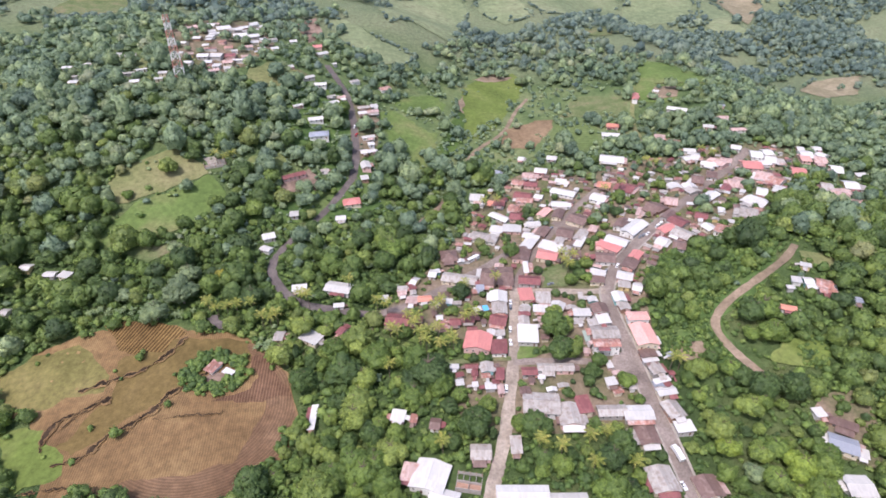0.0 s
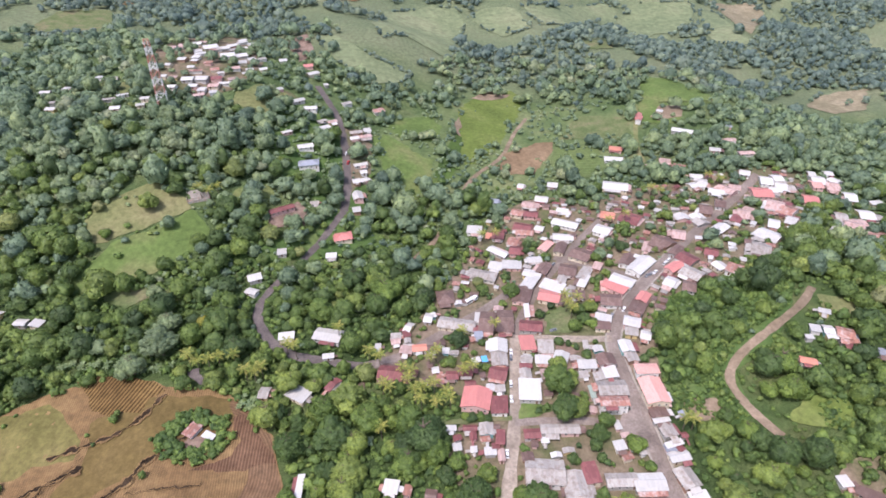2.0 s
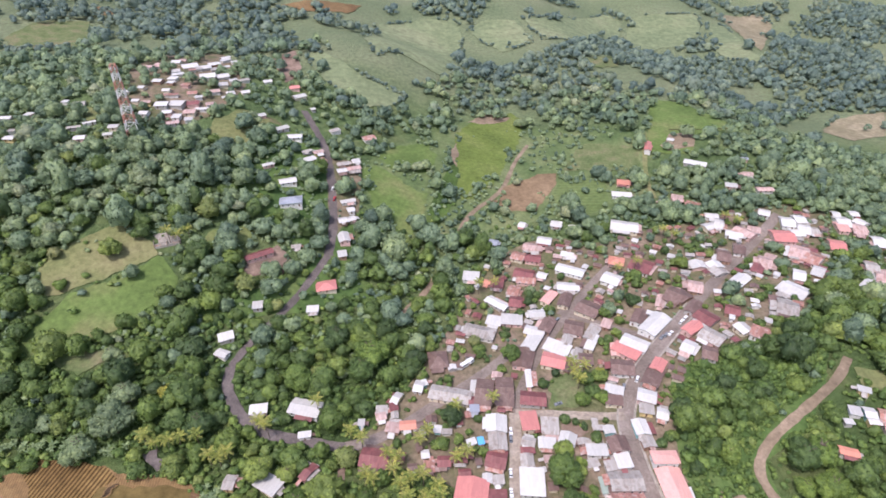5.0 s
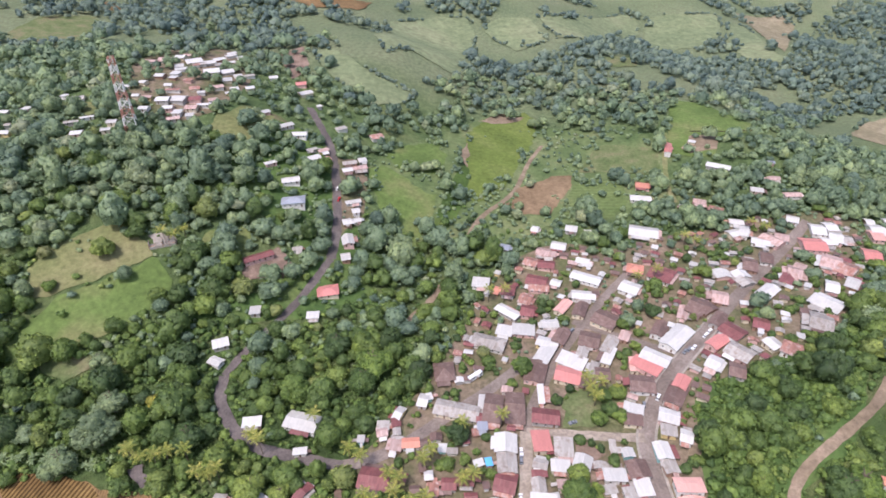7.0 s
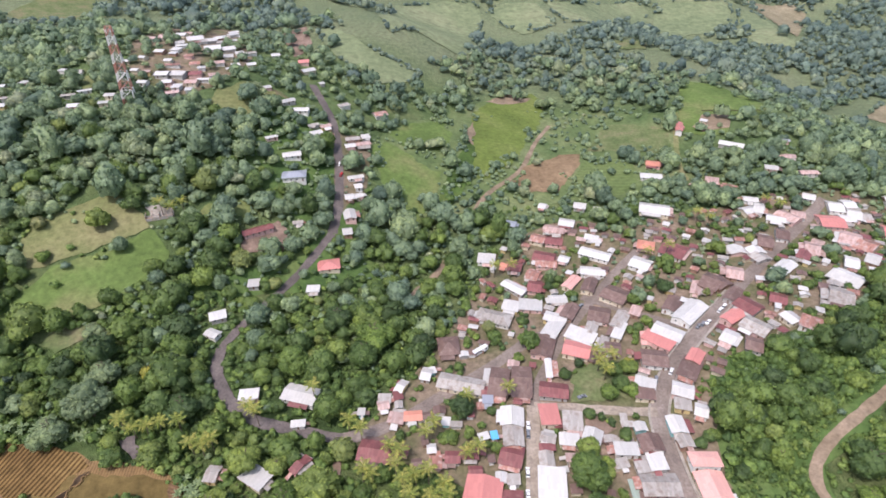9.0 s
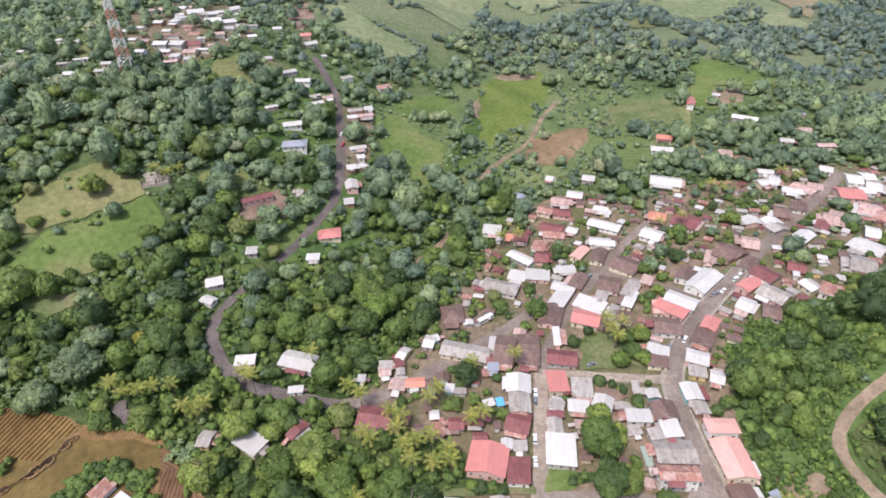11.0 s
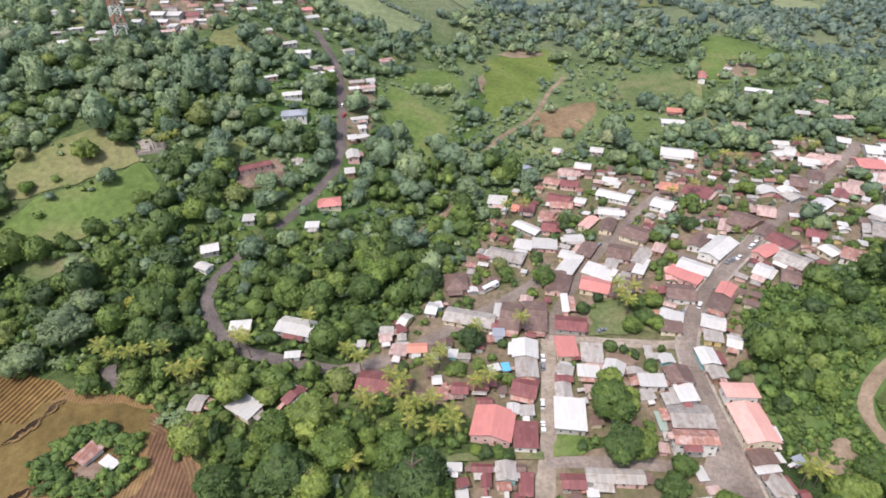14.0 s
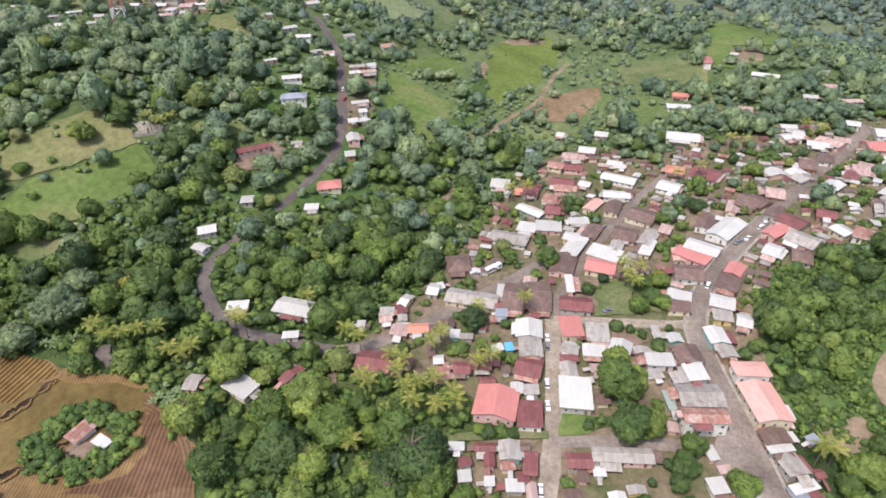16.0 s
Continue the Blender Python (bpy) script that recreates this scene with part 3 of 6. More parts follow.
field("tower_green", "dry_grass", [(-281, 457), (-272, 469), (-258, 468), (-252, 459), (-262, 451), (-274, 449)])

def ditch(points, width):
    """A washed-out gully with crumbling brown lips, winding through the field; the shade in its bed is painted
    near-black.
    """
    verts, faces = [], []
    pts = [points[0]]
    for a, b in zip(points, points[1:]):
        n = max(1, int(math.dist(a, b) / 0.8))
        for k in range(1, n + 1):
            q = Vector((a[0] + k * 0.4, b[1], 4))
            jag = Vector((a[0] * 3 + k * 1.1, b[1], 2))
            pts.append((a[0] + (b[0] - a[0]) * k / n + 1.3 * noise.noise(q) + 0.9 * noise.noise(jag),
                        a[1] + (b[1] - a[1]) * k / n + 1.3 * noise.noise(q + Vector((0, 0, 5))) + 0.9 * noise.noise(jag + Vector((0, 0, 5)))))
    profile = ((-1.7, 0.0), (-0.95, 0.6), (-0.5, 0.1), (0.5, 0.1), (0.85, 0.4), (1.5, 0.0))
    for i, p in enumerate(pts):
        a, b = pts[max(i - 1, 0)], pts[min(i + 1, len(pts) - 1)]
        d = Vector((b[0] - a[0], b[1] - a[1])).normalized()
        w = width * max(0.18, 0.85 + 1.9 * noise.noise(Vector((p[0] / 4.5, p[1] / 4.5, 2)))) * min(1, 0.3 + min(i, len(pts) - 1 - i) / 4)
        for s, up in profile:
            s += 0.4 * noise.noise(Vector((p[0] / 1.6, p[1] / 1.6, s)))
            x, y = p[0] - d.y * s * w, p[1] + d.x * s * w
            verts.append((x, y, float(height(x, y)) + 1.12 + up * w * 0.4))
        if i:
            o = (i - 1) * 6
            faces += [(o + k, o + k + 1, o + k + 7, o + k + 6) for k in range(5)]
    ob = mesh_ob("ditch", verts, faces, "brown_soil", smooth=True)
    ob.data.materials.append(MATERIALS["shade_dark_soil"])
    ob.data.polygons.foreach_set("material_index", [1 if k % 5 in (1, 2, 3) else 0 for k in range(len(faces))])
    tagged(ob, "eroded gully winding through the field, shade painted in its bed", "ditch", kind="structure")


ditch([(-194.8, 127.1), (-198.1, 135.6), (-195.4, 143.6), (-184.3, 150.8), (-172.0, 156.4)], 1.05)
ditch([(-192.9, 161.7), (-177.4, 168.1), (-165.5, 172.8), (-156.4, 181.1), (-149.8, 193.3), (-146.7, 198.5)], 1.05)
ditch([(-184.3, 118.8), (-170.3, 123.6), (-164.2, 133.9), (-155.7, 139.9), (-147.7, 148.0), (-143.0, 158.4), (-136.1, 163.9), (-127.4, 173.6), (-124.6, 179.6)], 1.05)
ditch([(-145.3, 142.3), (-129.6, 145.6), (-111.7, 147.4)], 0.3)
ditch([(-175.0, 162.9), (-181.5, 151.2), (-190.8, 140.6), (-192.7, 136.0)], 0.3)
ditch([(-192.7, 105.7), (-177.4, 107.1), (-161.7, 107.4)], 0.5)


def kerbed(points, offset, width):
    """A raised concrete pavement beside a street."""
    pts = rounded(points, False)
    verts, faces = [], []
    for i, p in enumerate(pts):
        a, b = pts[max(i - 1, 0)], pts[min(i + 1, len(pts) - 1)]
        d = Vector((b[0] - a[0], b[1] - a[1])).normalized()
        for s, up in ((offset, 0.1), (offset, 0.58), (offset + width, 0.58), (offset + width, 0.1)):
            x, y = p[0] - d.y * s, p[1] + d.x * s
            verts.append((x, y, float(height(x, y)) + up))
        if i:
            o = (i - 1) * 4
            faces += [(o + k, o + k + 1, o + k + 5, o + k + 4) for k in range(3)]
    tagged(mesh_ob("pavement", verts, faces, "pavement_concrete"), "narrow raised concrete pavement along the street", "pavement", kind="structure")


MAIN = [(118, 70), (115, 104), (112, 131), (108, 154), (106, 171), (105, 183), (102, 200), (101, 219), (102, 232), (109, 247), (120, 264), (139, 284), (167, 313), (206, 353), (244, 389), (271, 416)]
kerbed(MAIN[:13], 3.7, 1.1)
kerbed(MAIN[:13], -4.9, 1.2)


# ---- houses ----
HOUSE_COUNT = [0]
ROOF_WORDS = {"white": "white sheet-metal roof", "grey": "weathered grey metal roof", "red": "bright red metal roof", "pink": "faded pink roof",
              "maroon": "dark maroon metal roof", "brown": "dark brown tiled roof", "salmon": "salmon-coloured roof", "orange": "orange tiled roof",
              "rust": "rusty red metal roof", "blue": "blue-grey metal roof", "green": "pale green metal roof", "tarp": "bright blue tarpaulin roof"}
WALL_WORDS = {"plaster_white": "white", "plaster_cream": "cream", "plaster_pink": "pink", "plaster_teal": "teal", "plaster_yellow": "yellow",
              "plaster_grey": "grey", "adobe": "adobe"}


def inside(px, py, poly):
    hit = np.zeros(len(px), bool)
    for (x0, y0), (x1, y1) in zip(poly, np.roll(poly, -1, axis=0)):
        cross = (y0 > py) != (y1 > py)
        hit ^= cross & (px < (x1 - x0) * (py - y0) / (y1 - y0 + 1e-12) + x0)
    return hit


def box(x0, y0, z0, x1, y1, z1):
    v = [(x, y, z) for z in (z0, z1) for x, y in ((x0, y0), (x1, y0), (x1, y1), (x0, y1))]
    return v, [(3, 2, 1, 0), (4, 5, 6, 7), (0, 1, 5, 4), (1, 2, 6, 5), (2, 3, 7, 6), (3, 0, 4, 7)]


def joined(pieces):
    verts, faces = [], []
    for v, f in pieces:
        o = len(verts)
        verts += v
        faces += [tuple(i + o for i in face) for face in f]
    return verts, faces


def slab(corners, thick):
    """A sheet of the given upper corners, with a thickness."""
    n = len(corners)
    v = list(corners) + [(x, y, z - thick) for x, y, z in corners]
    return v, [tuple(range(n)), tuple(range(2 * n - 1, n - 1, -1))] + [(i + n, (i + 1) % n + n, (i + 1) % n, i) for i in range(n)]


def swap(points, turned):
    return [(y, x, z) for x, y, z in points][::-1] if turned else points


def clear_of_roads(x, y, gap):
    for pts, width, _ in ROADS:
        a, d = pts[:-1], pts[1:] - pts[:-1]
        k = np.clip(((x - a[:, 0]) * d[:, 0] + (y - a[:, 1]) * d[:, 1]) / ((d * d).sum(1) + 1e-9), 0, 1)
        if np.hypot(x - a[:, 0] - k * d[:, 0], y - a[:, 1] - k * d[:, 1]).min() < width / 2 + gap:
            return False
    return True


def house(x, y, w, d, turn, eave, colour, style, annexes=True):
    rng = random.Random(HOUSE_COUNT[0] * 7 + 3)
    HOUSE_COUNT[0] += 1
    HOUSES.append((x, y, w, d, radians(turn), eave))
    zc = float(height(x, y))
    c, s = math.cos(radians(turn)), math.sin(radians(turn))
    low = min(float(height(x + c * a - s * b, y + s * a + c * b)) for a in (-w / 2, w / 2) for b in (-d / 2, d / 2)) - 0.3
    e = zc + eave - low
    home = new("house")
    home.empty_display_size = 0.5
    home.matrix_world = pose(x, y, low, 0, 0, turn)
    wall = rng.choice(("plaster_white", "plaster_white", "plaster_white", "plaster_cream", "plaster_cream", "plaster_pink", "plaster_teal" if y < 300 else "plaster_white", "plaster_yellow", "plaster_grey", "plaster_grey", "adobe"))
    if colour in ("maroon", "brown", "rust"):
        wall = rng.choice(("plaster_white", "plaster_cream", "adobe", "plaster_grey", "plaster_pink"))
    if colour in ("salmon", "red", "orange"):
        wall = rng.choice(("plaster_white", "plaster_cream", "plaster_pink"))
    if style in ("gx2",):
        wall = "plaster_white"
    over = 0.7
    hx, hy = w / 2 - over, d / 2 - over
    kind = style[0]
    turned = style[1] == "y"
    a, b = (hy, hx) if turned else (hx, hy)
    A, B = a + over, b + over
    rise = {"g": 0.13 * B * 2, "h": 0.17 * B * 2, "s": 0.08 * B * 2, "r": 0}[kind]
    # walls: one hollow shell whose top follows the roof; a ruin's walls stand singly
    t = 0.2
    slope = rise / B if kind != "s" else rise / (2 * B)
    if kind == "r":
        for piece in ((-hx, -hy, hx, -hy + t), (-hx, hy - t, hx, hy), (-hx, -hy + t, -hx + t, hy - t), (hx - t, -hy + t, hx, hy - t), (-0.1, -hy + t, 0.1, hy - t), (-hx + t, -0.1, -0.1, 0.1), (0.1, -0.1, hx - t, 0.1), (hx * 0.5, 0.1, hx * 0.5 + t, hy - t), (-hx * 0.5, 0.1, -hx * 0.5 + t, hy - t)):
            v, f = box(piece[0], piece[1], 0, piece[2], piece[3], e * rng.uniform(0.5, 1.0))
            mesh_ob("wall", v, f, "rubble", home)
        v, f = box(-hx + t, -hy + t, 0, hx - t, hy - t, max(0.2, zc - low + 0.1))
        mesh_ob("floor_slab", v, f, "adobe", home)
        for q in (-0.95, -0.5, 0, 0.5, 0.95):
            for p in (-0.95, 0.95):
                v, f = box(q * hx - 0.15, p * hy - 0.15, 0, q * hx + 0.15, p * hy + 0.15, e + 0.4)
                mesh_ob("column", v, f, "adobe", home)
    else:
        ring = []
        for k in (0, t):
            ring += [(-a + k, -b + k), (a - k, -b + k), (a - k, 0), (a - k, b - k), (-a + k, b - k), (-a + k, 0)]
        climb = {"g": lambda q: (b - abs(q)) * slope, "s": lambda q: (q + b) * slope, "h": lambda q: 0.0}[kind]
        v = [(px, py, 0) for px, py in ring] + [(px, py, e + climb(py)) for px, py in ring]
        if turned:
            v = [(py, px, pz) for px, py, pz in v]
        f = []
        for k in range(6):
            n = (k + 1) % 6
            f += [(k, n, n + 12, k + 12), (n + 6, k + 6, k + 18, n + 18), (k + 12, n + 12, n + 18, k + 18), (n, k, k + 6, n + 6)]
        mesh_ob("wall", v, [q[::-1] for q in f] if turned else f, wall, home)
    # roof sheets
    th = 0.09
    drop = -over * slope
    panels = []
    if kind == "g":
        panels = [[(-A, -B, e + drop), (A, -B, e + drop), (A, 0, e + b * slope + 0.05), (-A, 0, e + b * slope + 0.05)],
                  [(-A, 0, e + b * slope + 0.05), (A, 0, e + b * slope + 0.05), (A, B, e + drop), (-A, B, e + drop)]]
    elif kind == "s":
        panels = [[(-A, -B, e + drop), (A, -B, e + drop), (A, B, e + 2 * b * slope + over * slope), (-A, B, e + 2 * b * slope + over * slope)]]
    elif kind == "h":
        r = max(A - B, 0.4)
        top = e + b * slope
        panels = [[(-A, -B, e + drop), (A, -B, e + drop), (r, 0, top), (-r, 0, top)], [(A, B, e + drop), (-A, B, e + drop), (-r, 0, top), (r, 0, top)],
                  [(A, -B, e + drop), (A, B, e + drop), (r, 0, top)], [(-A, B, e + drop), (-A, -B, e + drop), (-r, 0, top)]]
    for sheet in panels:
        v, f = slab([(px, py, pz + 0.1) for px, py, pz in swap(sheet, turned)], th)
        mesh_ob("roof_panel", v, f, colour, home)
    if kind == "g":
        z = e + b * slope + 0.15
        v = [(q, p, z + up - lower) for lower in (0, 0.03) for p, up in ((-0.22, -0.02), (0, 0.05), (0.22, -0.02)) for q in (-A, A)]
        f = [(0, 1, 3, 2), (2, 3, 5, 4), (8, 9, 7, 6), (10, 11, 9, 8), (6, 7, 1, 0), (4, 5, 11, 10), (0, 2, 8, 6), (2, 4, 10, 8), (3, 1, 7, 9), (5, 3, 9, 11)]
        if turned:
            v, f = [(py, px, pz) for px, py, pz in v], [q[::-1] for q in f]
        mesh_ob("ridge_cap", v, f, colour, home)
    # lean-to sheds and verandas under lower sheets
    if annexes and kind != "r" and y < 480 and x > -100 and colour not in ("salmon", "red"):
        for where in ("front", "left", "right", "back"):
            if rng.random() > {"front": 0.62, "left": 0.4, "right": 0.4, "back": 0.35}[where]:
                continue
            long = (hx if where in ("front", "back") else hy) * 2
            run = long * rng.uniform(0.45, 1.0)
            out = rng.uniform(2.0, 4.2)
            mid = rng.uniform(-0.5, 0.5) * (long - run)
            base = hy if where in ("front", "back") else hx
            rot = {"front": 0, "right": 90, "back": 180, "left": 270}[where]
            cr, sr = math.cos(radians(rot)), math.sin(radians(rot))
            px, py = mid * cr + (base + out) * sr, mid * sr - (base + out) * cr
            wx, wy = x + c * px - s * py, y + s * px + c * py
            if not clear_of_roads(wx, wy, 1.0):
                continue
            top = max(2.1, min(e - 0.25, e - 0.25))
            foot = float(height(wx, wy)) - low
            low_edge = max(foot + 1.9, top - out * 0.28)
            if low_edge > top:
                continue
            tint = rng.choice(("grey", "rust", "maroon", "brown", "white", "grey", "pink", colour))
            v, f = slab([(mid - run / 2, -base - out, low_edge), (mid + run / 2, -base - out, low_edge), (mid + run / 2, -base - 0.02, top), (mid - run / 2, -base - 0.02, top)], 0.07)
            shed = mesh_ob("lean_to", v, f, tint, home, ROOF_WORDS[tint].replace("roof", "lean-to sheet"))
            shed.rotation_euler = (0, 0, radians(rot))
            posts = [box(q - 0.07, -base - out + 0.15, foot - 0.3, q + 0.07, -base - out + 0.29, low_edge - 0.03) for q in (mid - run / 2 + 0.2, mid + run / 2 - 0.2)]
            for v, f in posts:
                mesh_ob("post", v, f, "pole_wood", shed)
    # doors and windows on the two long sides and one end
    if kind != "r" and y < 480 and max(w, d) > 6.6:
        floors = 2 if style.endswith("2") else 1
        ground_z = zc - low
        for face, (half, depth, isx) in (("front", (hx, -hy, True)), ("side", (hy, hx if rng.random() < 0.5 else -hx, False))):
            n = max(1, int(half * 2 / 3.4))
            door_at = rng.randrange(n)
            for k in range(n):
                q = -half + (k + 0.5) * 2 * half / n
                for storey in range(floors):
                    is_door = k == door_at and storey == 0 and face == "front"
                    wide, z0, z1 = (0.95, 0.05, 2.05) if is_door else (1.1, 1.0, 2.1)
                    z0, z1 = z0 + ground_z + storey * 3.1, z1 + ground_z + storey * 3.1
                    if z1 > e - 0.15 or z0 < 0:
                        z0, z1 = e - 0.25 - (z1 - z0), e - 0.25
                    out = 0.05 if depth > 0 else -0.05

                    def flat(u0, u1, za, zb, d0, d1):
                        lo, hi = min(d0, d1), max(d0, d1)
                        return box(u0, lo, za, u1, hi, zb) if isx else box(lo, u0, za, hi, u1, zb)
                    if is_door:
                        v, f = flat(q - wide / 2, q + wide / 2, z0, z1, depth - out, depth + out)
                        mesh_ob("door", v, f, "door_wood", home)
                    else:
                        loop = [(q + i * (wide / 2 - m), (z0 + m) if j < 0 else (z1 - m), k) for k in (depth - out, depth + out) for m in (0, 0.09) for i, j in ((-1, -1), (1, -1), (1, 1), (-1, 1))]
                        v = [(u, k, zz) if isx else (k, u, zz) for u, zz, k in loop]
                        f = []
                        for i in range(4):
                            j = (i + 1) % 4
                            f += [(i, j, j + 4, i + 4), (i + 12, j + 12, j + 8, i + 8), (j, i, i + 8, j + 8), (i + 4, j + 4, j + 12, i + 12)]
                        win = mesh_ob("window", v, f, "trim_paint", home)
                        v, f = flat(q - wide / 2 + 0.09, q + wide / 2 - 0.09, z0 + 0.09, z1 - 0.09, depth, depth + out * 0.4)
                        mesh_ob("pane", v, f, "pane", win)
    size = "long" if max(w, d) > 15 else ("small" if max(w, d) < 7 else "low")
    if kind == "r":
        tagged(home, "roofless unfinished house with broken block walls", "house")
    else:
        tagged(home, f"{size} {WALL_WORDS[wall]} house with a {ROOF_WORDS[colour]}", "house")
    return home


house(20.2, 192.0, 15.6, 14.8, -11, 3.5, "red", "gy")
house(31.9, 187.5, 9.1, 12.2, -4, 3.0, "maroon", "sy")
house(33.2, 198.0, 5.7, 5.4, 0, 2.9, "grey", "sy")
house(33.2, 208.8, 10.3, 11.2, -15, 3.2, "maroon", "gx")
house(34.6, 218.7, 9.5, 11.9, -0, 3.5, "grey", "gy")
house(34.8, 229.2, 11.1, 11.3, -4, 3.5, "white", "gy")
house(51.9, 229.8, 9.2, 11.8, 3, 3.5, "red", "sx")
house(62.1, 226.5, 9.3, 10.8, -5, 2.9, "grey", "sx")
house(50.0, 218.0, 7.0, 5.6, -16, 2.9, "grey", "gx")
house(49.0, 213.1, 7.3, 3.7, -0, 2.8, "maroon", "sx")
house(59.1, 216.7, 9.1, 6.6, -5, 2.9, "white", "sx")
house(69.6, 218.6, 8.5, 8.4, -22, 2.9, "white", "gy")
house(48.0, 207.3, 6.7, 8.2, -0, 3.0, "grey", "gy")
house(58.6, 207.9, 4.9, 4.4, -0, 2.8, "pink", "sx")
house(48.9, 195.9, 11.9, 14.5, -5, 3.5, "white", "sx")
house(82.7, 211.5, 10.6, 6.7, -1, 3.2, "white", "sx")
house(79.1, 205.1, 6.6, 4.8, 12, 2.8, "grey", "sx")
house(82.2, 194.3, 3.5, 9.2, 1, 2.2, "green", "sy")
house(88.0, 203.2, 7.2, 5.7, 8, 3.2, "grey", "sx")
house(93.8, 205.3, 7.6, 9.1, 3, 3.5, "white", "sy")
house(93.8, 214.2, 10.4, 9.5, 5, 3.2, "brown", "gy")
house(92.5, 195.2, 15.8, 11.0, 0, 3.7, "grey", "gx")
house(90.6, 184.5, 15.3, 6.7, -1, 7.0, "rust", "gx2")
house(112.9, 180.0, 9.7, 6.3, 7, 3.2, "brown", "gy")
house(114.7, 170.7, 7.7, 8.3, 12, 3.2, "grey", "gy")
house(115.6, 163.7, 9.8, 3.5, 17, 3.2, "white", "sx")
house(120.0, 188.8, 3.5, 6.5, -1, 2.8, "white", "sy")
house(125.0, 179.7, 4.4, 3.5, 21, 2.2, "blue", "sx")
house(90.5, 174.6, 3.5, 5.9, 6, 2.2, "white", "sy")
house(89.0, 163.5, 5.8, 6.0, 7, 2.9, "white", "sy")
house(6.3, 175.2, 5.5, 3.5, 0, 2.8, "white", "sx")
house(15.9, 174.9, 7.5, 3.7, 0, 2.9, "maroon", "gx")
house(24.2, 173.7, 7.5, 8.0, 1, 3.2, "grey", "gy")
house(30.8, 169.2, 4.8, 9.4, -6, 2.9, "maroon", "sy")
house(25.3, 161.8, 6.1, 4.6, 1, 2.9, "white", "sx")
house(46.8, 170.5, 8.7, 6.2, 1, 3.0, "maroon", "gx")
house(56.1, 172.8, 10.1, 6.1, -2, 3.0, "grey", "gx")
house(66.0, 172.6, 10.4, 6.3, -1, 3.0, "grey", "gx")
house(50.3, 150.7, 18.9, 14.2, -5, 3.5, "grey", "gx")
house(64.4, 144.5, 12.8, 14.2, 0, 3.2, "grey", "gy")
house(72.0, 150.2, 7.5, 12.0, 5, 2.9, "maroon", "sy")
house(85.8, 146.6, 15.2, 7.6, 1, 3.2, "grey", "gx")
house(98.5, 145.7, 15.2, 9.7, 1, 3.2, "white", "gx")
house(100.1, 134.7, 10.5, 13.3, 4, 3.0, "brown", "gy")
house(116.2, 157.6, 10.7, 6.0, 10, 3.2, "white", "gx")
house(116.9, 147.6, 9.4, 11.3, 14, 3.2, "grey", "gy")
house(119.6, 138.4, 9.2, 7.4, 4, 3.2, "white", "sy")
house(101.2, 112.5, 12.9, 14.0, 5, 3.0, "grey", "gy")
house(121.5, 109.6, 11.7, 11.7, 8, 3.0, "brown", "gy")
house(35.8, 104.7, 24.0, 8.8, -1, 3.5, "white", "gx")
house(55.7, 101.6, 18.1, 7.6, 0, 3.5, "white", "gx")
house(-15.5, 116.0, 7.7, 9.8, -11, 2.9, "pink", "sx")
house(-5.9, 113.8, 16.6, 16.3, -17, 3.5, "white", "gy")
house(18.2, 125.5, 10.3, 9.2, -1, 2.9, "grey", "gx")
house(35.3, 128.7, 5.7, 10.8, -1, 2.9, "grey", "sy")
house(-22.5, 145.9, 7.4, 7.3, -9, 2.9, "white", "sx")
house(-65.5, 145.0, 3.5, 16.2, 2, 2.8, "white", "sy")
house(-3.8, 141.1, 5.5, 7.3, -8, 2.8, "brown", "gx")
house(-14.6, 144.2, 4.0, 5.4, -11, 2.8, "rust", "sx")
house(-125.3, 175.8, 7.0, 8.5, -27, 2.2, "rust", "sx")
house(-116.0, 172.6, 7.2, 4.0, -27, 2.2, "white", "sx")
house(192.1, 127.8, 13.0, 10.6, -27, 3.2, "blue", "gx")
house(198.9, 123.0, 5.2, 5.6, -25, 2.9, "white", "sx")
house(196.8, 137.3, 12.7, 5.6, -31, 2.9, "brown", "sx")
house(187.9, 143.5, 5.4, 6.3, 3, 2.9, "white", "sy")
house(189.5, 108.8, 12.4, 11.7, -3, 3.2, "white", "gx")
house(197.0, 201.8, 8.5, 5.4, -20, 3.2, "orange", "gx")
house(210.0, 221.3, 5.7, 6.0, -16, 2.5, "white", "sx")
house(216.0, 219.7, 5.7, 7.3, -14, 2.9, "white", "gx")
house(223.7, 216.8, 9.0, 9.7, -24, 2.9, "rust", "gx")
house(-76.0, 198.5, 13.0, 9.0, -30, 2.8, "white", "sx")
house(-58.1, 204.6, 4.6, 10.2, -36, 2.9, "maroon", "gx")
house(-94.5, 199.0, 5.9, 8.3, -4, 2.9, "grey", "gx")
house(-91.0, 239.7, 9.6, 6.6, 9, 2.9, "white", "sx")
house(-66.2, 241.4, 17.6, 11.0, -14, 3.0, "white", "gx")
house(-63.9, 225.0, 6.9, 4.1, 8, 2.8, "white", "sx")
house(-26.7, 211.3, 14.5, 11.5, -8, 3.2, "maroon", "gx")
house(-11.1, 230.2, 8.8, 6.2, 5, 3.0, "orange", "gx")
house(-18.8, 228.9, 7.8, 6.4, -10, 2.8, "pink", "sx")
house(-18.2, 247.8, 4.6, 9.6, -24, 2.9, "white", "gx")
house(-6.1, 256.7, 5.7, 9.1, -12, 2.9, "white", "gx")
house(-25.5, 240.2, 6.5, 5.9, 2, 2.8, "grey", "sx")
house(-35.6, 232.3, 3.8, 4.4, 1, 2.8, "white", "sx")
house(4.6, 277.5, 11.8, 14.3, 7, 3.2, "brown", "hx")
house(7.6, 208.5, 6.9, 6.6, -0, 2.9, "maroon", "gx")
house(15.2, 210.6, 7.6, 7.1, -0, 2.9, "maroon", "gx")
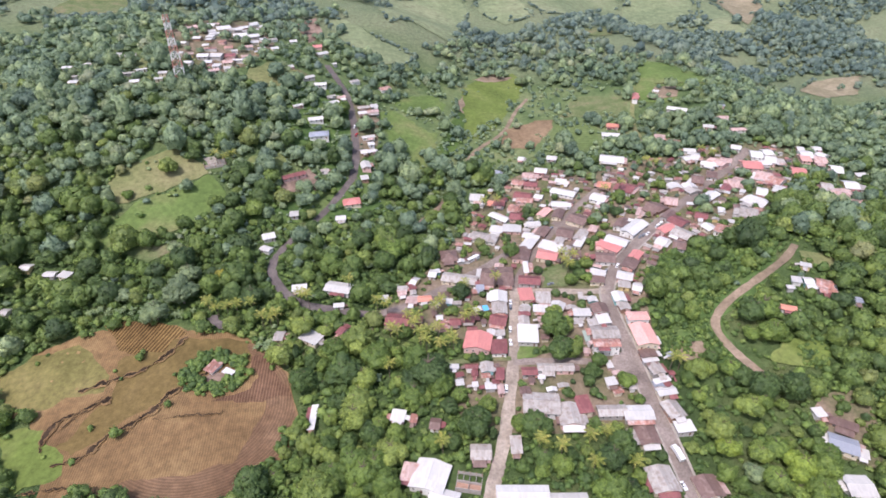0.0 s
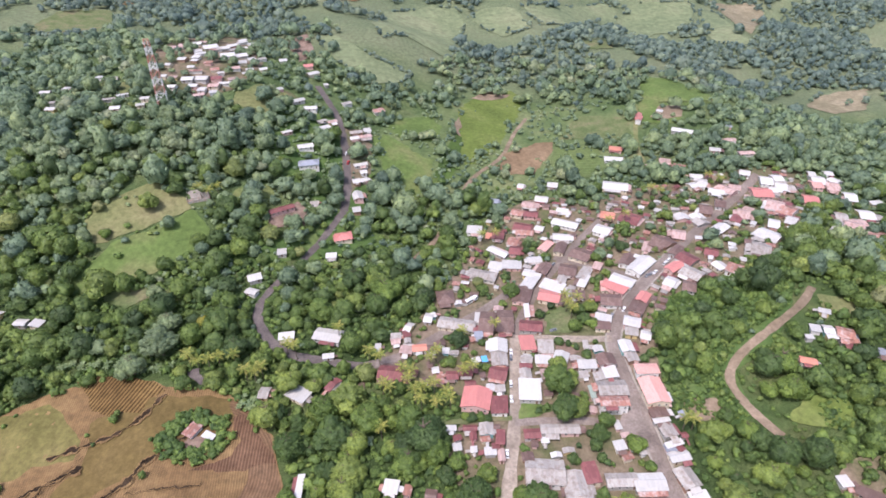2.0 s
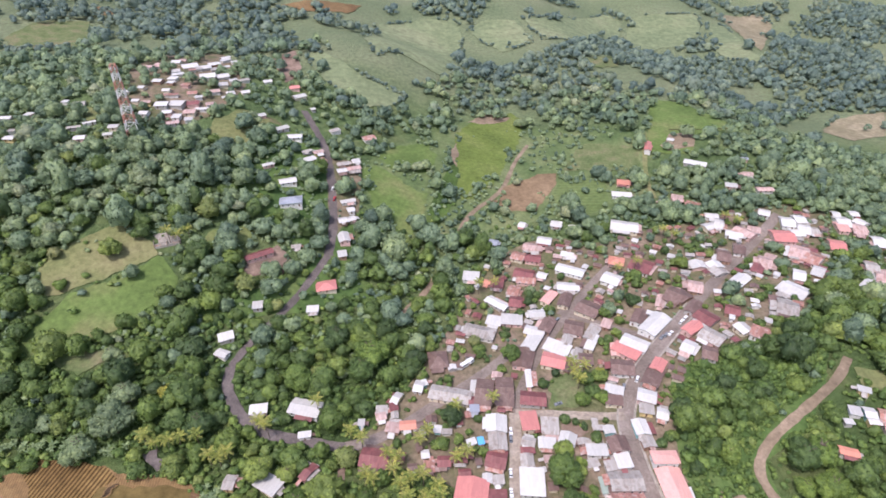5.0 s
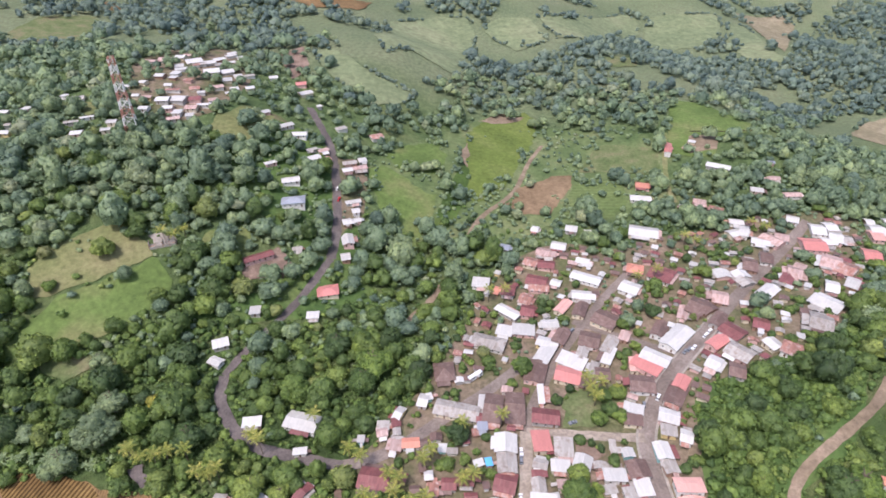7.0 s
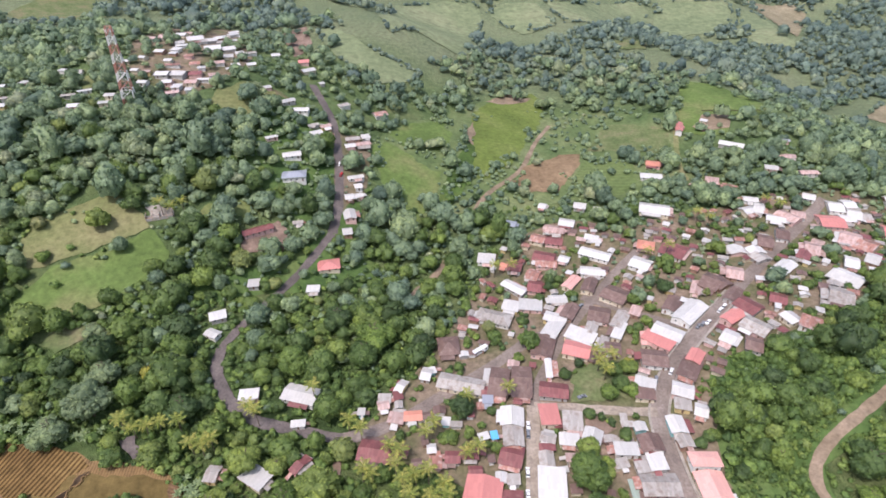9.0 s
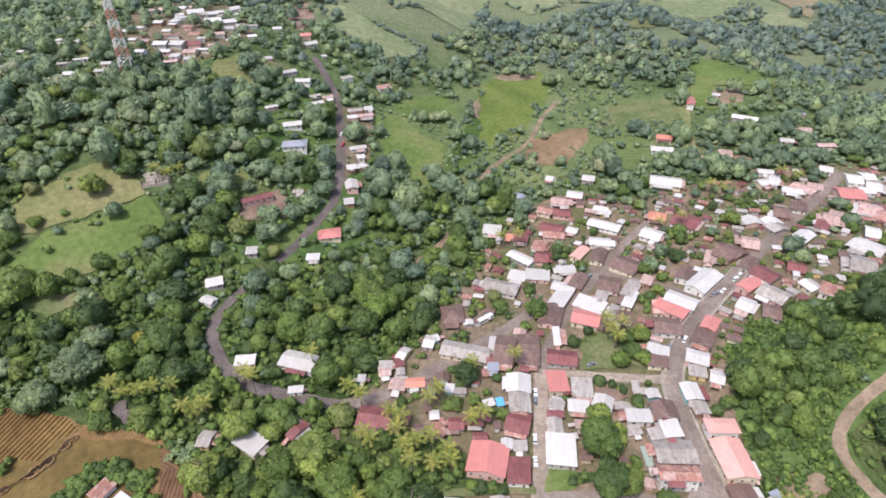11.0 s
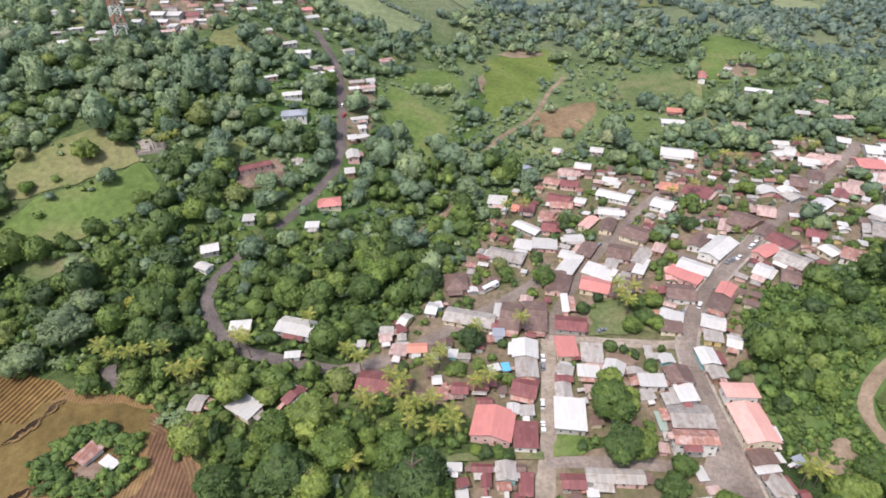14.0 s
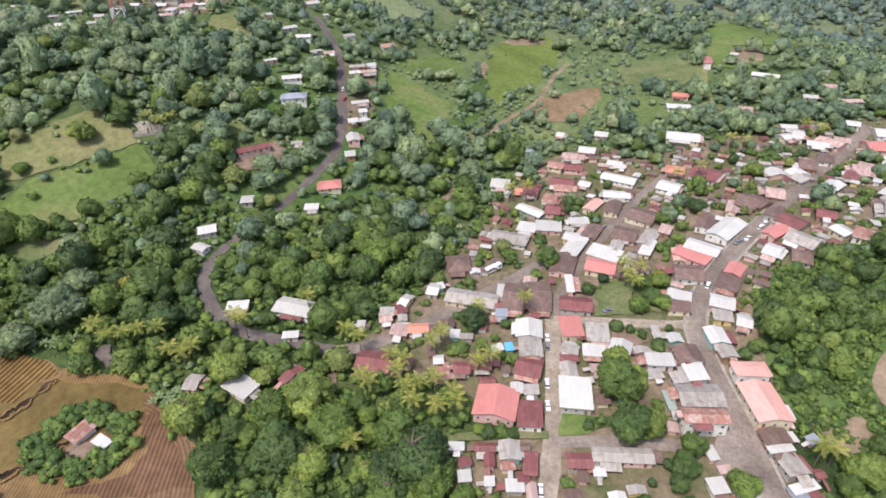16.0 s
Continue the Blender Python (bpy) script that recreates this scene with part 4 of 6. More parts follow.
house(0.3, 205.8, 5.7, 6.5, -0, 2.8, "rust", "sx")
house(26.2, 219.4, 3.5, 4.6, 10, 2.8, "tarp", "sx")
house(44.1, 329.2, 17.1, 8.1, -43, 2.8, "white", "gx")
house(52.0, 312.2, 13.8, 9.9, -6, 3.0, "white", "sx")
house(68.4, 316.7, 10.7, 7.6, 4, 3.0, "white", "gx")
house(30.4, 302.1, 20.5, 11.7, -19, 3.2, "grey", "hx")
house(62.4, 291.6, 9.3, 18.6, -29, 3.0, "white", "sy")
house(55.1, 276.8, 11.6, 17.3, -17, 3.0, "brown", "gy")
house(72.0, 273.0, 14.1, 11.9, -19, 3.2, "red", "gx")
house(75.8, 283.5, 15.7, 10.7, -31, 3.2, "white", "sx")
house(78.9, 332.1, 6.9, 15.0, -36, 2.7, "salmon", "gy")
house(89.0, 328.4, 8.3, 15.5, -23, 2.7, "brown", "gy")
house(101.9, 316.6, 14.9, 14.7, -38, 3.2, "brown", "gx")
house(97.9, 357.9, 20.2, 10.2, -28, 2.8, "white", "gx")
house(93.3, 341.3, 15.3, 9.3, -8, 2.7, "white", "gx")
house(123.7, 345.6, 12.4, 13.3, -34, 2.8, "white", "gx")
house(131.8, 364.5, 11.2, 11.3, -19, 2.8, "orange", "hx")
house(147.6, 357.6, 15.5, 17.5, -37, 2.8, "maroon", "gx")
house(136.7, 295.6, 11.3, 23.0, -45, 3.5, "white", "gy")
house(120.8, 281.3, 15.7, 10.7, -36, 3.2, "white", "gx")
house(114.0, 275.4, 16.2, 8.7, -41, 3.2, "red", "sx")
house(108.5, 262.9, 13.1, 12.5, -9, 3.2, "brown", "gx")
house(100.1, 247.4, 10.1, 6.7, -21, 3.0, "white", "sx")
house(98.1, 240.6, 9.5, 7.2, -9, 3.0, "brown", "sx")
house(56.1, 245.0, 14.1, 10.1, -8, 3.2, "maroon", "gx")
house(96.6, 285.8, 5.9, 15.4, -28, 3.0, "white", "sy")
house(11.4, 250.0, 23.5, 10.7, -14, 3.2, "grey", "gx")
house(30.2, 251.4, 10.0, 19.5, -9, 3.0, "brown", "gx")
house(41.2, 251.3, 10.2, 21.3, -4, 3.0, "brown", "gx")
house(115.6, 241.4, 10.0, 9.5, -21, 3.2, "white", "gx")
house(120.1, 229.5, 6.1, 8.1, -22, 3.2, "white", "gx")
house(122.9, 254.4, 9.6, 16.5, -33, 3.2, "brown", "gy")
house(128.1, 261.9, 7.3, 10.9, -36, 3.2, "red", "gy")
house(107.3, 222.9, 7.9, 9.9, 1, 3.2, "white", "gy")
house(108.4, 214.7, 7.0, 7.1, 5, 3.2, "grey", "gy")
house(113.1, 233.4, 7.8, 6.9, -13, 3.0, "grey", "sx")
house(157.1, 289.2, 7.8, 16.2, -54, 3.2, "red", "gy")
house(167.3, 296.1, 12.8, 12.2, -54, 3.0, "maroon", "gx")
house(163.7, 278.6, 13.6, 12.9, -48, 3.2, "grey", "gx")
house(148.4, 272.9, 7.4, 11.6, -40, 3.2, "white", "gx")
house(157.4, 266.1, 8.4, 11.6, -23, 3.0, "brown", "gx")
house(182.9, 282.6, 9.1, 8.8, -71, 3.0, "white", "gx")
house(189.4, 276.8, 10.2, 10.9, -37, 3.0, "rust", "sx")
house(184.6, 300.3, 8.9, 10.2, -27, 3.0, "maroon", "gx")
house(231.5, 317.5, 15.6, 15.4, -50, 2.8, "white", "gx")
house(216.5, 298.8, 12.0, 16.6, -28, 2.7, "grey", "gx")
house(204.0, 333.0, 9.4, 16.6, -50, 2.8, "white", "gy")
house(222.2, 346.1, 7.7, 13.8, -39, 2.8, "maroon", "gy")
house(236.7, 358.8, 7.3, 13.0, -39, 2.7, "pink", "gx")
house(244.7, 336.2, 7.9, 14.1, -28, 2.7, "white", "gx")
house(260.2, 340.7, 7.7, 13.8, -40, 2.7, "white", "gx")
house(259.2, 385.5, 15.7, 16.9, -8, 3.1, "red", "gx")
house(271.3, 403.4, 10.0, 15.8, -15, 2.8, "white", "gx")
house(279.5, 394.6, 9.2, 16.3, -25, 2.8, "white", "gx")
house(260.6, 365.1, 12.5, 19.3, -34, 2.7, "pink", "gx")
house(266.7, 357.2, 11.0, 18.0, -49, 2.7, "rust", "gx")
house(293.5, 374.8, 11.0, 15.9, -19, 2.7, "red", "gx")
house(315.4, 405.7, 10.4, 17.1, -9, 2.7, "white", "gx")
house(323.3, 397.4, 9.7, 17.1, -19, 2.7, "pink", "gx")
house(301.1, 347.5, 8.6, 15.1, -22, 2.7, "grey", "gx")
house(302.5, 334.3, 13.0, 16.4, -28, 2.7, "pink", "gx")
house(284.1, 324.8, 7.4, 15.0, -55, 2.7, "white", "gx")
house(328.7, 381.2, 9.3, 16.5, -19, 2.7, "white", "gx")
house(323.9, 353.5, 10.9, 15.3, -14, 2.7, "white", "gx")
house(185.2, 354.9, 9.8, 11.1, -86, 2.7, "white", "gx")
house(212.7, 401.1, 13.7, 9.4, 19, 2.7, "white", "gx")
house(225.5, 390.5, 12.3, 10.2, -24, 2.7, "white", "gx")
house(173.9, 329.6, 9.8, 13.7, -21, 2.7, "pink", "gx")
house(162.1, 320.7, 10.3, 12.8, -60, 2.7, "brown", "gx")
house(195.6, 345.6, 9.3, 11.5, -70, 2.7, "grey", "gx")
house(44.9, 390.5, 10.2, 8.0, -19, 2.5, "blue", "gx")
house(63.4, 375.8, 10.0, 11.0, -24, 2.5, "rust", "gx")
house(72.8, 385.4, 9.8, 10.5, -16, 2.5, "pink", "gx")
house(84.6, 391.5, 10.8, 10.7, -16, 2.5, "white", "gx")
house(65.2, 357.5, 14.1, 12.2, -19, 2.5, "maroon", "gx")
house(77.8, 354.8, 7.1, 8.0, -24, 2.5, "white", "gx")
house(27.9, 355.5, 11.6, 10.5, -8, 2.5, "white", "sx")
house(56.5, 341.1, 8.4, 11.7, -24, 2.5, "rust", "gx")
house(98.6, 374.7, 9.5, 6.6, -20, 2.5, "white", "sx")
house(147.9, 404.9, 20.7, 15.7, -17, 2.7, "white", "gx")
house(156.3, 445.6, 16.4, 8.1, -11, 2.5, "white", "sx")
house(162.3, 463.2, 11.7, 10.1, -15, 2.7, "orange", "gx")
house(228.3, 482.1, 18.9, 10.0, -30, 2.7, "white", "gx")
house(219.5, 522.0, 6.2, 5.4, -34, 2.5, "white", "sx")
house(199.2, 515.1, 4.9, 4.3, -14, 2.5, "red", "gy")
house(246.9, 450.4, 9.7, 8.5, -18, 2.5, "white", "gx")
house(198.5, 435.5, 7.8, 7.0, -17, 2.5, "pink", "gx")
house(263.8, 464.0, 7.2, 6.4, -14, 2.5, "pink", "gx")
house(259.2, 415.5, 8.6, 11.0, -29, 2.5, "white", "gx")
house(-68.8, 331.6, 13.6, 11.5, 14, 2.2, "red", "hx")
house(-74.2, 311.0, 7.7, 6.3, 6, 2.8, "white", "sx")
house(-113.9, 345.9, 19.2, 7.5, 33, 2.7, "maroon", "gx")
house(-171.5, 344.9, 17.2, 7.0, 24, 2.4, "grey", "ruin")
house(-120.2, 284.9, 9.0, 7.4, 24, 2.3, "white", "sx")
house(-119.6, 273.9, 8.3, 6.1, -24, 2.2, "white", "gx")
house(-107.1, 308.6, 6.7, 7.2, 10, 2.5, "white", "sx")
house(-241.2, 245.9, 8.4, 6.3, -15, 2.9, "white", "sx")
house(-270.4, 253.3, 7.7, 7.3, -8, 2.5, "white", "gx")
house(-251.9, 247.5, 8.1, 6.3, -3, 2.5, "white", "gx")
house(-266.9, 219.8, 5.6, 6.6, -2, 2.9, "grey", "gx")
house(45.8, 348.8, 9.2, 12.2, -13, 2.9, "maroon", "gx")
house(56.4, 329.7, 8.6, 12.1, -13, 2.9, "maroon", "gx")
house(73.3, 304.9, 8.3, 14.2, -29, 2.9, "brown", "gy")
house(64.8, 300.1, 12.9, 8.8, -23, 3.0, "white", "gx")
house(40.6, 312.0, 10.1, 9.3, -16, 2.9, "white", "sx")
house(89.0, 300.4, 12.1, 13.9, -18, 3.0, "brown", "gx")
house(83.1, 290.4, 6.6, 12.5, -23, 2.9, "grey", "gy")
house(130.1, 304.2, 8.4, 15.6, -33, 3.0, "brown", "gy")
house(157.7, 321.9, 10.9, 17.7, -39, 3.0, "brown", "gx")
house(147.5, 317.4, 5.8, 14.2, -26, 2.9, "pink", "gy")
house(164.3, 308.1, 6.8, 15.0, -42, 3.0, "brown", "gy")
house(109.2, 300.9, 6.0, 8.6, -29, 2.9, "pink", "sx")
house(99.4, 295.0, 7.6, 15.9, -32, 2.9, "grey", "gy")
house(218.2, 401.5, 6.7, 13.0, -23, 3.0, "white", "gx")
house(234.3, 391.8, 15.2, 12.8, -55, 3.0, "pink", "gx")
house(206.6, 363.7, 9.7, 16.0, -20, 3.0, "brown", "gx")
house(220.9, 371.2, 8.4, 14.7, -21, 3.0, "brown", "gx")
house(196.3, 352.9, 8.5, 11.0, -79, 2.9, "white", "gx")
house(230.7, 353.4, 8.9, 15.8, -26, 3.0, "pink", "gx")
house(207.8, 428.2, 10.9, 7.5, -34, 2.9, "rust", "sx")
house(-19.3, 242.2, 4.8, 5.7, 16, 2.9, "maroon", "sx")
house(-25.7, 236.6, 5.7, 6.2, 13, 2.9, "pink", "gx")
house(-3.1, 259.3, 3.5, 4.6, 20, 2.8, "white", "sx")
house(24.1, 240.0, 5.4, 5.1, -1, 2.8, "blue", "sx")
house(24.4, 255.8, 3.7, 10.1, -8, 2.8, "white", "sy")
house(24.5, 245.1, 6.8, 6.6, -1, 2.9, "maroon", "gx")
house(17.3, 170.7, 3.8, 5.7, 1, 2.9, "maroon", "gy")
house(17.2, 163.1, 3.5, 3.9, 1, 2.9, "white", "sy")
house(23.3, 168.5, 4.9, 3.5, 1, 2.8, "rust", "sx")
house(28.2, 164.6, 4.2, 3.5, 1, 2.8, "maroon", "sx")
house(30.5, 159.9, 3.7, 7.2, 1, 2.9, "pink", "gy")
house(52.7, 166.9, 4.2, 3.5, 1, 2.8, "white", "sx")
house(113.2, 161.8, 5.7, 4.5, 5, 3.0, "blue", "gy")
house(118.0, 161.7, 3.6, 3.5, 10, 2.9, "maroon", "sy")
house(122.0, 168.2, 3.6, 3.5, 10, 2.8, "maroon", "gx")
house(112.9, 176.1, 9.1, 3.5, 10, 3.2, "white", "sx")
house(86.6, 277.3, 4.9, 9.4, -27, 2.8, "grey", "sx")
house(90.4, 272.6, 8.3, 9.4, -8, 2.9, "brown", "gx")
house(108.4, 277.5, 5.4, 11.3, -10, 3.0, "salmon", "gy")
house(55.7, 260.4, 3.5, 13.9, -3, 2.8, "white", "sy")
house(0.6, 104.2, 13.9, 7.3, -16, 3.2, "white", "gx")
house(12.0, 111.7, 13.2, 10.3, -10, 2.9, "grey", "ruin")
house(96.6, 410.1, 8.9, 9.6, -15, 2.5, "white", "gx")
house(69.9, 409.7, 5.6, 8.2, -21, 2.5, "white", "gx")
house(199.2, 438.9, 9.6, 8.4, -21, 2.7, "pink", "gx")
house(185.0, 434.7, 4.3, 3.8, -4, 2.4, "white", "sx")
house(272.7, 486.6, 6.2, 5.5, -12, 2.5, "blue", "gx")
house(266.7, 464.8, 8.0, 7.0, -9, 2.5, "pink", "gx")
house(-257.8, 426.9, 8.1, 8.9, 14, 2.5, "white", "gx")
house(-259.7, 446.2, 9.6, 4.0, 32, 2.5, "white", "gx")
house(-267.9, 439.6, 9.8, 5.3, 19, 2.5, "grey", "gx")
house(-239.5, 442.5, 7.6, 7.7, 7, 2.5, "white", "gx")
house(-240.1, 432.2, 6.9, 5.0, 19, 2.5, "white", "sx")
house(-280.2, 474.3, 9.6, 10.6, 19, 2.5, "grey", "gx")
house(-298.5, 473.2, 8.3, 6.4, -23, 2.5, "pink", "gx")
house(-294.0, 479.4, 5.5, 5.0, -9, 2.5, "white", "sx")
house(-315.3, 462.8, 6.4, 6.4, -13, 2.5, "white", "sx")
house(-333.6, 462.7, 8.7, 7.4, 3, 2.5, "white", "gx")
house(-310.6, 429.2, 8.5, 8.0, -3, 2.5, "white", "gx")
house(-315.6, 439.3, 5.3, 4.4, -2, 2.5, "grey", "sx")
house(-330.2, 616.0, 5.6, 6.2, -13, 2.5, "white", "sx")
house(-251.7, 494.7, 5.9, 6.5, 15, 2.5, "white", "gx")
house(-242.1, 504.0, 6.2, 6.8, -14, 2.5, "white", "gx")
house(-237.6, 480.1, 6.2, 6.8, -2, 2.5, "white", "gx")
house(-224.7, 463.1, 7.5, 8.2, -3, 2.5, "white", "gx")
house(-216.1, 478.3, 10.6, 11.6, 2, 2.5, "white", "gx")
house(-205.2, 481.9, 12.4, 13.2, -8, 2.5, "white", "gx")
house(-208.7, 467.5, 8.0, 8.8, 7, 2.5, "white", "gx")
house(-200.1, 462.5, 7.2, 8.0, 1, 2.5, "white", "sx")
house(-192.6, 472.1, 9.4, 10.4, 5, 2.5, "pink", "gx")
house(-190.5, 461.0, 6.5, 6.6, 15, 2.5, "white", "sx")
house(-235.2, 520.3, 8.3, 9.2, -6, 2.5, "white", "gx")
house(-221.5, 502.5, 6.6, 7.3, 4, 2.5, "white", "gx")
house(-242.7, 580.3, 9.3, 10.2, 0, 2.5, "white", "gx")
house(-227.5, 571.0, 14.4, 15.8, 31, 2.5, "white", "gx")
house(-214.8, 574.2, 10.5, 11.6, 33, 2.5, "white", "gx")
house(-249.0, 564.0, 12.2, 13.4, 1, 2.5, "pink", "gx")
house(-231.2, 548.6, 7.8, 8.6, 23, 2.5, "white", "sx")
house(-203.2, 547.9, 13.8, 15.2, 22, 2.5, "white", "gx")
house(-192.2, 553.7, 11.4, 12.5, 32, 2.5, "white", "gx")
house(-180.8, 547.1, 7.3, 8.0, 32, 2.5, "white", "gx")
house(-184.2, 530.8, 8.3, 9.1, 19, 2.5, "white", "sx")
house(-201.0, 502.9, 8.3, 9.1, 19, 2.5, "rust", "gx")
house(-194.5, 485.7, 9.9, 10.9, 12, 2.5, "maroon", "gx")
house(-181.8, 488.5, 7.7, 8.5, 20, 2.5, "pink", "gx")
house(-185.8, 513.1, 8.6, 9.4, 25, 2.5, "pink", "gx")
house(-163.6, 523.3, 7.6, 8.3, 31, 2.5, "white", "gx")
house(-197.0, 608.2, 7.6, 8.3, 44, 2.5, "white", "sx")
house(-200.2, 454.3, 9.4, 7.0, 23, 2.5, "pink", "gx")
house(-153.5, 560.1, 7.9, 8.7, 20, 2.5, "white", "gx")
house(-128.6, 557.7, 9.5, 10.5, 17, 2.5, "red", "gx")
house(-121.4, 540.1, 12.3, 9.9, 39, 2.5, "white", "gx")
house(-105.8, 521.7, 4.5, 4.9, 35, 2.5, "white", "sx")
house(-141.2, 486.7, 7.5, 6.4, 35, 2.5, "white", "sx")
house(-123.2, 475.3, 12.0, 7.9, 40, 2.5, "white", "gx")
house(-111.5, 468.6, 13.0, 9.0, 2, 2.5, "white", "gx")
house(-91.4, 456.6, 8.8, 6.3, 36, 2.5, "pink", "gx")
house(-123.5, 426.8, 9.3, 5.0, 35, 2.5, "white", "gx")
house(-71.0, 441.8, 8.0, 7.4, 19, 2.5, "white", "gx")
house(-61.8, 458.4, 6.8, 7.5, 20, 2.5, "white", "sx")
house(-55.8, 499.5, 11.3, 11.3, 31, 2.5, "rust", "gx")
house(-83.4, 495.2, 9.7, 6.1, 38, 2.5, "grey", "sx")
house(-101.6, 395.9, 16.5, 11.5, 11, 3.4, "blue", "hx")
house(-107.1, 414.9, 12.9, 9.3, 19, 2.5, "white", "gx")
house(-62.7, 409.6, 11.7, 4.9, 20, 2.5, "white", "sx")
house(-60.1, 402.1, 5.8, 7.6, 19, 2.5, "white", "gx")
house(-64.5, 390.0, 6.5, 8.4, 18, 2.5, "white", "gx")
house(-58.5, 393.6, 5.6, 6.8, 30, 2.5, "white", "gx")
house(-62.2, 374.8, 8.3, 13.4, 16, 2.5, "white", "gy")
house(-61.7, 360.2, 6.5, 8.8, 15, 2.5, "white", "gx")
house(-92.0, 357.9, 6.7, 4.0, 15, 2.5, "grey", "sx")
house(217.7, 413.9, 10.3, 8.1, -11, 2.5, "white", "gx")
house(271.8, 444.4, 13.7, 7.8, 2, 2.5, "pink", "gx")
house(220.4, 405.5, 7.0, 13.0, -19, 2.5, "white", "gx")
house(242.2, 395.0, 9.5, 11.0, -23, 2.5, "pink", "gx")
house(282.3, 407.4, 8.6, 12.4, -3, 2.5, "white", "gx")
house(272.3, 390.3, 10.1, 11.0, -3, 2.5, "white", "gx")
house(285.5, 393.2, 8.8, 10.5, -6, 2.5, "grey", "gx")
house(76.8, 384.0, 10.5, 9.7, -6, 2.5, "pink", "gx")
house(73.5, 372.9, 11.6, 10.2, -12, 2.5, "maroon", "gx")
house(66.0, 351.8, 13.8, 10.6, -8, 2.5, "rust", "gx")
house(101.0, 371.6, 6.9, 6.3, -10, 2.5, "white", "gx")
house(108.1, 406.2, 5.3, 4.3, -1, 2.5, "white", "sx")
house(39.2, 350.2, 5.6, 5.0, -24, 2.5, "orange", "gx")
house(315.9, 415.9, 6.0, 9.6, -11, 2.5, "white", "gx")
house(311.1, 399.2, 8.6, 14.9, -8, 2.5, "salmon", "gx")
house(332.1, 418.7, 7.3, 9.2, -6, 2.5, "white", "gx")
house(331.5, 407.0, 9.2, 9.6, -71, 2.5, "white", "gx")
house(308.7, 340.3, 12.0, 11.0, -2, 2.5, "pink", "gx")
house(327.8, 350.1, 12.4, 9.2, -1, 2.5, "grey", "gx")
house(311.5, 320.1, 12.3, 11.5, 2, 2.5, "rust", "gx")
house(346.5, 374.2, 9.8, 6.3, 2, 2.5, "white", "sx")
house(220.3, 232.2, 6.3, 4.4, -26, 2.9, "white", "sx")
house(204.2, 215.9, 4.6, 3.5, -6, 2.9, "white", "sx")
house(215.7, 215.7, 6.0, 5.7, -8, 2.9, "white", "gx")
house(223.2, 212.1, 9.7, 5.1, 1, 2.9, "rust", "gx")
house(236.3, 204.9, 5.4, 5.8, -9, 2.9, "blue", "gx")
house(113.6, 205.5, 13.0, 7.6, 0, 4.3, "salmon", "hx")
house(113.8, 192.4, 12.5, 18.2, 2, 3.7, "salmon", "gy")
house(197.0, 514.9, 6.4, 21.9, -18, 3.2, "red", "gy")


def sheds(seed, tries, x0, x1, y0, y1, most, homes=False):
    """Small outbuildings in the free corners of the yards."""
    rng = random.Random(seed)
    made = 0
    for _ in range(tries):
        x, y = rng.uniform(x0, x1), rng.uniform(y0, y1)
        w, d = rng.uniform(3.2, 6.5), rng.uniform(3.0, 5.5)
        if homes:
            w, d = w * 1.9, d * 1.5
        here = np.array([x]), np.array([y])
        if made >= most or not any(mat == "town_soil" and inside(*here, poly)[0] for poly, some, mat in FIELDS):
            continue
        if any(some == 0.0 and inside(*here, poly)[0] for poly, some, mat in FIELDS) or not clear_of_roads(x, y, 2.6):
            continue
        if any(math.hypot(x - q[0], y - q[1]) < 0.45 * (max(w, d) + min(q[2], q[3])) + 0.3 or math.hypot(x - q[0], y - q[1]) < 0.5 * max(q[2], q[3]) for q in HOUSES):
            continue
        near = min(HOUSES, key=lambda q: math.hypot(x - q[0], y - q[1]))
        if math.hypot(x - near[0], y - near[1]) > 17:
            continue
        colour = rng.choice(("maroon", "brown", "brown", "rust", "grey", "grey", "pink", "white", "brown", "maroon", "white"))
        if homes:
            house(x, y, w, d, math.degrees(near[4]) + rng.uniform(-6, 6), 2.5, rng.choice(("white", "white", "white", "grey", "pink", "white", "rust")), rng.choice(("gx", "sx")))
            made += 1
            continue
        ob = house(x, y, w, d, math.degrees(near[4]) + rng.uniform(-8, 8), rng.uniform(2.3, 2.9), colour, rng.choice(("gx", "gy", "sx", "sy")), False)
        ob.name = "shed"
        tagged(ob, f"small outbuilding with a {ROOF_WORDS[colour]}", "shed")
        made += 1


sheds(3, 9000, 10, 300, 235, 430, 135)
sheds(4, 2500, -30, 110, 158, 240, 42)

sheds(5, 3000, -283, -168, 449, 640, 20, True)
sheds(6, 2000, -141, -53, 347, 498, 5, True)

# ---- trees ----
def ico(level):
    bm = bmesh.new()
    bmesh.ops.create_icosphere(bm, subdivisions=level, radius=1.0)
    v = np.array([p.co for p in bm.verts])
    f = np.array([[q.index for q in p.verts] for p in bm.faces])
    bm.free()
    return v, f


ICO = {1: ico(1), 2: ico(2), 3: ico(3)}


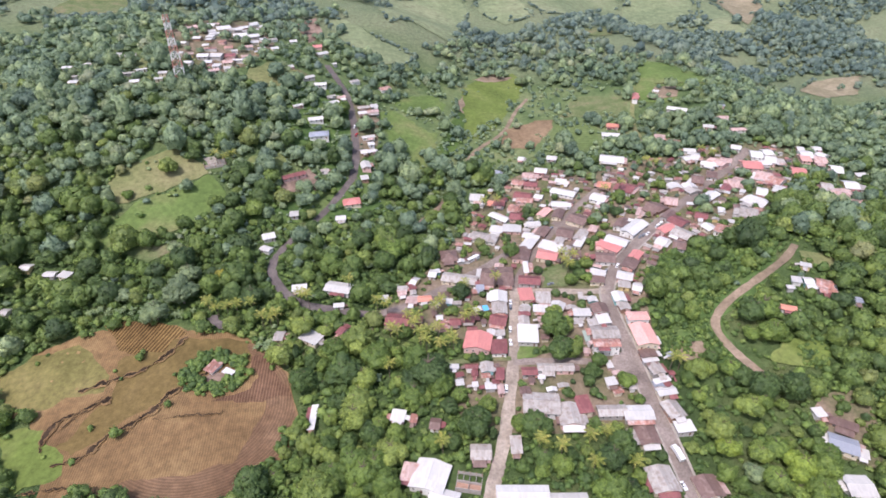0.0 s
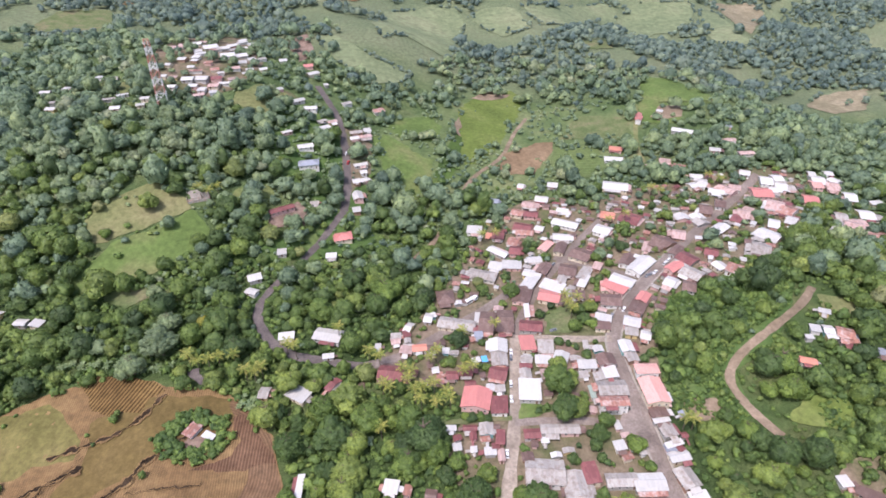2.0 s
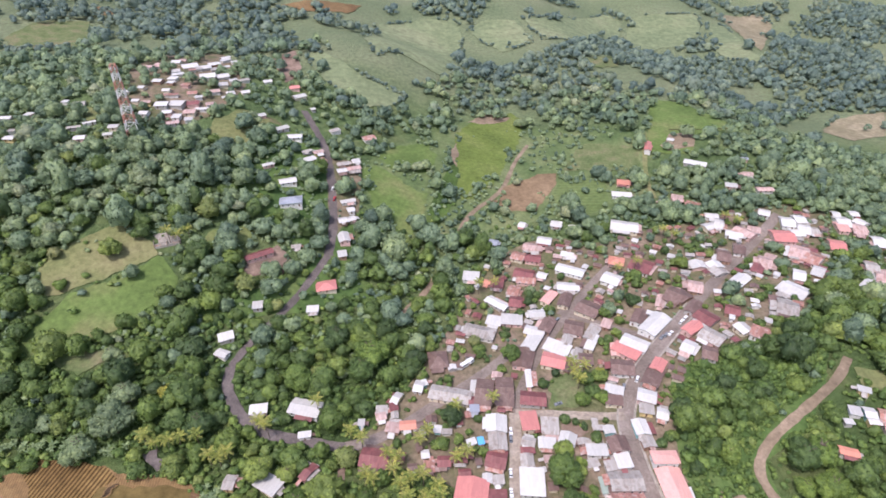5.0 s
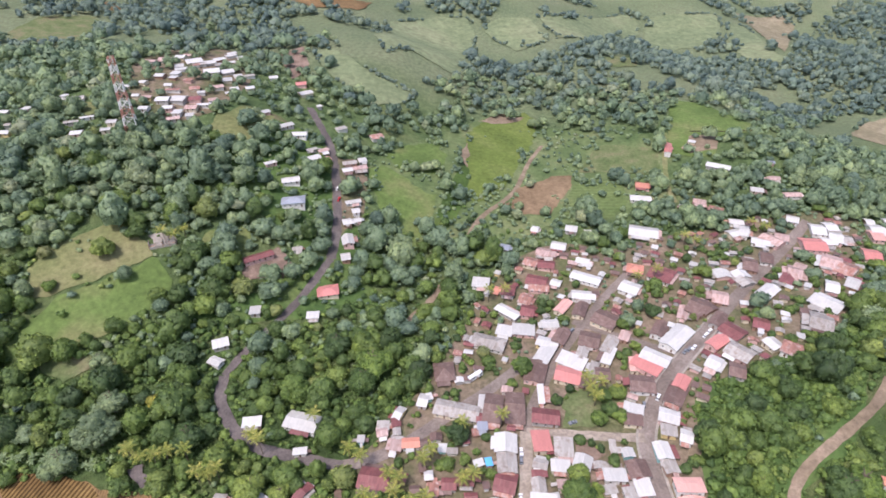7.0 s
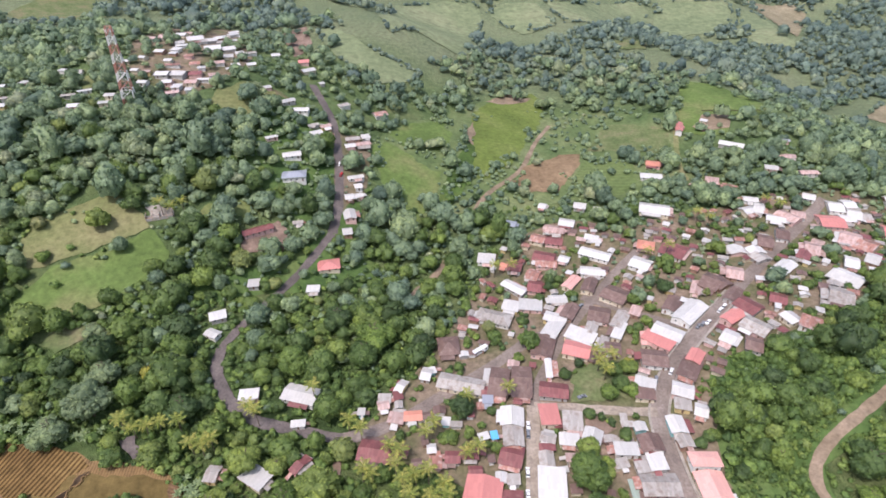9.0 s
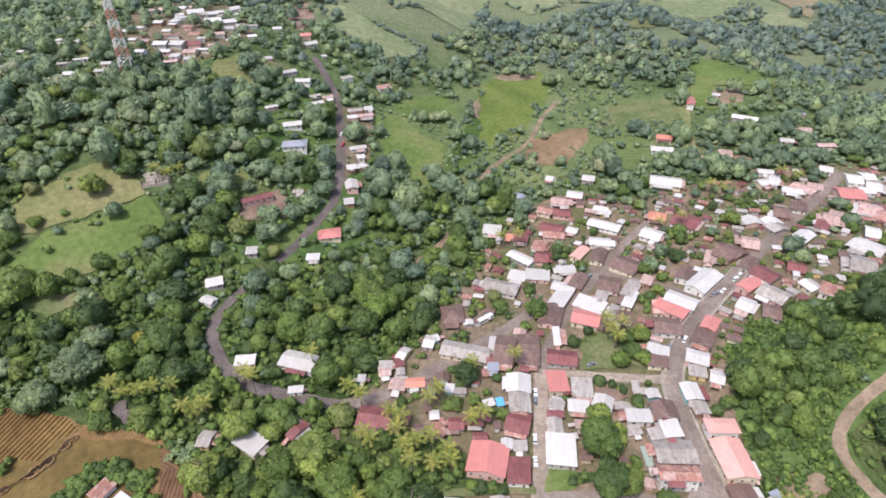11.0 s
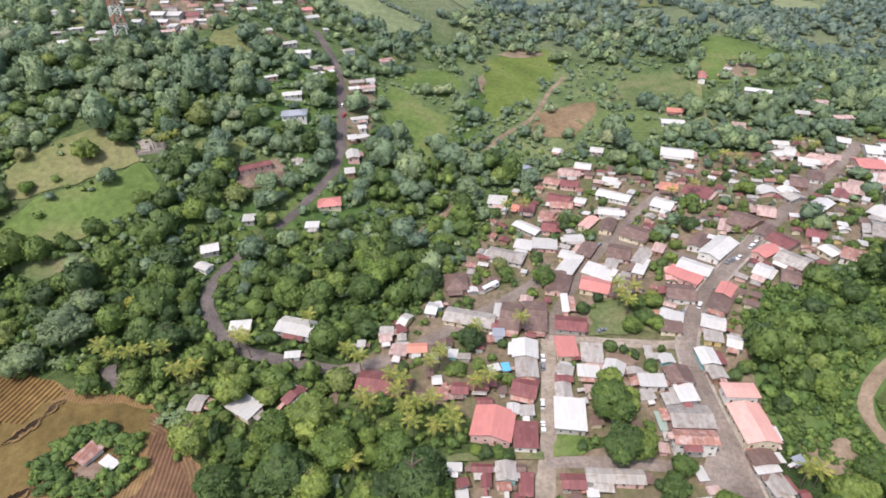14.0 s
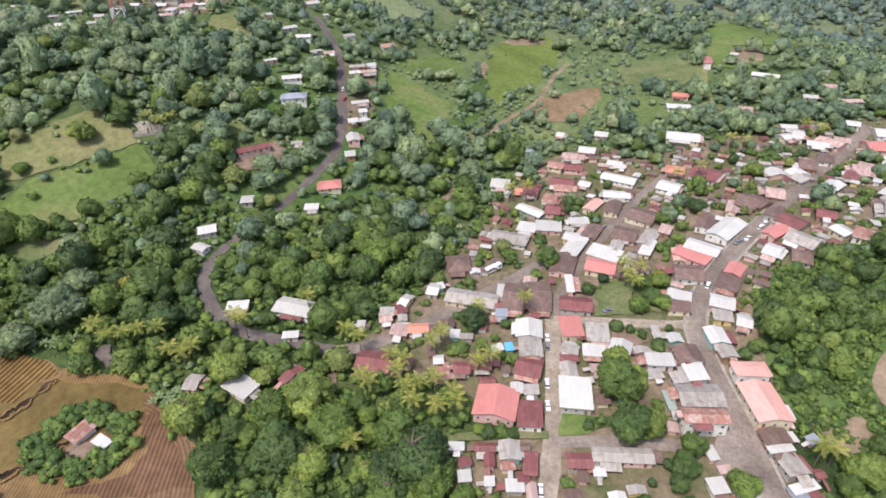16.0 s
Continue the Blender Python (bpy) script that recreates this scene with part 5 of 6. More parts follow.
def crown_mesh(seed, domes, level, leaves, leaf_size, tall=0.75, rough=0.13):
    """A crown of unit radius about its base at z = 0: one broad dome with lesser ones leaning on it, their skin
    broken into clumps, open below, with leaf tufts standing out all over."""
    rng = np.random.default_rng(seed)
    turn = rng.uniform(0, 6.283)
    hubs = [(rng.normal(0, 0.05), rng.normal(0, 0.05), 0.36 * tall, 0.74, 0.72 * tall)]
    for k in range(domes - 1):
        ang = turn + k * 6.283 / max(1, domes - 1) + rng.normal(0, 0.35)
        r = rng.uniform(0.36, 0.54)
        out = rng.uniform(0.42, 0.62)
        hubs.append((math.cos(ang) * out, math.sin(ang) * out, rng.uniform(0.18, 0.52) * tall, r, r * rng.uniform(0.75, 1.0)))
    iv, jf = ICO[level]
    verts, faces, n = [], [], 0
    for i, (cx, cy, cz, r, up) in enumerate(hubs):
        shift = Vector(rng.uniform(0, 50, 3))
        bump = np.array([0.8 * noise.noise(Vector(p) * 2.3 + shift) + 0.8 * noise.noise(Vector(p) * 5.2 + shift) for p in iv])
        v = iv * (1 + rough * 1.9 * bump[:, None]) * np.array([r, r, up]) + np.array([cx, cy, cz])
        mid = v[jf].mean(axis=1)
        keep = mid[:, 2] > cz - up * 0.55
        for q, (ox, oy, oz, o_r, o_up) in enumerate(hubs):
            if q != i:
                keep &= (((mid - np.array([ox, oy, oz])) / np.array([o_r, o_r, o_up])) ** 2).sum(1) > 0.66
        used, index = np.unique(jf[keep], return_inverse=True)
        verts.append(v[used])
        faces.append(index.reshape(-1, 3) + n)
        n += len(used)
    shell_v, shell_f = np.concatenate(verts), np.concatenate(faces)
    a, b, c = (shell_v[shell_f[:, i]] for i in range(3))
    normal = np.cross(b - a, c - a)
    area = np.linalg.norm(normal, axis=1)
    pick = rng.choice(len(a), leaves, p=area / area.sum())
    d = normal[pick] / area[pick][:, None]
    s = leaf_size * rng.uniform(0.5, 1.4, (leaves, 1))
    k1, k2 = rng.random((leaves, 1)), rng.random((leaves, 1))
    k1, k2 = np.where(k1 + k2 > 1, 1 - k1, k1), np.where(k1 + k2 > 1, 1 - k2, k2)
    at = a[pick] + (b - a)[pick] * k1 + (c - a)[pick] * k2 + d * s * rng.uniform(-0.1, 1.2, (leaves, 1))
    nrm = d + rng.normal(size=(leaves, 3)) * 1.0 + np.array([0, 0, 0.2])
    nrm /= np.linalg.norm(nrm, axis=1, keepdims=True)
    u = np.cross(nrm, rng.normal(size=(leaves, 3)))
    u /= np.linalg.norm(u, axis=1, keepdims=True)
    w = np.cross(nrm, u)
    quad = np.stack((at - u * s, at - w * s * 0.62 + nrm * s * 0.2, at + u * s, at + w * s * 0.62 + nrm * s * 0.2), axis=1).reshape(-1, 3)
    tri = np.arange(leaves)[:, None] * 4
    return np.concatenate((shell_v, quad)), np.concatenate((shell_f, np.concatenate((tri + [0, 1, 2], tri + [0, 2, 3])) + n))


def raw_mesh(name, verts, faces, mat, tint=None):
    me = bpy.data.meshes.new(name)
    me.vertices.add(len(verts))
    me.vertices.foreach_set("co", np.asarray(verts, np.float32).ravel())
    me.loops.add(len(faces) * 3)
    me.loops.foreach_set("vertex_index", np.asarray(faces, np.int32).ravel())
    me.polygons.add(len(faces))
    me.polygons.foreach_set("loop_start", np.arange(0, len(faces) * 3, 3, dtype=np.int32))
    if tint is not None:
        me.attributes.new("tint", "FLOAT", "POINT").data.foreach_set("value", np.asarray(tint, np.float32))
    me.update(calc_edges=True)
    me.materials.append(MATERIALS[mat])
    return me


def trunk_mesh(seed, tall):
    """A tapered, leaning trunk of 1 m reach to the crown's base with three limbs; unit crown radius above."""
    rng = random.Random(seed)
    verts, faces = [], []

    def limb(a, b, ra, rb):
        a, b = Vector(a), Vector(b)
        side = (b - a).cross(Vector((0.3, 1, 0.2))).normalized()
        other = (b - a).cross(side).normalized()
        o = len(verts)
        for p, r in ((a, ra), (b, rb)):
            verts.extend(tuple(p + side * math.cos(k * 1.0472) * r + other * math.sin(k * 1.0472) * r) for k in range(6))
        for k in range(6):
            k1 = (k + 1) % 6
            faces.extend([(o + k, o + k1, o + 6 + k1), (o + k, o + 6 + k1, o + 6 + k)])
    top = (rng.uniform(-0.1, 0.1), rng.uniform(-0.1, 0.1), 0.2 * tall)
    limb((0, 0, -1.2), top, 0.075, 0.05)
    for k in range(4):
        ang = k * 1.6 + rng.uniform(0, 0.6)
        limb(top, (math.cos(ang) * 0.3, math.sin(ang) * 0.3, tall * rng.uniform(0.42, 0.55)), 0.04, 0.015)
    return verts, faces


def free_ground(px, py, r, house_gap=0.66):
    """Which of these plants stand clear of roads, houses and fields."""
    ok = np.ones(len(px), bool)
    for pts, width, near in ROADS:
        for a, b in zip(pts[:-1], pts[1:]):
            d = b - a
            k = np.clip(((px - a[0]) * d[0] + (py - a[1]) * d[1]) / (d @ d + 1e-9), 0, 1)
            ok &= np.hypot(px - a[0] - k * d[0], py - a[1] - k * d[1]) > width / 2 + r * near
    for hx, hy, w, d, turn, tall in HOUSES:
        c, s = math.cos(turn), math.sin(turn)
        u, v = (px - hx) * c + (py - hy) * s, -(px - hx) * s + (py - hy) * c
        gap = np.hypot(np.maximum(np.abs(u) - w / 2, 0), np.maximum(np.abs(v) - d / 2, 0))
        # plants on a house's camera side keep further off, leaving it in view
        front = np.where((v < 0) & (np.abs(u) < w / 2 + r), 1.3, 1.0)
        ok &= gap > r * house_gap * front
    for tx, ty, reach in PLANTED:
        ok &= np.hypot(px - tx, py - ty) > reach + r * 0.5
    return ok


def scatter(seed, x0, x1, y0, y1, spacing, small, large):
    rng = np.random.default_rng(seed)
    gx, gy = np.meshgrid(np.arange(x0, x1, spacing), np.arange(y0, y1, spacing * 0.9))
    gx = gx + (np.arange(gx.shape[0]) % 2)[:, None] * spacing / 2
    px = gx.ravel() + rng.uniform(-0.42, 0.42, gx.size) * spacing
    py = gy.ravel() + rng.uniform(-0.42, 0.42, gx.size) * spacing
    r = (small + (large - small) * rng.random(gx.size) ** 1.7) * np.where(rng.random(gx.size) < 0.12, 1.4, 1.0)
    keep = np.abs(px) < 130 + 0.86 * (py + 50)
    return px[keep], py[keep], r[keep]


def patch(x, y, size, seed):
    return np.array([noise.noise(Vector((a / size, b / size, seed))) for a, b in zip(x, y)])


def crowns(first, count, domes, level, leaves, leaf_size, low, high):
    """Variants of a crown, from wide and flat to round, from even to ragged."""
    return [crown_mesh(first + s, domes + s % 3, level, leaves, leaf_size, low + (high - low) * (s * 0.37 % 1.0), (0.18, 0.25, 0.33)[s % 3]) for s in range(count)]


WOOD_VARIANTS = {"near": crowns(0, 10, 4, 3, 1400, 0.06, 0.75, 1.2),
                 "mid": crowns(40, 14, 2, 2, 250, 0.1, 0.7, 1.2),
                 "far": crowns(80, 14, 3, 1, 64, 0.14, 0.6, 1.3),
                 "distant": crowns(160, 14, 2, 1, 30, 0.16, 0.55, 1.2),
                 "bush": crowns(120, 10, 2, 1, 32, 0.17, 0.6, 1.1)}
TRUNKS = [trunk_mesh(s, 0.8) for s in range(4)]


PLANTED = []
SPECIAL_TRUNK = bpy.data.meshes.new("trunk")
SPECIAL_TRUNK.from_pydata(*[TRUNKS[1][0], [], TRUNKS[1][1]])
SPECIAL_TRUNK.materials.append(MATERIALS["bark"])

# trees that stand out by colour or size
SPECIAL = ((14.1, 181.9, 2.6, "leaf", "bushy tree in front of the red-roofed hall"),
           (17.6, 181.0, 3.0, "leaf", "bright bushy tree in front of the red-roofed hall"),
           (21.9, 180.6, 2.8, "leaf", "bushy tree in front of the red-roofed hall"),
           (25.0, 180.2, 2.4, "leaf", "low bushy tree beside the street"),
           (-72.4, 256.4, 8.2, "leaf", "tall spreading broadleaf tree in the woods"),
           (-38.2, 264.7, 8.6, "leaf", "tall spreading broadleaf tree in the woods"),
           (-81.2, 203.2, 7.6, "leaf", "tall spreading broadleaf tree in the woods"),
           (-36.0, 178.2, 8.4, "leaf", "tall spreading broadleaf tree in the woods"),
           (-15.1, 178.5, 7.2, "leaf", "tall spreading broadleaf tree in the woods"),
           (-117.2, 226.7, 8.0, "leaf", "tall spreading broadleaf tree in the woods"),
           (-56.1, 288.6, 8.0, "leaf", "tall spreading broadleaf tree in the woods"),
           (65.8, 198.0, 6.6, "leaf", "large dense green tree between the houses"),
           (70.6, 183.0, 6.4, "leaf", "large dense green tree behind the houses"),
           (69.8, 200.5, 5.0, "leaf", "dense green tree between the houses"),
           (85.3, 176.3, 4.2, "leaf", "leafy green tree at the street corner"),
           (-200.1, 331.6, 6.5, "leaf", "round dark green tree standing in the pasture"),
           (-221.8, 307.4, 4.0, "leaf", "low round tree at the pasture fence"),
           (81.9, 241.8, 4.2, "leaf", "leafy green tree on the plaza"),
           (88.5, 247.6, 4.6, "leaf", "leafy green tree on the plaza"),
           (92.6, 243.5, 4.0, "leaf", "leafy green tree on the plaza"),
           (86.9, 255.8, 4.4, "leaf", "leafy green tree on the plaza"),
           (94.5, 257.0, 4.4, "leaf", "leafy green tree on the plaza"),
           (-158.6, 225.3, 9.5, "leaf_pale", "wide spreading grey-green rain tree"),
           (-160.1, 242.2, 8.0, "leaf_pale", "spreading pale grey-green tree"),
           (-169.7, 211.7, 8.0, "leaf_pale", "broad pale grey-green tree"),
           (-140.9, 247.0, 4.6, "leaf_yellow", "yellowing broadleaf tree among the woods"),
           (-177.2, 266.5, 5.0, "leaf_pale", "pale flowering tree on the slope"),
           (-200.0, 331.7, 6.0, "leaf", "round dark green tree in the pasture"),
           (64.2, 198.0, 8.2, "leaf", "large leafy mango tree in the yard"),
           (65.3, 181.6, 7.4, "leaf", "large leafy mango tree beside the lot"),
           (65.7, 211.0, 5.6, "leaf", "leafy tree between the roofs"),
           (135.0, 168.0, 6.2, "leaf", "round leafy tree with bright foliage"),
           (12.5, 233.8, 5.5, "leaf", "dense tree behind the houses"),
           (96.8, 163.7, 5.0, "leaf", "round leafy tree beside the road"),
           (80.4, 168.6, 4.5, "leaf", "leafy tree beside the road"),
           (48.5, 279.9, 5.5, "leaf", "dark leafy tree beside the lane"),
           (-34.4, 276.4, 10.0, "leaf", "very wide domed tree in the woods"),
           (90.0, 584.6, 7.0, "leaf_pale", "grey-green tree at the field edge"),
           (95.0, 259.0, 3.8, "leaf_yellow", "tall yellow-green tree in the yard"),
           (63.4, 255.7, 3.6, "leaf", "dark tree beside the street"),
           (130.3, 320.4, 5.0, "leaf", "bright leafy tree among the roofs"),
           (166.7, 116.6, 8.0, "leaf_bright", "broad bright yellow-green tree beside the yard"),
           (150.6, 124.3, 6.0, "leaf", "tall leafy tree among the woods"),
           (135.9, 127.4, 6.0, "leaf_bright", "bright green spreading tree beside the road"),
           (155.0, 146.2, 7.0, "leaf", "wide leafy tree below the track"),
           (171.0, 187.7, 5.0, "leaf", "round tree beside the dirt track"),
           (140.5, 169.4, 5.0, "leaf", "leafy tree on the bank"),
           (144.8, 115.7, 5.0, "leaf_pale", "grey-green tree among brighter ones"),)
SPECIAL_CROWNS = {}
for _x, _y, _r, _leaf, _words in SPECIAL:
    _kind = (int(_r * 10) % 10, _leaf)
    if _kind not in SPECIAL_CROWNS:
        SPECIAL_CROWNS[_kind] = raw_mesh("crown", *WOOD_VARIANTS["near"][_kind[0]], _leaf)
    PLANTED.append((_x, _y, _r * 0.75))
    _tree = new("tree")
    _tree.matrix_world = pose(_x, _y, float(height(_x, _y)) - 0.15, 0, 0, _r * 77)
    tagged(_tree, _words, "tree")
    _trunk = new("trunk", SPECIAL_TRUNK)
    _crown = new("crown", SPECIAL_CROWNS[_kind])
    for _ob, _up in ((_trunk, 1.2), (_crown, 0.6)):
        _ob.parent, _ob.location, _ob.scale = _tree, (0, 0, _r * _up), (_r, _r, _r)


# ---- palms ----
def frond_mesh(seed, length):
    """A drooping frond: a rib with pairs of narrow leaflets."""
    rng = random.Random(seed)
    v, f = [], []
    n = 11
    spine = [(length * k / n * (1 - 0.1 * (k / n) ** 2), length * (0.42 * k / n - 0.55 * (k / n) ** 2)) for k in range(n + 1)]
    for k in range(1, n + 1):
        x, z = spine[k]
        reach = length * 0.2 * math.sin(math.pi * min(0.95, 0.22 + 0.7 * k / n))
        for side in (-1, 1):
            o = len(v)
            s = rng.uniform(0.85, 1.1)
            wid = length * 0.024
            v += [(x - wid, 0.02 * side, z), (x + wid, 0.02 * side, z), (x + wid + reach * 0.75, side * reach * s, z - reach * 0.5), (x + reach * 0.65, side * reach * s, z - reach * 0.52)]
            f.append((o, o + 1, o + 2, o + 3) if side > 0 else (o + 3, o + 2, o + 1, o))
    for k in range(n):
        o = len(v)
        (x0, z0), (x1, z1) = spine[k], spine[k + 1]
        v += [(x0, -0.06, z0), (x0, 0.06, z0), (x1, 0.05, z1), (x1, -0.05, z1)]
        f.append((o, o + 1, o + 2, o + 3))
    return v, f


def palm_trunk(tall, lean):
    v, f = [], []
    for k in range(7):
        t = k / 6
        r = 0.26 - 0.12 * t
        for n in range(6):
            v.append((lean * t * t + math.cos(n * 1.047) * r, math.sin(n * 1.047) * r, tall * t))
        if k:
            o = (k - 1) * 6
            f += [(o + n, o + (n + 1) % 6, o + 6 + (n + 1) % 6, o + 6 + n) for n in range(6)]
    return v, f


FRONDS = []
for _s in range(3):
    _v, _f = frond_mesh(_s, 4.6)
    _me = bpy.data.meshes.new("frond")
    _me.from_pydata(_v, [], _f)
    _me.materials.append(MATERIALS["frond"])
    FRONDS.append(_me)


def palm(x, y, tall):
    rng = random.Random(int(x * 13 + y * 7))
    tree = new("palm_tree")
    lean = rng.uniform(-1.2, 1.2)
    tree.matrix_world = pose(x, y, float(height(x, y)) - 0.1, 0, 0, rng.uniform(0, 360))
    v, f = palm_trunk(tall, lean)
    mesh_ob("trunk", v, f, "bark", tree, smooth=True)
    n = 13
    for k in range(n):
        ob = new("frond", rng.choice(FRONDS))
        ob.parent = tree
        ob.location = (lean, 0, tall)
        up = (0.45 if k % 2 else -0.1) + rng.uniform(-0.15, 0.15)
        ob.rotation_euler = (0, -up, k * 6.283 / n + rng.uniform(-0.15, 0.15))
    PLANTED.append((x, y, 2.2))
    tagged(tree, "coconut palm with yellow-green drooping fronds", "palm tree", group="palms of the village")


palm(15.0, 237.4, 9.4)
palm(-1.3, 222.1, 9.6)
palm(-4.5, 217.4, 9.2)
palm(-2.3, 197.9, 10.4)
palm(-14.9, 207.2, 9.9)
palm(-7.5, 196.7, 10.1)
palm(-20.8, 210.0, 9.1)
palm(-16.4, 200.5, 11.3)
palm(-12.4, 192.9, 12.2)
palm(-8.8, 187.0, 11.8)
palm(-25.8, 197.9, 9.8)
palm(-30.2, 199.1, 10.0)
palm(-0.7, 187.0, 9.0)
palm(4.2, 192.9, 9.0)
palm(6.4, 187.0, 10.7)
palm(-88.1, 228.8, 9.9)
palm(-106.6, 209.3, 10.3)
palm(-101.6, 208.3, 9.8)
palm(-139.8, 216.5, 11.5)
palm(-134.6, 215.5, 8.5)
palm(-129.1, 216.0, 8.9)
palm(-124.2, 217.9, 9.0)
palm(-98.3, 211.3, 10.3)
palm(-115.2, 218.7, 10.3)
palm(33.3, 240.9, 12.1)
palm(80.1, 258.6, 9.0)
palm(81.9, 252.2, 10.1)
palm(78.6, 263.1, 11.9)
palm(85.5, 260.1, 11.1)
palm(32.3, 340.3, 11.4)
palm(42.1, 340.5, 12.3)
palm(177.2, 383.6, 11.6)
palm(173.0, 391.2, 9.2)
palm(231.2, 398.6, 10.3)
palm(222.6, 402.7, 10.7)
palm(128.5, 349.7, 9.3)
palm(140.1, 351.6, 11.8)
palm(127.4, 172.3, 9.0)
palm(122.9, 172.3, 9.9)
palm(-169.2, 345.0, 10.9)
palm(-162.9, 344.5, 9.8)
palm(-158.6, 350.1, 8.7)
palm(-33.2, 217.2, 12.0)
palm(-40.0, 223.2, 10.0)
palm(13.6, 207.2, 9.2)
palm(19.1, 208.5, 11.5)
palm(-81.9, 224.5, 12.4)
palm(-59.1, 239.1, 12.0)
palm(45.7, 126.6, 11.8)
palm(56.1, 123.5, 10.9)
palm(80.1, 133.1, 8.1)
palm(70.3, 116.7, 10.4)
palm(71.3, 131.0, 8.4)
palm(-0.0, 126.5, 11.3)
palm(-28.8, 171.9, 10.3)
palm(89.2, 117.6, 9.3)


def banana_leaf(seed):
    """A broad arching leaf, folded along its rib."""
    rng = random.Random(seed)
    v, f = [], []
    n = 6
    for k in range(n + 1):
        t = k / n
        wide = 0.36 * math.sin(math.pi * min(1, 0.12 + 0.86 * t)) * rng.uniform(0.85, 1.1)
        x, z = 2.3 * t, 1.5 * t - 1.55 * t * t
        v += [(x, -wide, z - wide * 0.35), (x, 0, z), (x, wide, z - wide * 0.35)]
        if k:
            o = k * 3 - 3
            f += [(o, o + 1, o + 4, o + 3), (o + 1, o + 2, o + 5, o + 4)]
    me = bpy.data.meshes.new("banana_leaf")
    me.from_pydata(v, [], f)
    me.materials.append(MATERIALS["leaf_banana"])
    return me


BANANA_LEAVES = [banana_leaf(s) for s in range(3)]


def banana(x, y, tall):
    rng = random.Random(int(x * 31 + y * 17))
    plant = new("banana_plant")
    plant.matrix_world = pose(x, y, float(height(x, y)) - 0.1, 0, 0, rng.uniform(0, 360))
    v, f = palm_trunk(tall, 0.15)
    mesh_ob("stem", v, f, "leaf_banana", plant, smooth=True)
    for k in range(9):
        ob = new("leaf", rng.choice(BANANA_LEAVES))
        ob.parent, ob.location = plant, (0.15, 0, tall)
        ob.rotation_euler = (0, -rng.uniform(-0.1, 0.75), k * 0.698 + rng.uniform(-0.2, 0.2))
        ob.scale = (1.15, 1.3, 1.0)
    PLANTED.append((x, y, 1.6))
    tagged(plant, "banana plant with broad pale green leaves", "banana plant", group="banana plants at the field edge")


_brng = random.Random(77)
for _k in range(26):
    _t = _k / 25
    banana(-214 + 62 * _t + _brng.uniform(-2.5, 2.5), 215.5 - 3.0 * _t + _brng.uniform(-1.2, 4.0), _brng.uniform(2.2, 3.4))
for _k in range(9):
    banana(-101 + _brng.uniform(-4, 4), 191 + _brng.uniform(-2.5, 6), _brng.uniform(2.2, 3.2))

SHED = (-123.0, 172.4)
BELT = np.array([(-21, 621), (21, 662), (110, 768), (181, 838), (293, 979), (307, 899), (431, 891), (455, 836), (690, 1179), (772, 1261), (993, 1359), (595, 686), (471, 698), (292, 551), (226, 605), (194, 531), (136, 588), (82, 630), (14, 602)], float)


def plant_each(spots):
    """Trees of their own: each a trunk and a crown."""
    crowns = [raw_mesh("crown", v, f, "leaf") for v, f in WOOD_VARIANTS["near"]]
    trunks = []
    for v, f in TRUNKS:
        me = bpy.data.meshes.new("trunk")
        me.from_pydata(v, [], f)
        me.materials.append(MATERIALS["bark"])
        trunks.append(me)
    rng = random.Random(5)
    for x, y, r in spots:
        tree = new("tree")
        tree.empty_display_size = 0.5
        size = "tall" if r > 4 else ("small" if r < 3 else "leafy")
        tagged(tree, f"{size} broadleaf tree with a dense green crown", "tree", group="trees round the village")
        tall = rng.uniform(0.9, 1.25)
        tree.matrix_world = pose(x, y, float(height(x, y)) - 0.15, 0, 0, rng.uniform(0, 360))
        trunk, crown = new("trunk", rng.choice(trunks)), new("crown", rng.choice(crowns))
        for ob, z in ((trunk, 1.2), (crown, 0.75)):
            ob.parent = tree
            ob.location = (0, 0, r * z * tall if ob is trunk else r * z * tall - 0.25 * r)
            ob.scale = (r, r, r * tall)


def plant_woods(name, spots, detail, label, leaf="leaf_woods"):
    """Many trees as one mesh."""
    rng = np.random.default_rng(len(spots))
    verts, faces, tints, n = [], [], [], 0
    z = height(spots[:, 0], spots[:, 1])
    tv, tf = np.array(TRUNKS[0][0]), np.array(TRUNKS[0][1])
    for (x, y, r), g in zip(spots, z):
        ang, tall = rng.uniform(0, 6.283), rng.uniform(0.85, 1.3)
        c, s = math.cos(ang), math.sin(ang)
        rot = np.array([[c, s, 0], [-s, c, 0], [0, 0, tall]]) * r
        kin = noise.noise(Vector((x / 38, y / 38, 5.0)))
        kin += 0.5 * noise.noise(Vector((x / 150, y / 150, 9.0)))
        tint = min(max(rng.normal(0.47 + 0.32 * kin, 0.2), 0), 0.99)
        pieces = [(*WOOD_VARIANTS[detail][rng.integers(len(WOOD_VARIANTS[detail]))], r * 0.45 * tall)]
        for v, f, up in pieces:
            verts.append(v @ rot + (x, y, g + up))
            faces.append(f + n)
            tints.append(np.full(len(v), tint))
            n += len(v)
    me = raw_mesh(name, np.concatenate(verts), np.concatenate(faces), leaf, np.concatenate(tints))
    tagged(new(name, me), label, "woods", kind="stuff")


def in_fields(x, y, cover=""):
    """Where the open fields lie, or the yards of one cover."""
    out = np.zeros(len(x), bool)
    k = 1 + np.clip((y - 350) / 90, 0, 2.2)
    x, y = x + k * (4 * np.sin(y / 9.0) + 2.5 * np.sin(y / 3.7 + x / 8)), y + k * (4 * np.sin(x / 10.0 + 1) + 2.5 * np.sin(x / 4.1 + y / 7))
    for poly, some, mat in FIELDS:
        if (some == 0.0 and not cover) or (some > 0 and mat == cover):
            out |= inside(x, y, poly)
    return out


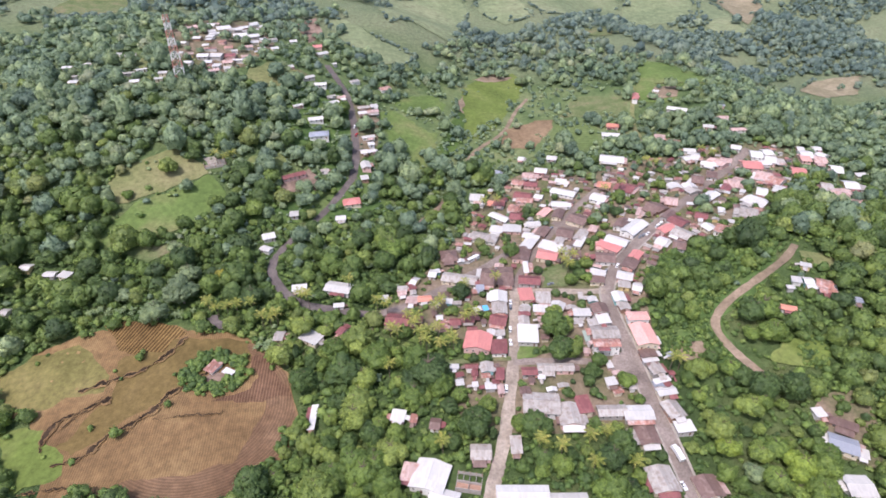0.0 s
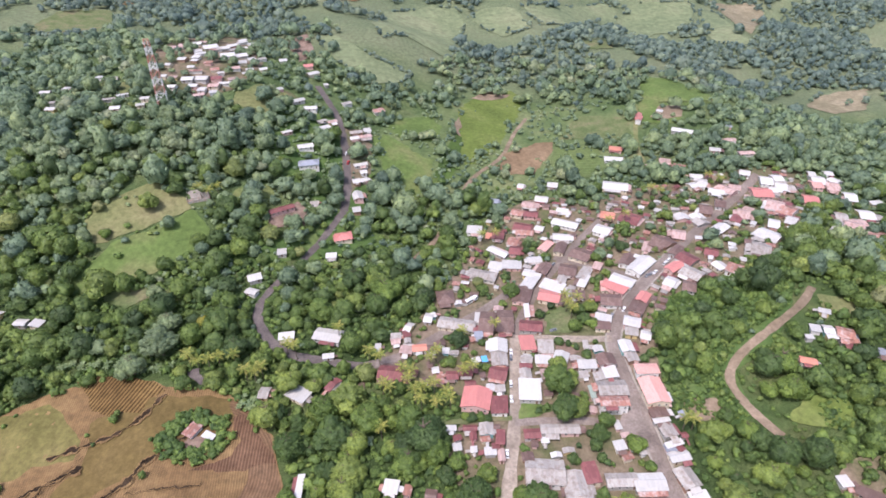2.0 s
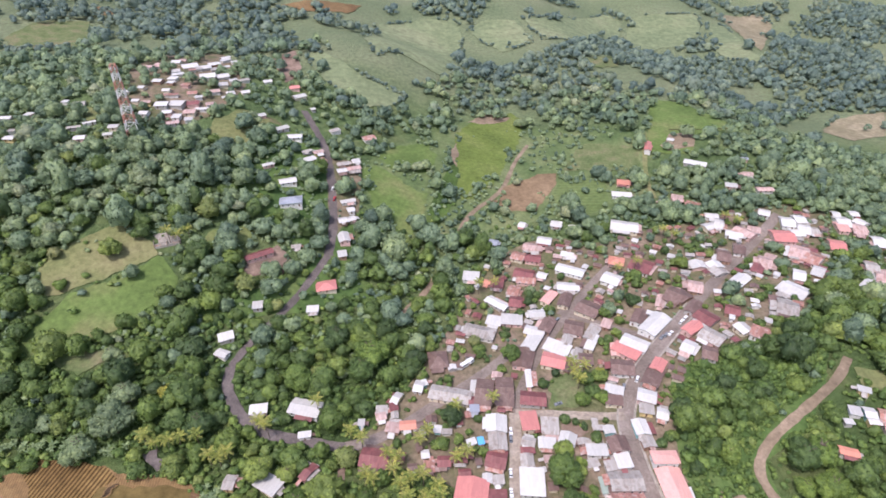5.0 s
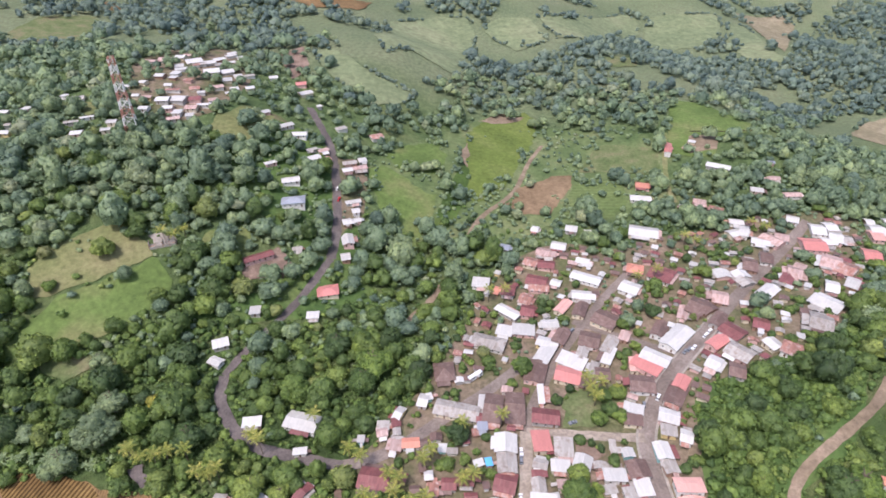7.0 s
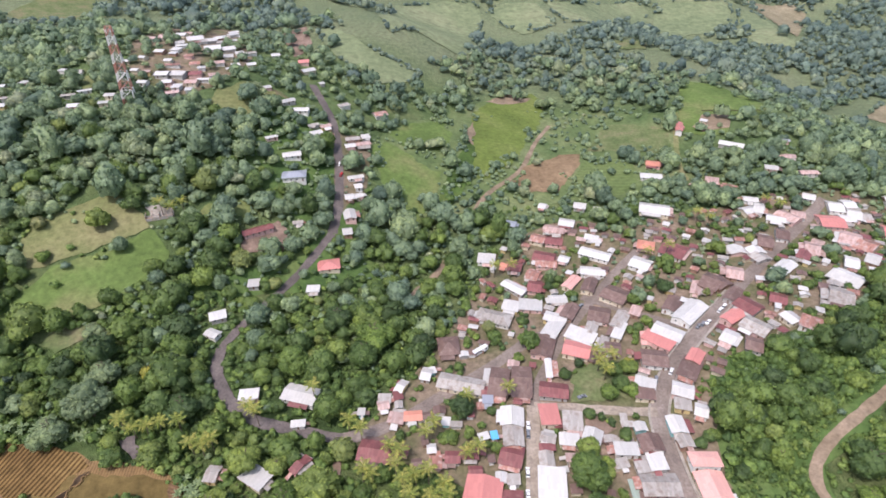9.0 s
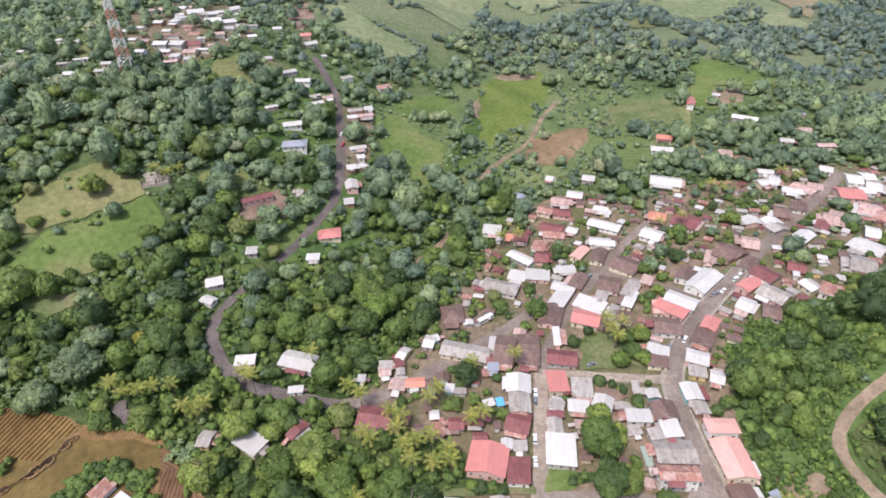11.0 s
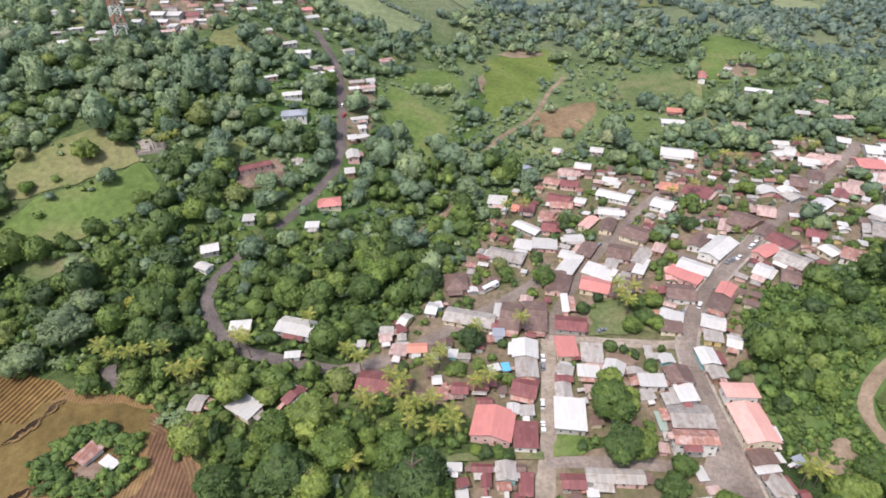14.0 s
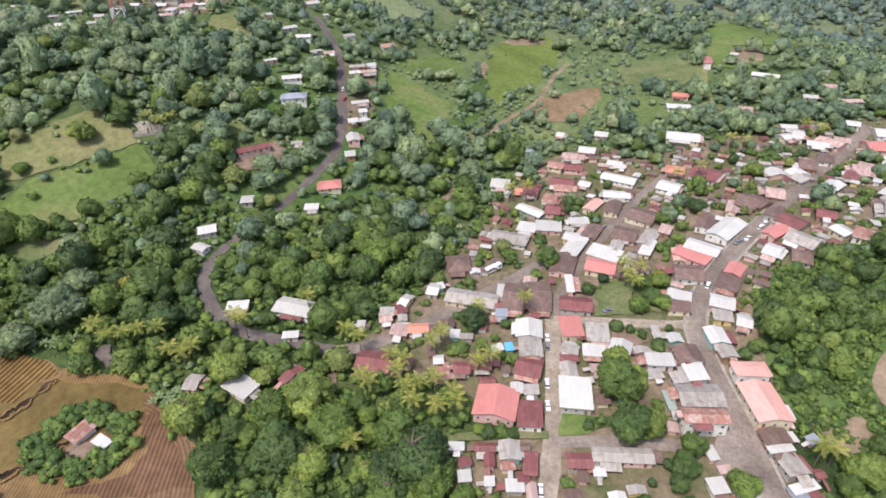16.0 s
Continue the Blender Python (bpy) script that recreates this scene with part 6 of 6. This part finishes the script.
def stand(seed, x0, x1, y0, y1, spacing, small, large, town, scrub, thick, fields=0.0):
    """Places for plants, thinned to the given shares in the town and on the scrub."""
    x, y, r = scatter(seed, x0, x1, y0, y1, spacing, small, large)
    sparse = np.random.default_rng(seed + 90).random(len(x)) < fields
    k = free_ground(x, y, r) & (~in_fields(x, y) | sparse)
    x, y, r = x[k], y[k], r[k]
    chance = np.random.default_rng(seed + 50).random(len(x))
    k = ~(in_fields(x, y, "town_soil") & (chance > town)) & ~(in_fields(x, y, "scrub") & (chance > scrub))
    k &= ~(in_fields(x, y, "thick_scrub") & (chance > thick)) & ~(in_fields(x, y, "verge") & (chance > thick * 0.04))
    return np.column_stack((x, y, r))[k]


_big = stand(1, -360, 360, 92, 480, 8.6, 3.0, 8.4, 0.6, 0.16, 0.72)
_first = (_big[:, 1] < 205) & (_big[:, 0] > -90) & (_big[:, 0] < 190)
_own = _big[_first][np.argsort(_big[_first][:, 1])]
plant_each(_own[:300])
_big = np.concatenate((_big[~_first], _own[300:]))


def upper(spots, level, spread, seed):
    """Which plants take the hazier leaf green: more and more of them up the slope."""
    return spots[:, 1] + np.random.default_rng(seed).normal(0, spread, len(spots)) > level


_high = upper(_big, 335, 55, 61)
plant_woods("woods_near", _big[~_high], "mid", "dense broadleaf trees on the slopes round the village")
plant_woods("woods_hillside", _big[_high], "mid", "broadleaf trees on the hillsides above the village", "leaf_hill_hazed")
_low = stand(7, -360, 360, 92, 480, 4.7, 1.3, 3.0, 0.45, 0.7, 0.6, 0.03)
_dense = stand(11, 110, 330, 150, 360, 3.5, 1.5, 3.7, 0.0, 0.0, 1.0)
_dense = _dense[in_fields(_dense[:, 0], _dense[:, 1], "thick_scrub")]
_town = stand(13, -60, 300, 96, 430, 5.6, 1.8, 3.8, 0.5, 0.0, 0.0)
_town = _town[in_fields(_town[:, 0], _town[:, 1], "town_soil")]
plant_woods("yard_trees", _town, "mid", "small leafy trees in the yards between the houses")
_rng = np.random.default_rng(21)
_ring = []
for _i in range(210):
    _a, _q = _rng.uniform(0, 6.283), _rng.uniform(0.5, 1.0)
    _ring.append((SHED[0] + math.cos(_a) * 19 * _q, SHED[1] + math.sin(_a) * 15 * _q, _rng.uniform(1.4, 3.0)))
_ring = np.array(_ring)
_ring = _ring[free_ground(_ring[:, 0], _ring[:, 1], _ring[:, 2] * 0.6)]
_under = np.zeros(len(_low), bool)
for _bx, _by, _br in np.concatenate((_big, _own[:300])):
    _under |= np.hypot(_low[:, 0] - _bx, _low[:, 1] - _by) < _br * 0.55
_x, _y, _r = scatter(17, 60, 330, 100, 360, 3.0, 1.2, 2.4)
_k = in_fields(_x, _y, "verge") & free_ground(_x, _y, _r) & (patch(_x, _y, 13, 2.0) > -0.16)
_dense = np.concatenate((_dense, np.column_stack((_x, _y, _r))[_k]))
_x, _y, _r = scatter(29, -235, 70, 92, 300, 4.0, 1.1, 2.5)
_palms, PLANTED[:] = list(PLANTED), []
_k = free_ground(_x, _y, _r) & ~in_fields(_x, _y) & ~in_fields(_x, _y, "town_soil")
PLANTED[:] = _palms
_k &= np.array([not any(math.hypot(_px - _bx, _py - _by) < _br * 0.6 for _bx, _by, _br in PLANTED if _br > 2.5) for _px, _py in zip(_x, _y)])
_fill = np.column_stack((_x, _y, _r))[_k]
_far_off = np.ones(len(_fill), bool)
for _bx, _by, _br in np.concatenate((_big, _own[:300])):
    _far_off &= np.hypot(_fill[:, 0] - _bx, _fill[:, 1] - _by) > _br * 0.7
_low = np.concatenate((_low[~_under], _ring, _fill[_far_off]))
_x, _y, _r = scatter(19, 100, 330, 140, 330, 2.3, 0.7, 1.7)
_k = (in_fields(_x, _y, "verge") | in_fields(_x, _y, "thick_scrub")) & free_ground(_x, _y, _r) & (patch(_x, _y, 9, 6.0) > -0.12)
plant_woods("slope_herbs", np.column_stack((_x, _y, _r))[_k], "bush", "tall weeds and low shrubs on the slope beside the track", "leaf_lush")
plant_woods("slope_bushes", _dense, "far", "lush green bushes crowding the slope beside the track", "leaf_lush")
_up = stand(23, -60, 210, 470, 625, 7.5, 1.2, 3.2, 0.0, 0.75, 0.0)
_up = _up[in_fields(_up[:, 0], _up[:, 1], "scrub")]
plant_woods("valley_bushes", _up, "bush", "scattered bushes on the open valley slopes", "leaf_hill_hazed")
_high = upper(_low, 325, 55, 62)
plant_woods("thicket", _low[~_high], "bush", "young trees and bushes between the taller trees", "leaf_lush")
plant_woods("thicket_hill", _low[_high], "bush", "light green young trees and bushes on the hillsides, paled for haze", "leaf_hill_hazed")

_x, _y, _r = scatter(2, -1150, 1200, 120, 1380, 10.6, 3.2, 7.8)
_out = (np.abs(_x) > 360) | (_y > 480)
_x, _y, _r = _x[_out], _y[_out], _r[_out]
_k = free_ground(_x, _y, _r) & ~in_fields(_x, _y)
_x, _y, _r = _x[_k], _y[_k], _r[_k]
_open = patch(_x, _y, 90, 3.0) + 0.35 * patch(_x, _y, 30, 8.0)
_belt = inside(_x, _y, BELT)
_thin = in_fields(_x, _y, "scrub")
_r = np.where(_thin, _r * 0.6, _r)
_k = (~_thin | (np.random.default_rng(41).random(len(_x)) < 0.3)) & ((_y < 570) | (_belt & (_open > -0.3)) | (_open > np.where(_x < -110, -0.12, 0.2)))
_hedge = []
_hr = np.random.default_rng(31)
for _poly, _some, _mat in FIELDS:
    if _mat != "hill_grass":
        continue
    for (_ax, _ay), (_bx, _by) in zip(_poly, np.roll(_poly, -1, axis=0)):
        for _t in np.arange(0, 1, 4.0 / max(4.0, math.hypot(_bx - _ax, _by - _ay))):
            if _hr.random() < 0.8 and noise.noise(Vector((_ax + (_bx - _ax) * _t, _ay + (_by - _ay) * _t, 30)) / 34) > -0.02:
                _hedge.append((_ax + (_bx - _ax) * _t + _hr.normal() * 2, _ay + (_by - _ay) * _t + _hr.normal() * 2, _hr.uniform(1.4, 3.4)))
plant_woods("hedgerows", np.array(_hedge), "distant", "straggling hedgerow trees between the far pastures", "leaf_far_hazed")
_far = np.column_stack((_x, _y, _r))[_k]
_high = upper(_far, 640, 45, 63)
plant_woods("woods_ridge", _far[~_high], "far", "woods on the ridge behind the village", "leaf_hill_hazed")
plant_woods("woods_far", _far[_high], "distant", "far wooded hills beyond the village", "leaf_far_hazed")


# ---- the mast ----
def bar(a, b, r):
    """A square bar from a to b."""
    a, b = Vector(a), Vector(b)
    side = (b - a).cross(Vector((0.31, 0.17, 0.9))).normalized() * r
    other = (b - a).cross(side).normalized() * r
    v = [tuple(p + side * i + other * j) for p in (a, b) for i, j in ((1, 1), (-1, 1), (-1, -1), (1, -1))]
    return v, [(0, 1, 2, 3), (7, 6, 5, 4), (0, 4, 5, 1), (1, 5, 6, 2), (2, 6, 7, 3), (3, 7, 4, 0)]


def radio_mast(x, y, tall, foot, top, bays):
    mast = new("radio_mast")
    mast.matrix_world = pose(x, y, float(height(x, y)), 0, 0, 20)
    tagged(mast, "tall red and white lattice radio mast on the hilltop", "radio mast")
    corners = ((1, 1), (-1, 1), (-1, -1), (1, -1))
    for k in range(bays):
        z0, z1 = tall * k / bays - (0.5 if k == 0 else 0), tall * (k + 1) / bays
        h0, h1 = (foot + (top - foot) * k / bays) / 2, (foot + (top - foot) * (k + 1) / bays) / 2
        p = [(i * h0, j * h0, z0) for i, j in corners]
        q = [(i * h1, j * h1, z1) for i, j in corners]
        bars = [bar(p[n], q[n], 0.27) for n in range(4)]
        for n in range(4):
            m = (n + 1) % 4
            bars += [bar(p[n], q[m], 0.15), bar(p[m], q[n], 0.15), bar(q[n], q[m], 0.15)]
        v, f = joined(bars)
        mesh_ob("lattice_section", v, f, "mast_red" if k % 2 == 0 else "mast_white", mast, "red lattice section" if k % 2 == 0 else "white lattice section")
    v, f = joined([bar((i, 0, 0), (i, 0, tall - 1), 0.14) for i in (-0.45, 0.45)] + [bar((-0.45, 0, z), (0.45, 0, z), 0.07) for z in np.arange(1, tall - 1, 1.2)])
    mesh_ob("ladder", v, f, "galvanised", mast, "steel climbing ladder")
    for z in (0.86, 0.95):
        for n in range(6):
            a = n * 1.047
            v, f = box(-0.25, -0.15, -1.2, 0.25, 0.15, 1.2)
            ob = mesh_ob("antenna_panel", v, f, "mast_white", mast)
            ob.location, ob.rotation_euler = (math.cos(a) * (top / 2 + 0.9), math.sin(a) * (top / 2 + 0.9), tall * z), (0, 0, a + 1.57)
    v, f = joined([bar((0, 0, tall - 0.5), (0, 0, tall + 4), 0.07)])
    mesh_ob("lightning_rod", v, f, "galvanised", mast)
    return mast


radio_mast(-222.5, 436.0, 53, 8.2, 3.4, 9)


# ---- vehicles ----
def wheel(parent, x, y, r):
    v, f = [], []
    for side in (-0.11, 0.11):
        v += [(math.cos(k * 0.785) * r, side, math.sin(k * 0.785) * r) for k in range(8)]
    f = [tuple(range(7, -1, -1)), tuple(range(8, 16))] + [(k, (k + 1) % 8, 8 + (k + 1) % 8, 8 + k) for k in range(8)]
    ob = mesh_ob("wheel", v, f, "rubber", parent)
    ob.location = (x, y, r)


def tapered(x0, x1, y, z0, z1, front, back, side):
    """A box whose upper rim is drawn in."""
    v = [(x0, -y, z0), (x1, -y, z0), (x1, y, z0), (x0, y, z0), (x0 + back, -y + side, z1), (x1 - front, -y + side, z1), (x1 - front, y - side, z1), (x0 + back, y - side, z1)]
    return v, [(3, 2, 1, 0), (4, 5, 6, 7), (0, 1, 5, 4), (1, 2, 6, 5), (2, 3, 7, 6), (3, 0, 4, 7)]


CAR_WORDS = {"car_white": "white", "car_grey": "dark grey", "car_red": "red"}


def vehicle(kind, x, y, turn, paint):
    """A car, pickup or truck, standing on its wheels; it points along its own x."""
    ob = new(kind)
    c, s = math.cos(radians(turn)), math.sin(radians(turn))
    rise = float(height(x + 2 * c, y + 2 * s)) - float(height(x - 2 * c, y - 2 * s))
    ob.matrix_world = pose(x, y, float(height(x, y)) + 0.42, 0, -math.degrees(math.atan2(rise, 4)), turn)
    tagged(ob, f"{CAR_WORDS[paint]} {kind} parked on the street", kind)
    if kind == "bus":
        v, f = tapered(-4.8, 4.8, 1.25, 0.45, 3.0, 0.25, 0.1, 0.1)
        mesh_ob("body", v, f, paint, ob)
        v, f = box(-4.3, -1.0, 3.001, 4.2, 1.0, 3.1)
        mesh_ob("roof_panel", v, f, "car_white", ob)
        for side in (-1, 1):
            for q in range(6):
                v, f = box(-4.3 + q * 1.4, side * 1.21 - 0.03, 1.6, -3.05 + q * 1.4, side * 1.21 + 0.03, 2.4)
                mesh_ob("window", v, f, "pane", ob)
        v, f = box(4.62, -1.0, 1.5, 4.72, 1.0, 2.5)
        mesh_ob("windscreen", v, f, "pane", ob)
        for q in (-3.0, 3.1):
            wheel(ob, q, 1.1, 0.48), wheel(ob, q, -1.1, 0.48)
        return
    if kind == "truck":
        v, f = joined([tapered(2.2, 4.2, 1.15, 0.6, 2.5, 0.35, 0.0, 0.1), box(-4.2, -1.0, 0.6, 2.2, 1.0, 0.95)])
        mesh_ob("cab", v, f, paint, ob)
        v, f = box(-4.2, -1.22, 0.96, 2.1, 1.22, 3.3)
        mesh_ob("cargo_box", v, f, "car_white", ob)
        v, f = tapered(3.45, 4.15, 1.0, 1.6, 2.4, 0.3, 0.0, 0.08)
        mesh_ob("windscreen", v, f, "pane", ob)
        for q in (-3.0, -1.9, 3.1):
            wheel(ob, q, 1.0, 0.48), wheel(ob, q, -1.0, 0.48)
        return
    body = [tapered(-2.3, 2.3, 0.88, 0.35, 0.95, 0.12, 0.08, 0.06)]
    if kind == "pickup":
        body += [box(-2.25, -0.85, 0.95, -0.5, -0.75, 1.2), box(-2.25, 0.75, 0.95, -0.5, 0.85, 1.2), box(-2.3, -0.85, 0.95, -2.2, 0.85, 1.2)]
    v, f = joined(body)
    mesh_ob("body", v, f, paint, ob)
    x0, x1 = (-0.55, 1.3) if kind == "pickup" else (-1.9, 1.2)
    v, f = tapered(x0, x1, 0.82, 0.951, 1.45, 0.6, 0.15 if kind == "pickup" else 0.5, 0.16)
    mesh_ob("cabin_glass", v, f, "pane", ob)
    v, f = tapered(x0 + (0.13 if kind == "pickup" else 0.47), x1 - 0.57, 0.67, 1.451, 1.52, 0.08, 0.05, 0.05)
    mesh_ob("cabin_roof", v, f, paint, ob)
    for q in (-1.45, 1.45):
        wheel(ob, q, 0.78, 0.36), wheel(ob, q, -0.78, 0.36)
    for q in (-0.75, 0.45):
        v, f = box(2.2, q, 0.62, 2.27, q + 0.3, 0.78)
        mesh_ob("headlight", v, f, "mast_white", ob)


vehicle("pickup", 42.1, 225.9, 88, "car_white")
vehicle("car", 41.6, 221.4, 88, "car_grey")
vehicle("car", 39.6, 202.5, 88, "car_white")
vehicle("pickup", 38.8, 192.5, 90, "car_white")
vehicle("car", 106.4, 250.7, 70, "car_grey")
vehicle("car", 114.8, 255.1, 60, "car_white")
vehicle("pickup", 138.1, 285.6, 50, "car_grey")
vehicle("car", 140.9, 287.1, 50, "car_grey")
vehicle("pickup", 143.9, 288.0, 45, "car_white")
vehicle("car", 153.4, 297.0, 45, "car_white")
vehicle("car", 156.9, 300.3, 45, "car_white")
vehicle("pickup", 161.5, 305.5, 45, "car_white")
vehicle("car", 166.0, 309.6, 45, "car_grey")
vehicle("pickup", 69.4, 242.2, 20, "car_grey")
vehicle("car", -55.8, 207.4, 60, "car_white")
vehicle("car", -72.9, 410.2, 80, "car_red")
vehicle("car", -75.2, 420.5, 80, "car_white")
vehicle("truck", 112.6, 126.3, 106, "car_white")
vehicle("pickup", 110.9, 111.0, 104, "car_white")
vehicle("car", 33.6, 161.6, 88, "car_white")
vehicle("car", 74.8, 323.8, 45, "car_white")
vehicle("car", 81.0, 311.4, 50, "car_grey")
vehicle("bus", 21.6, 275.4, 40, "car_white")
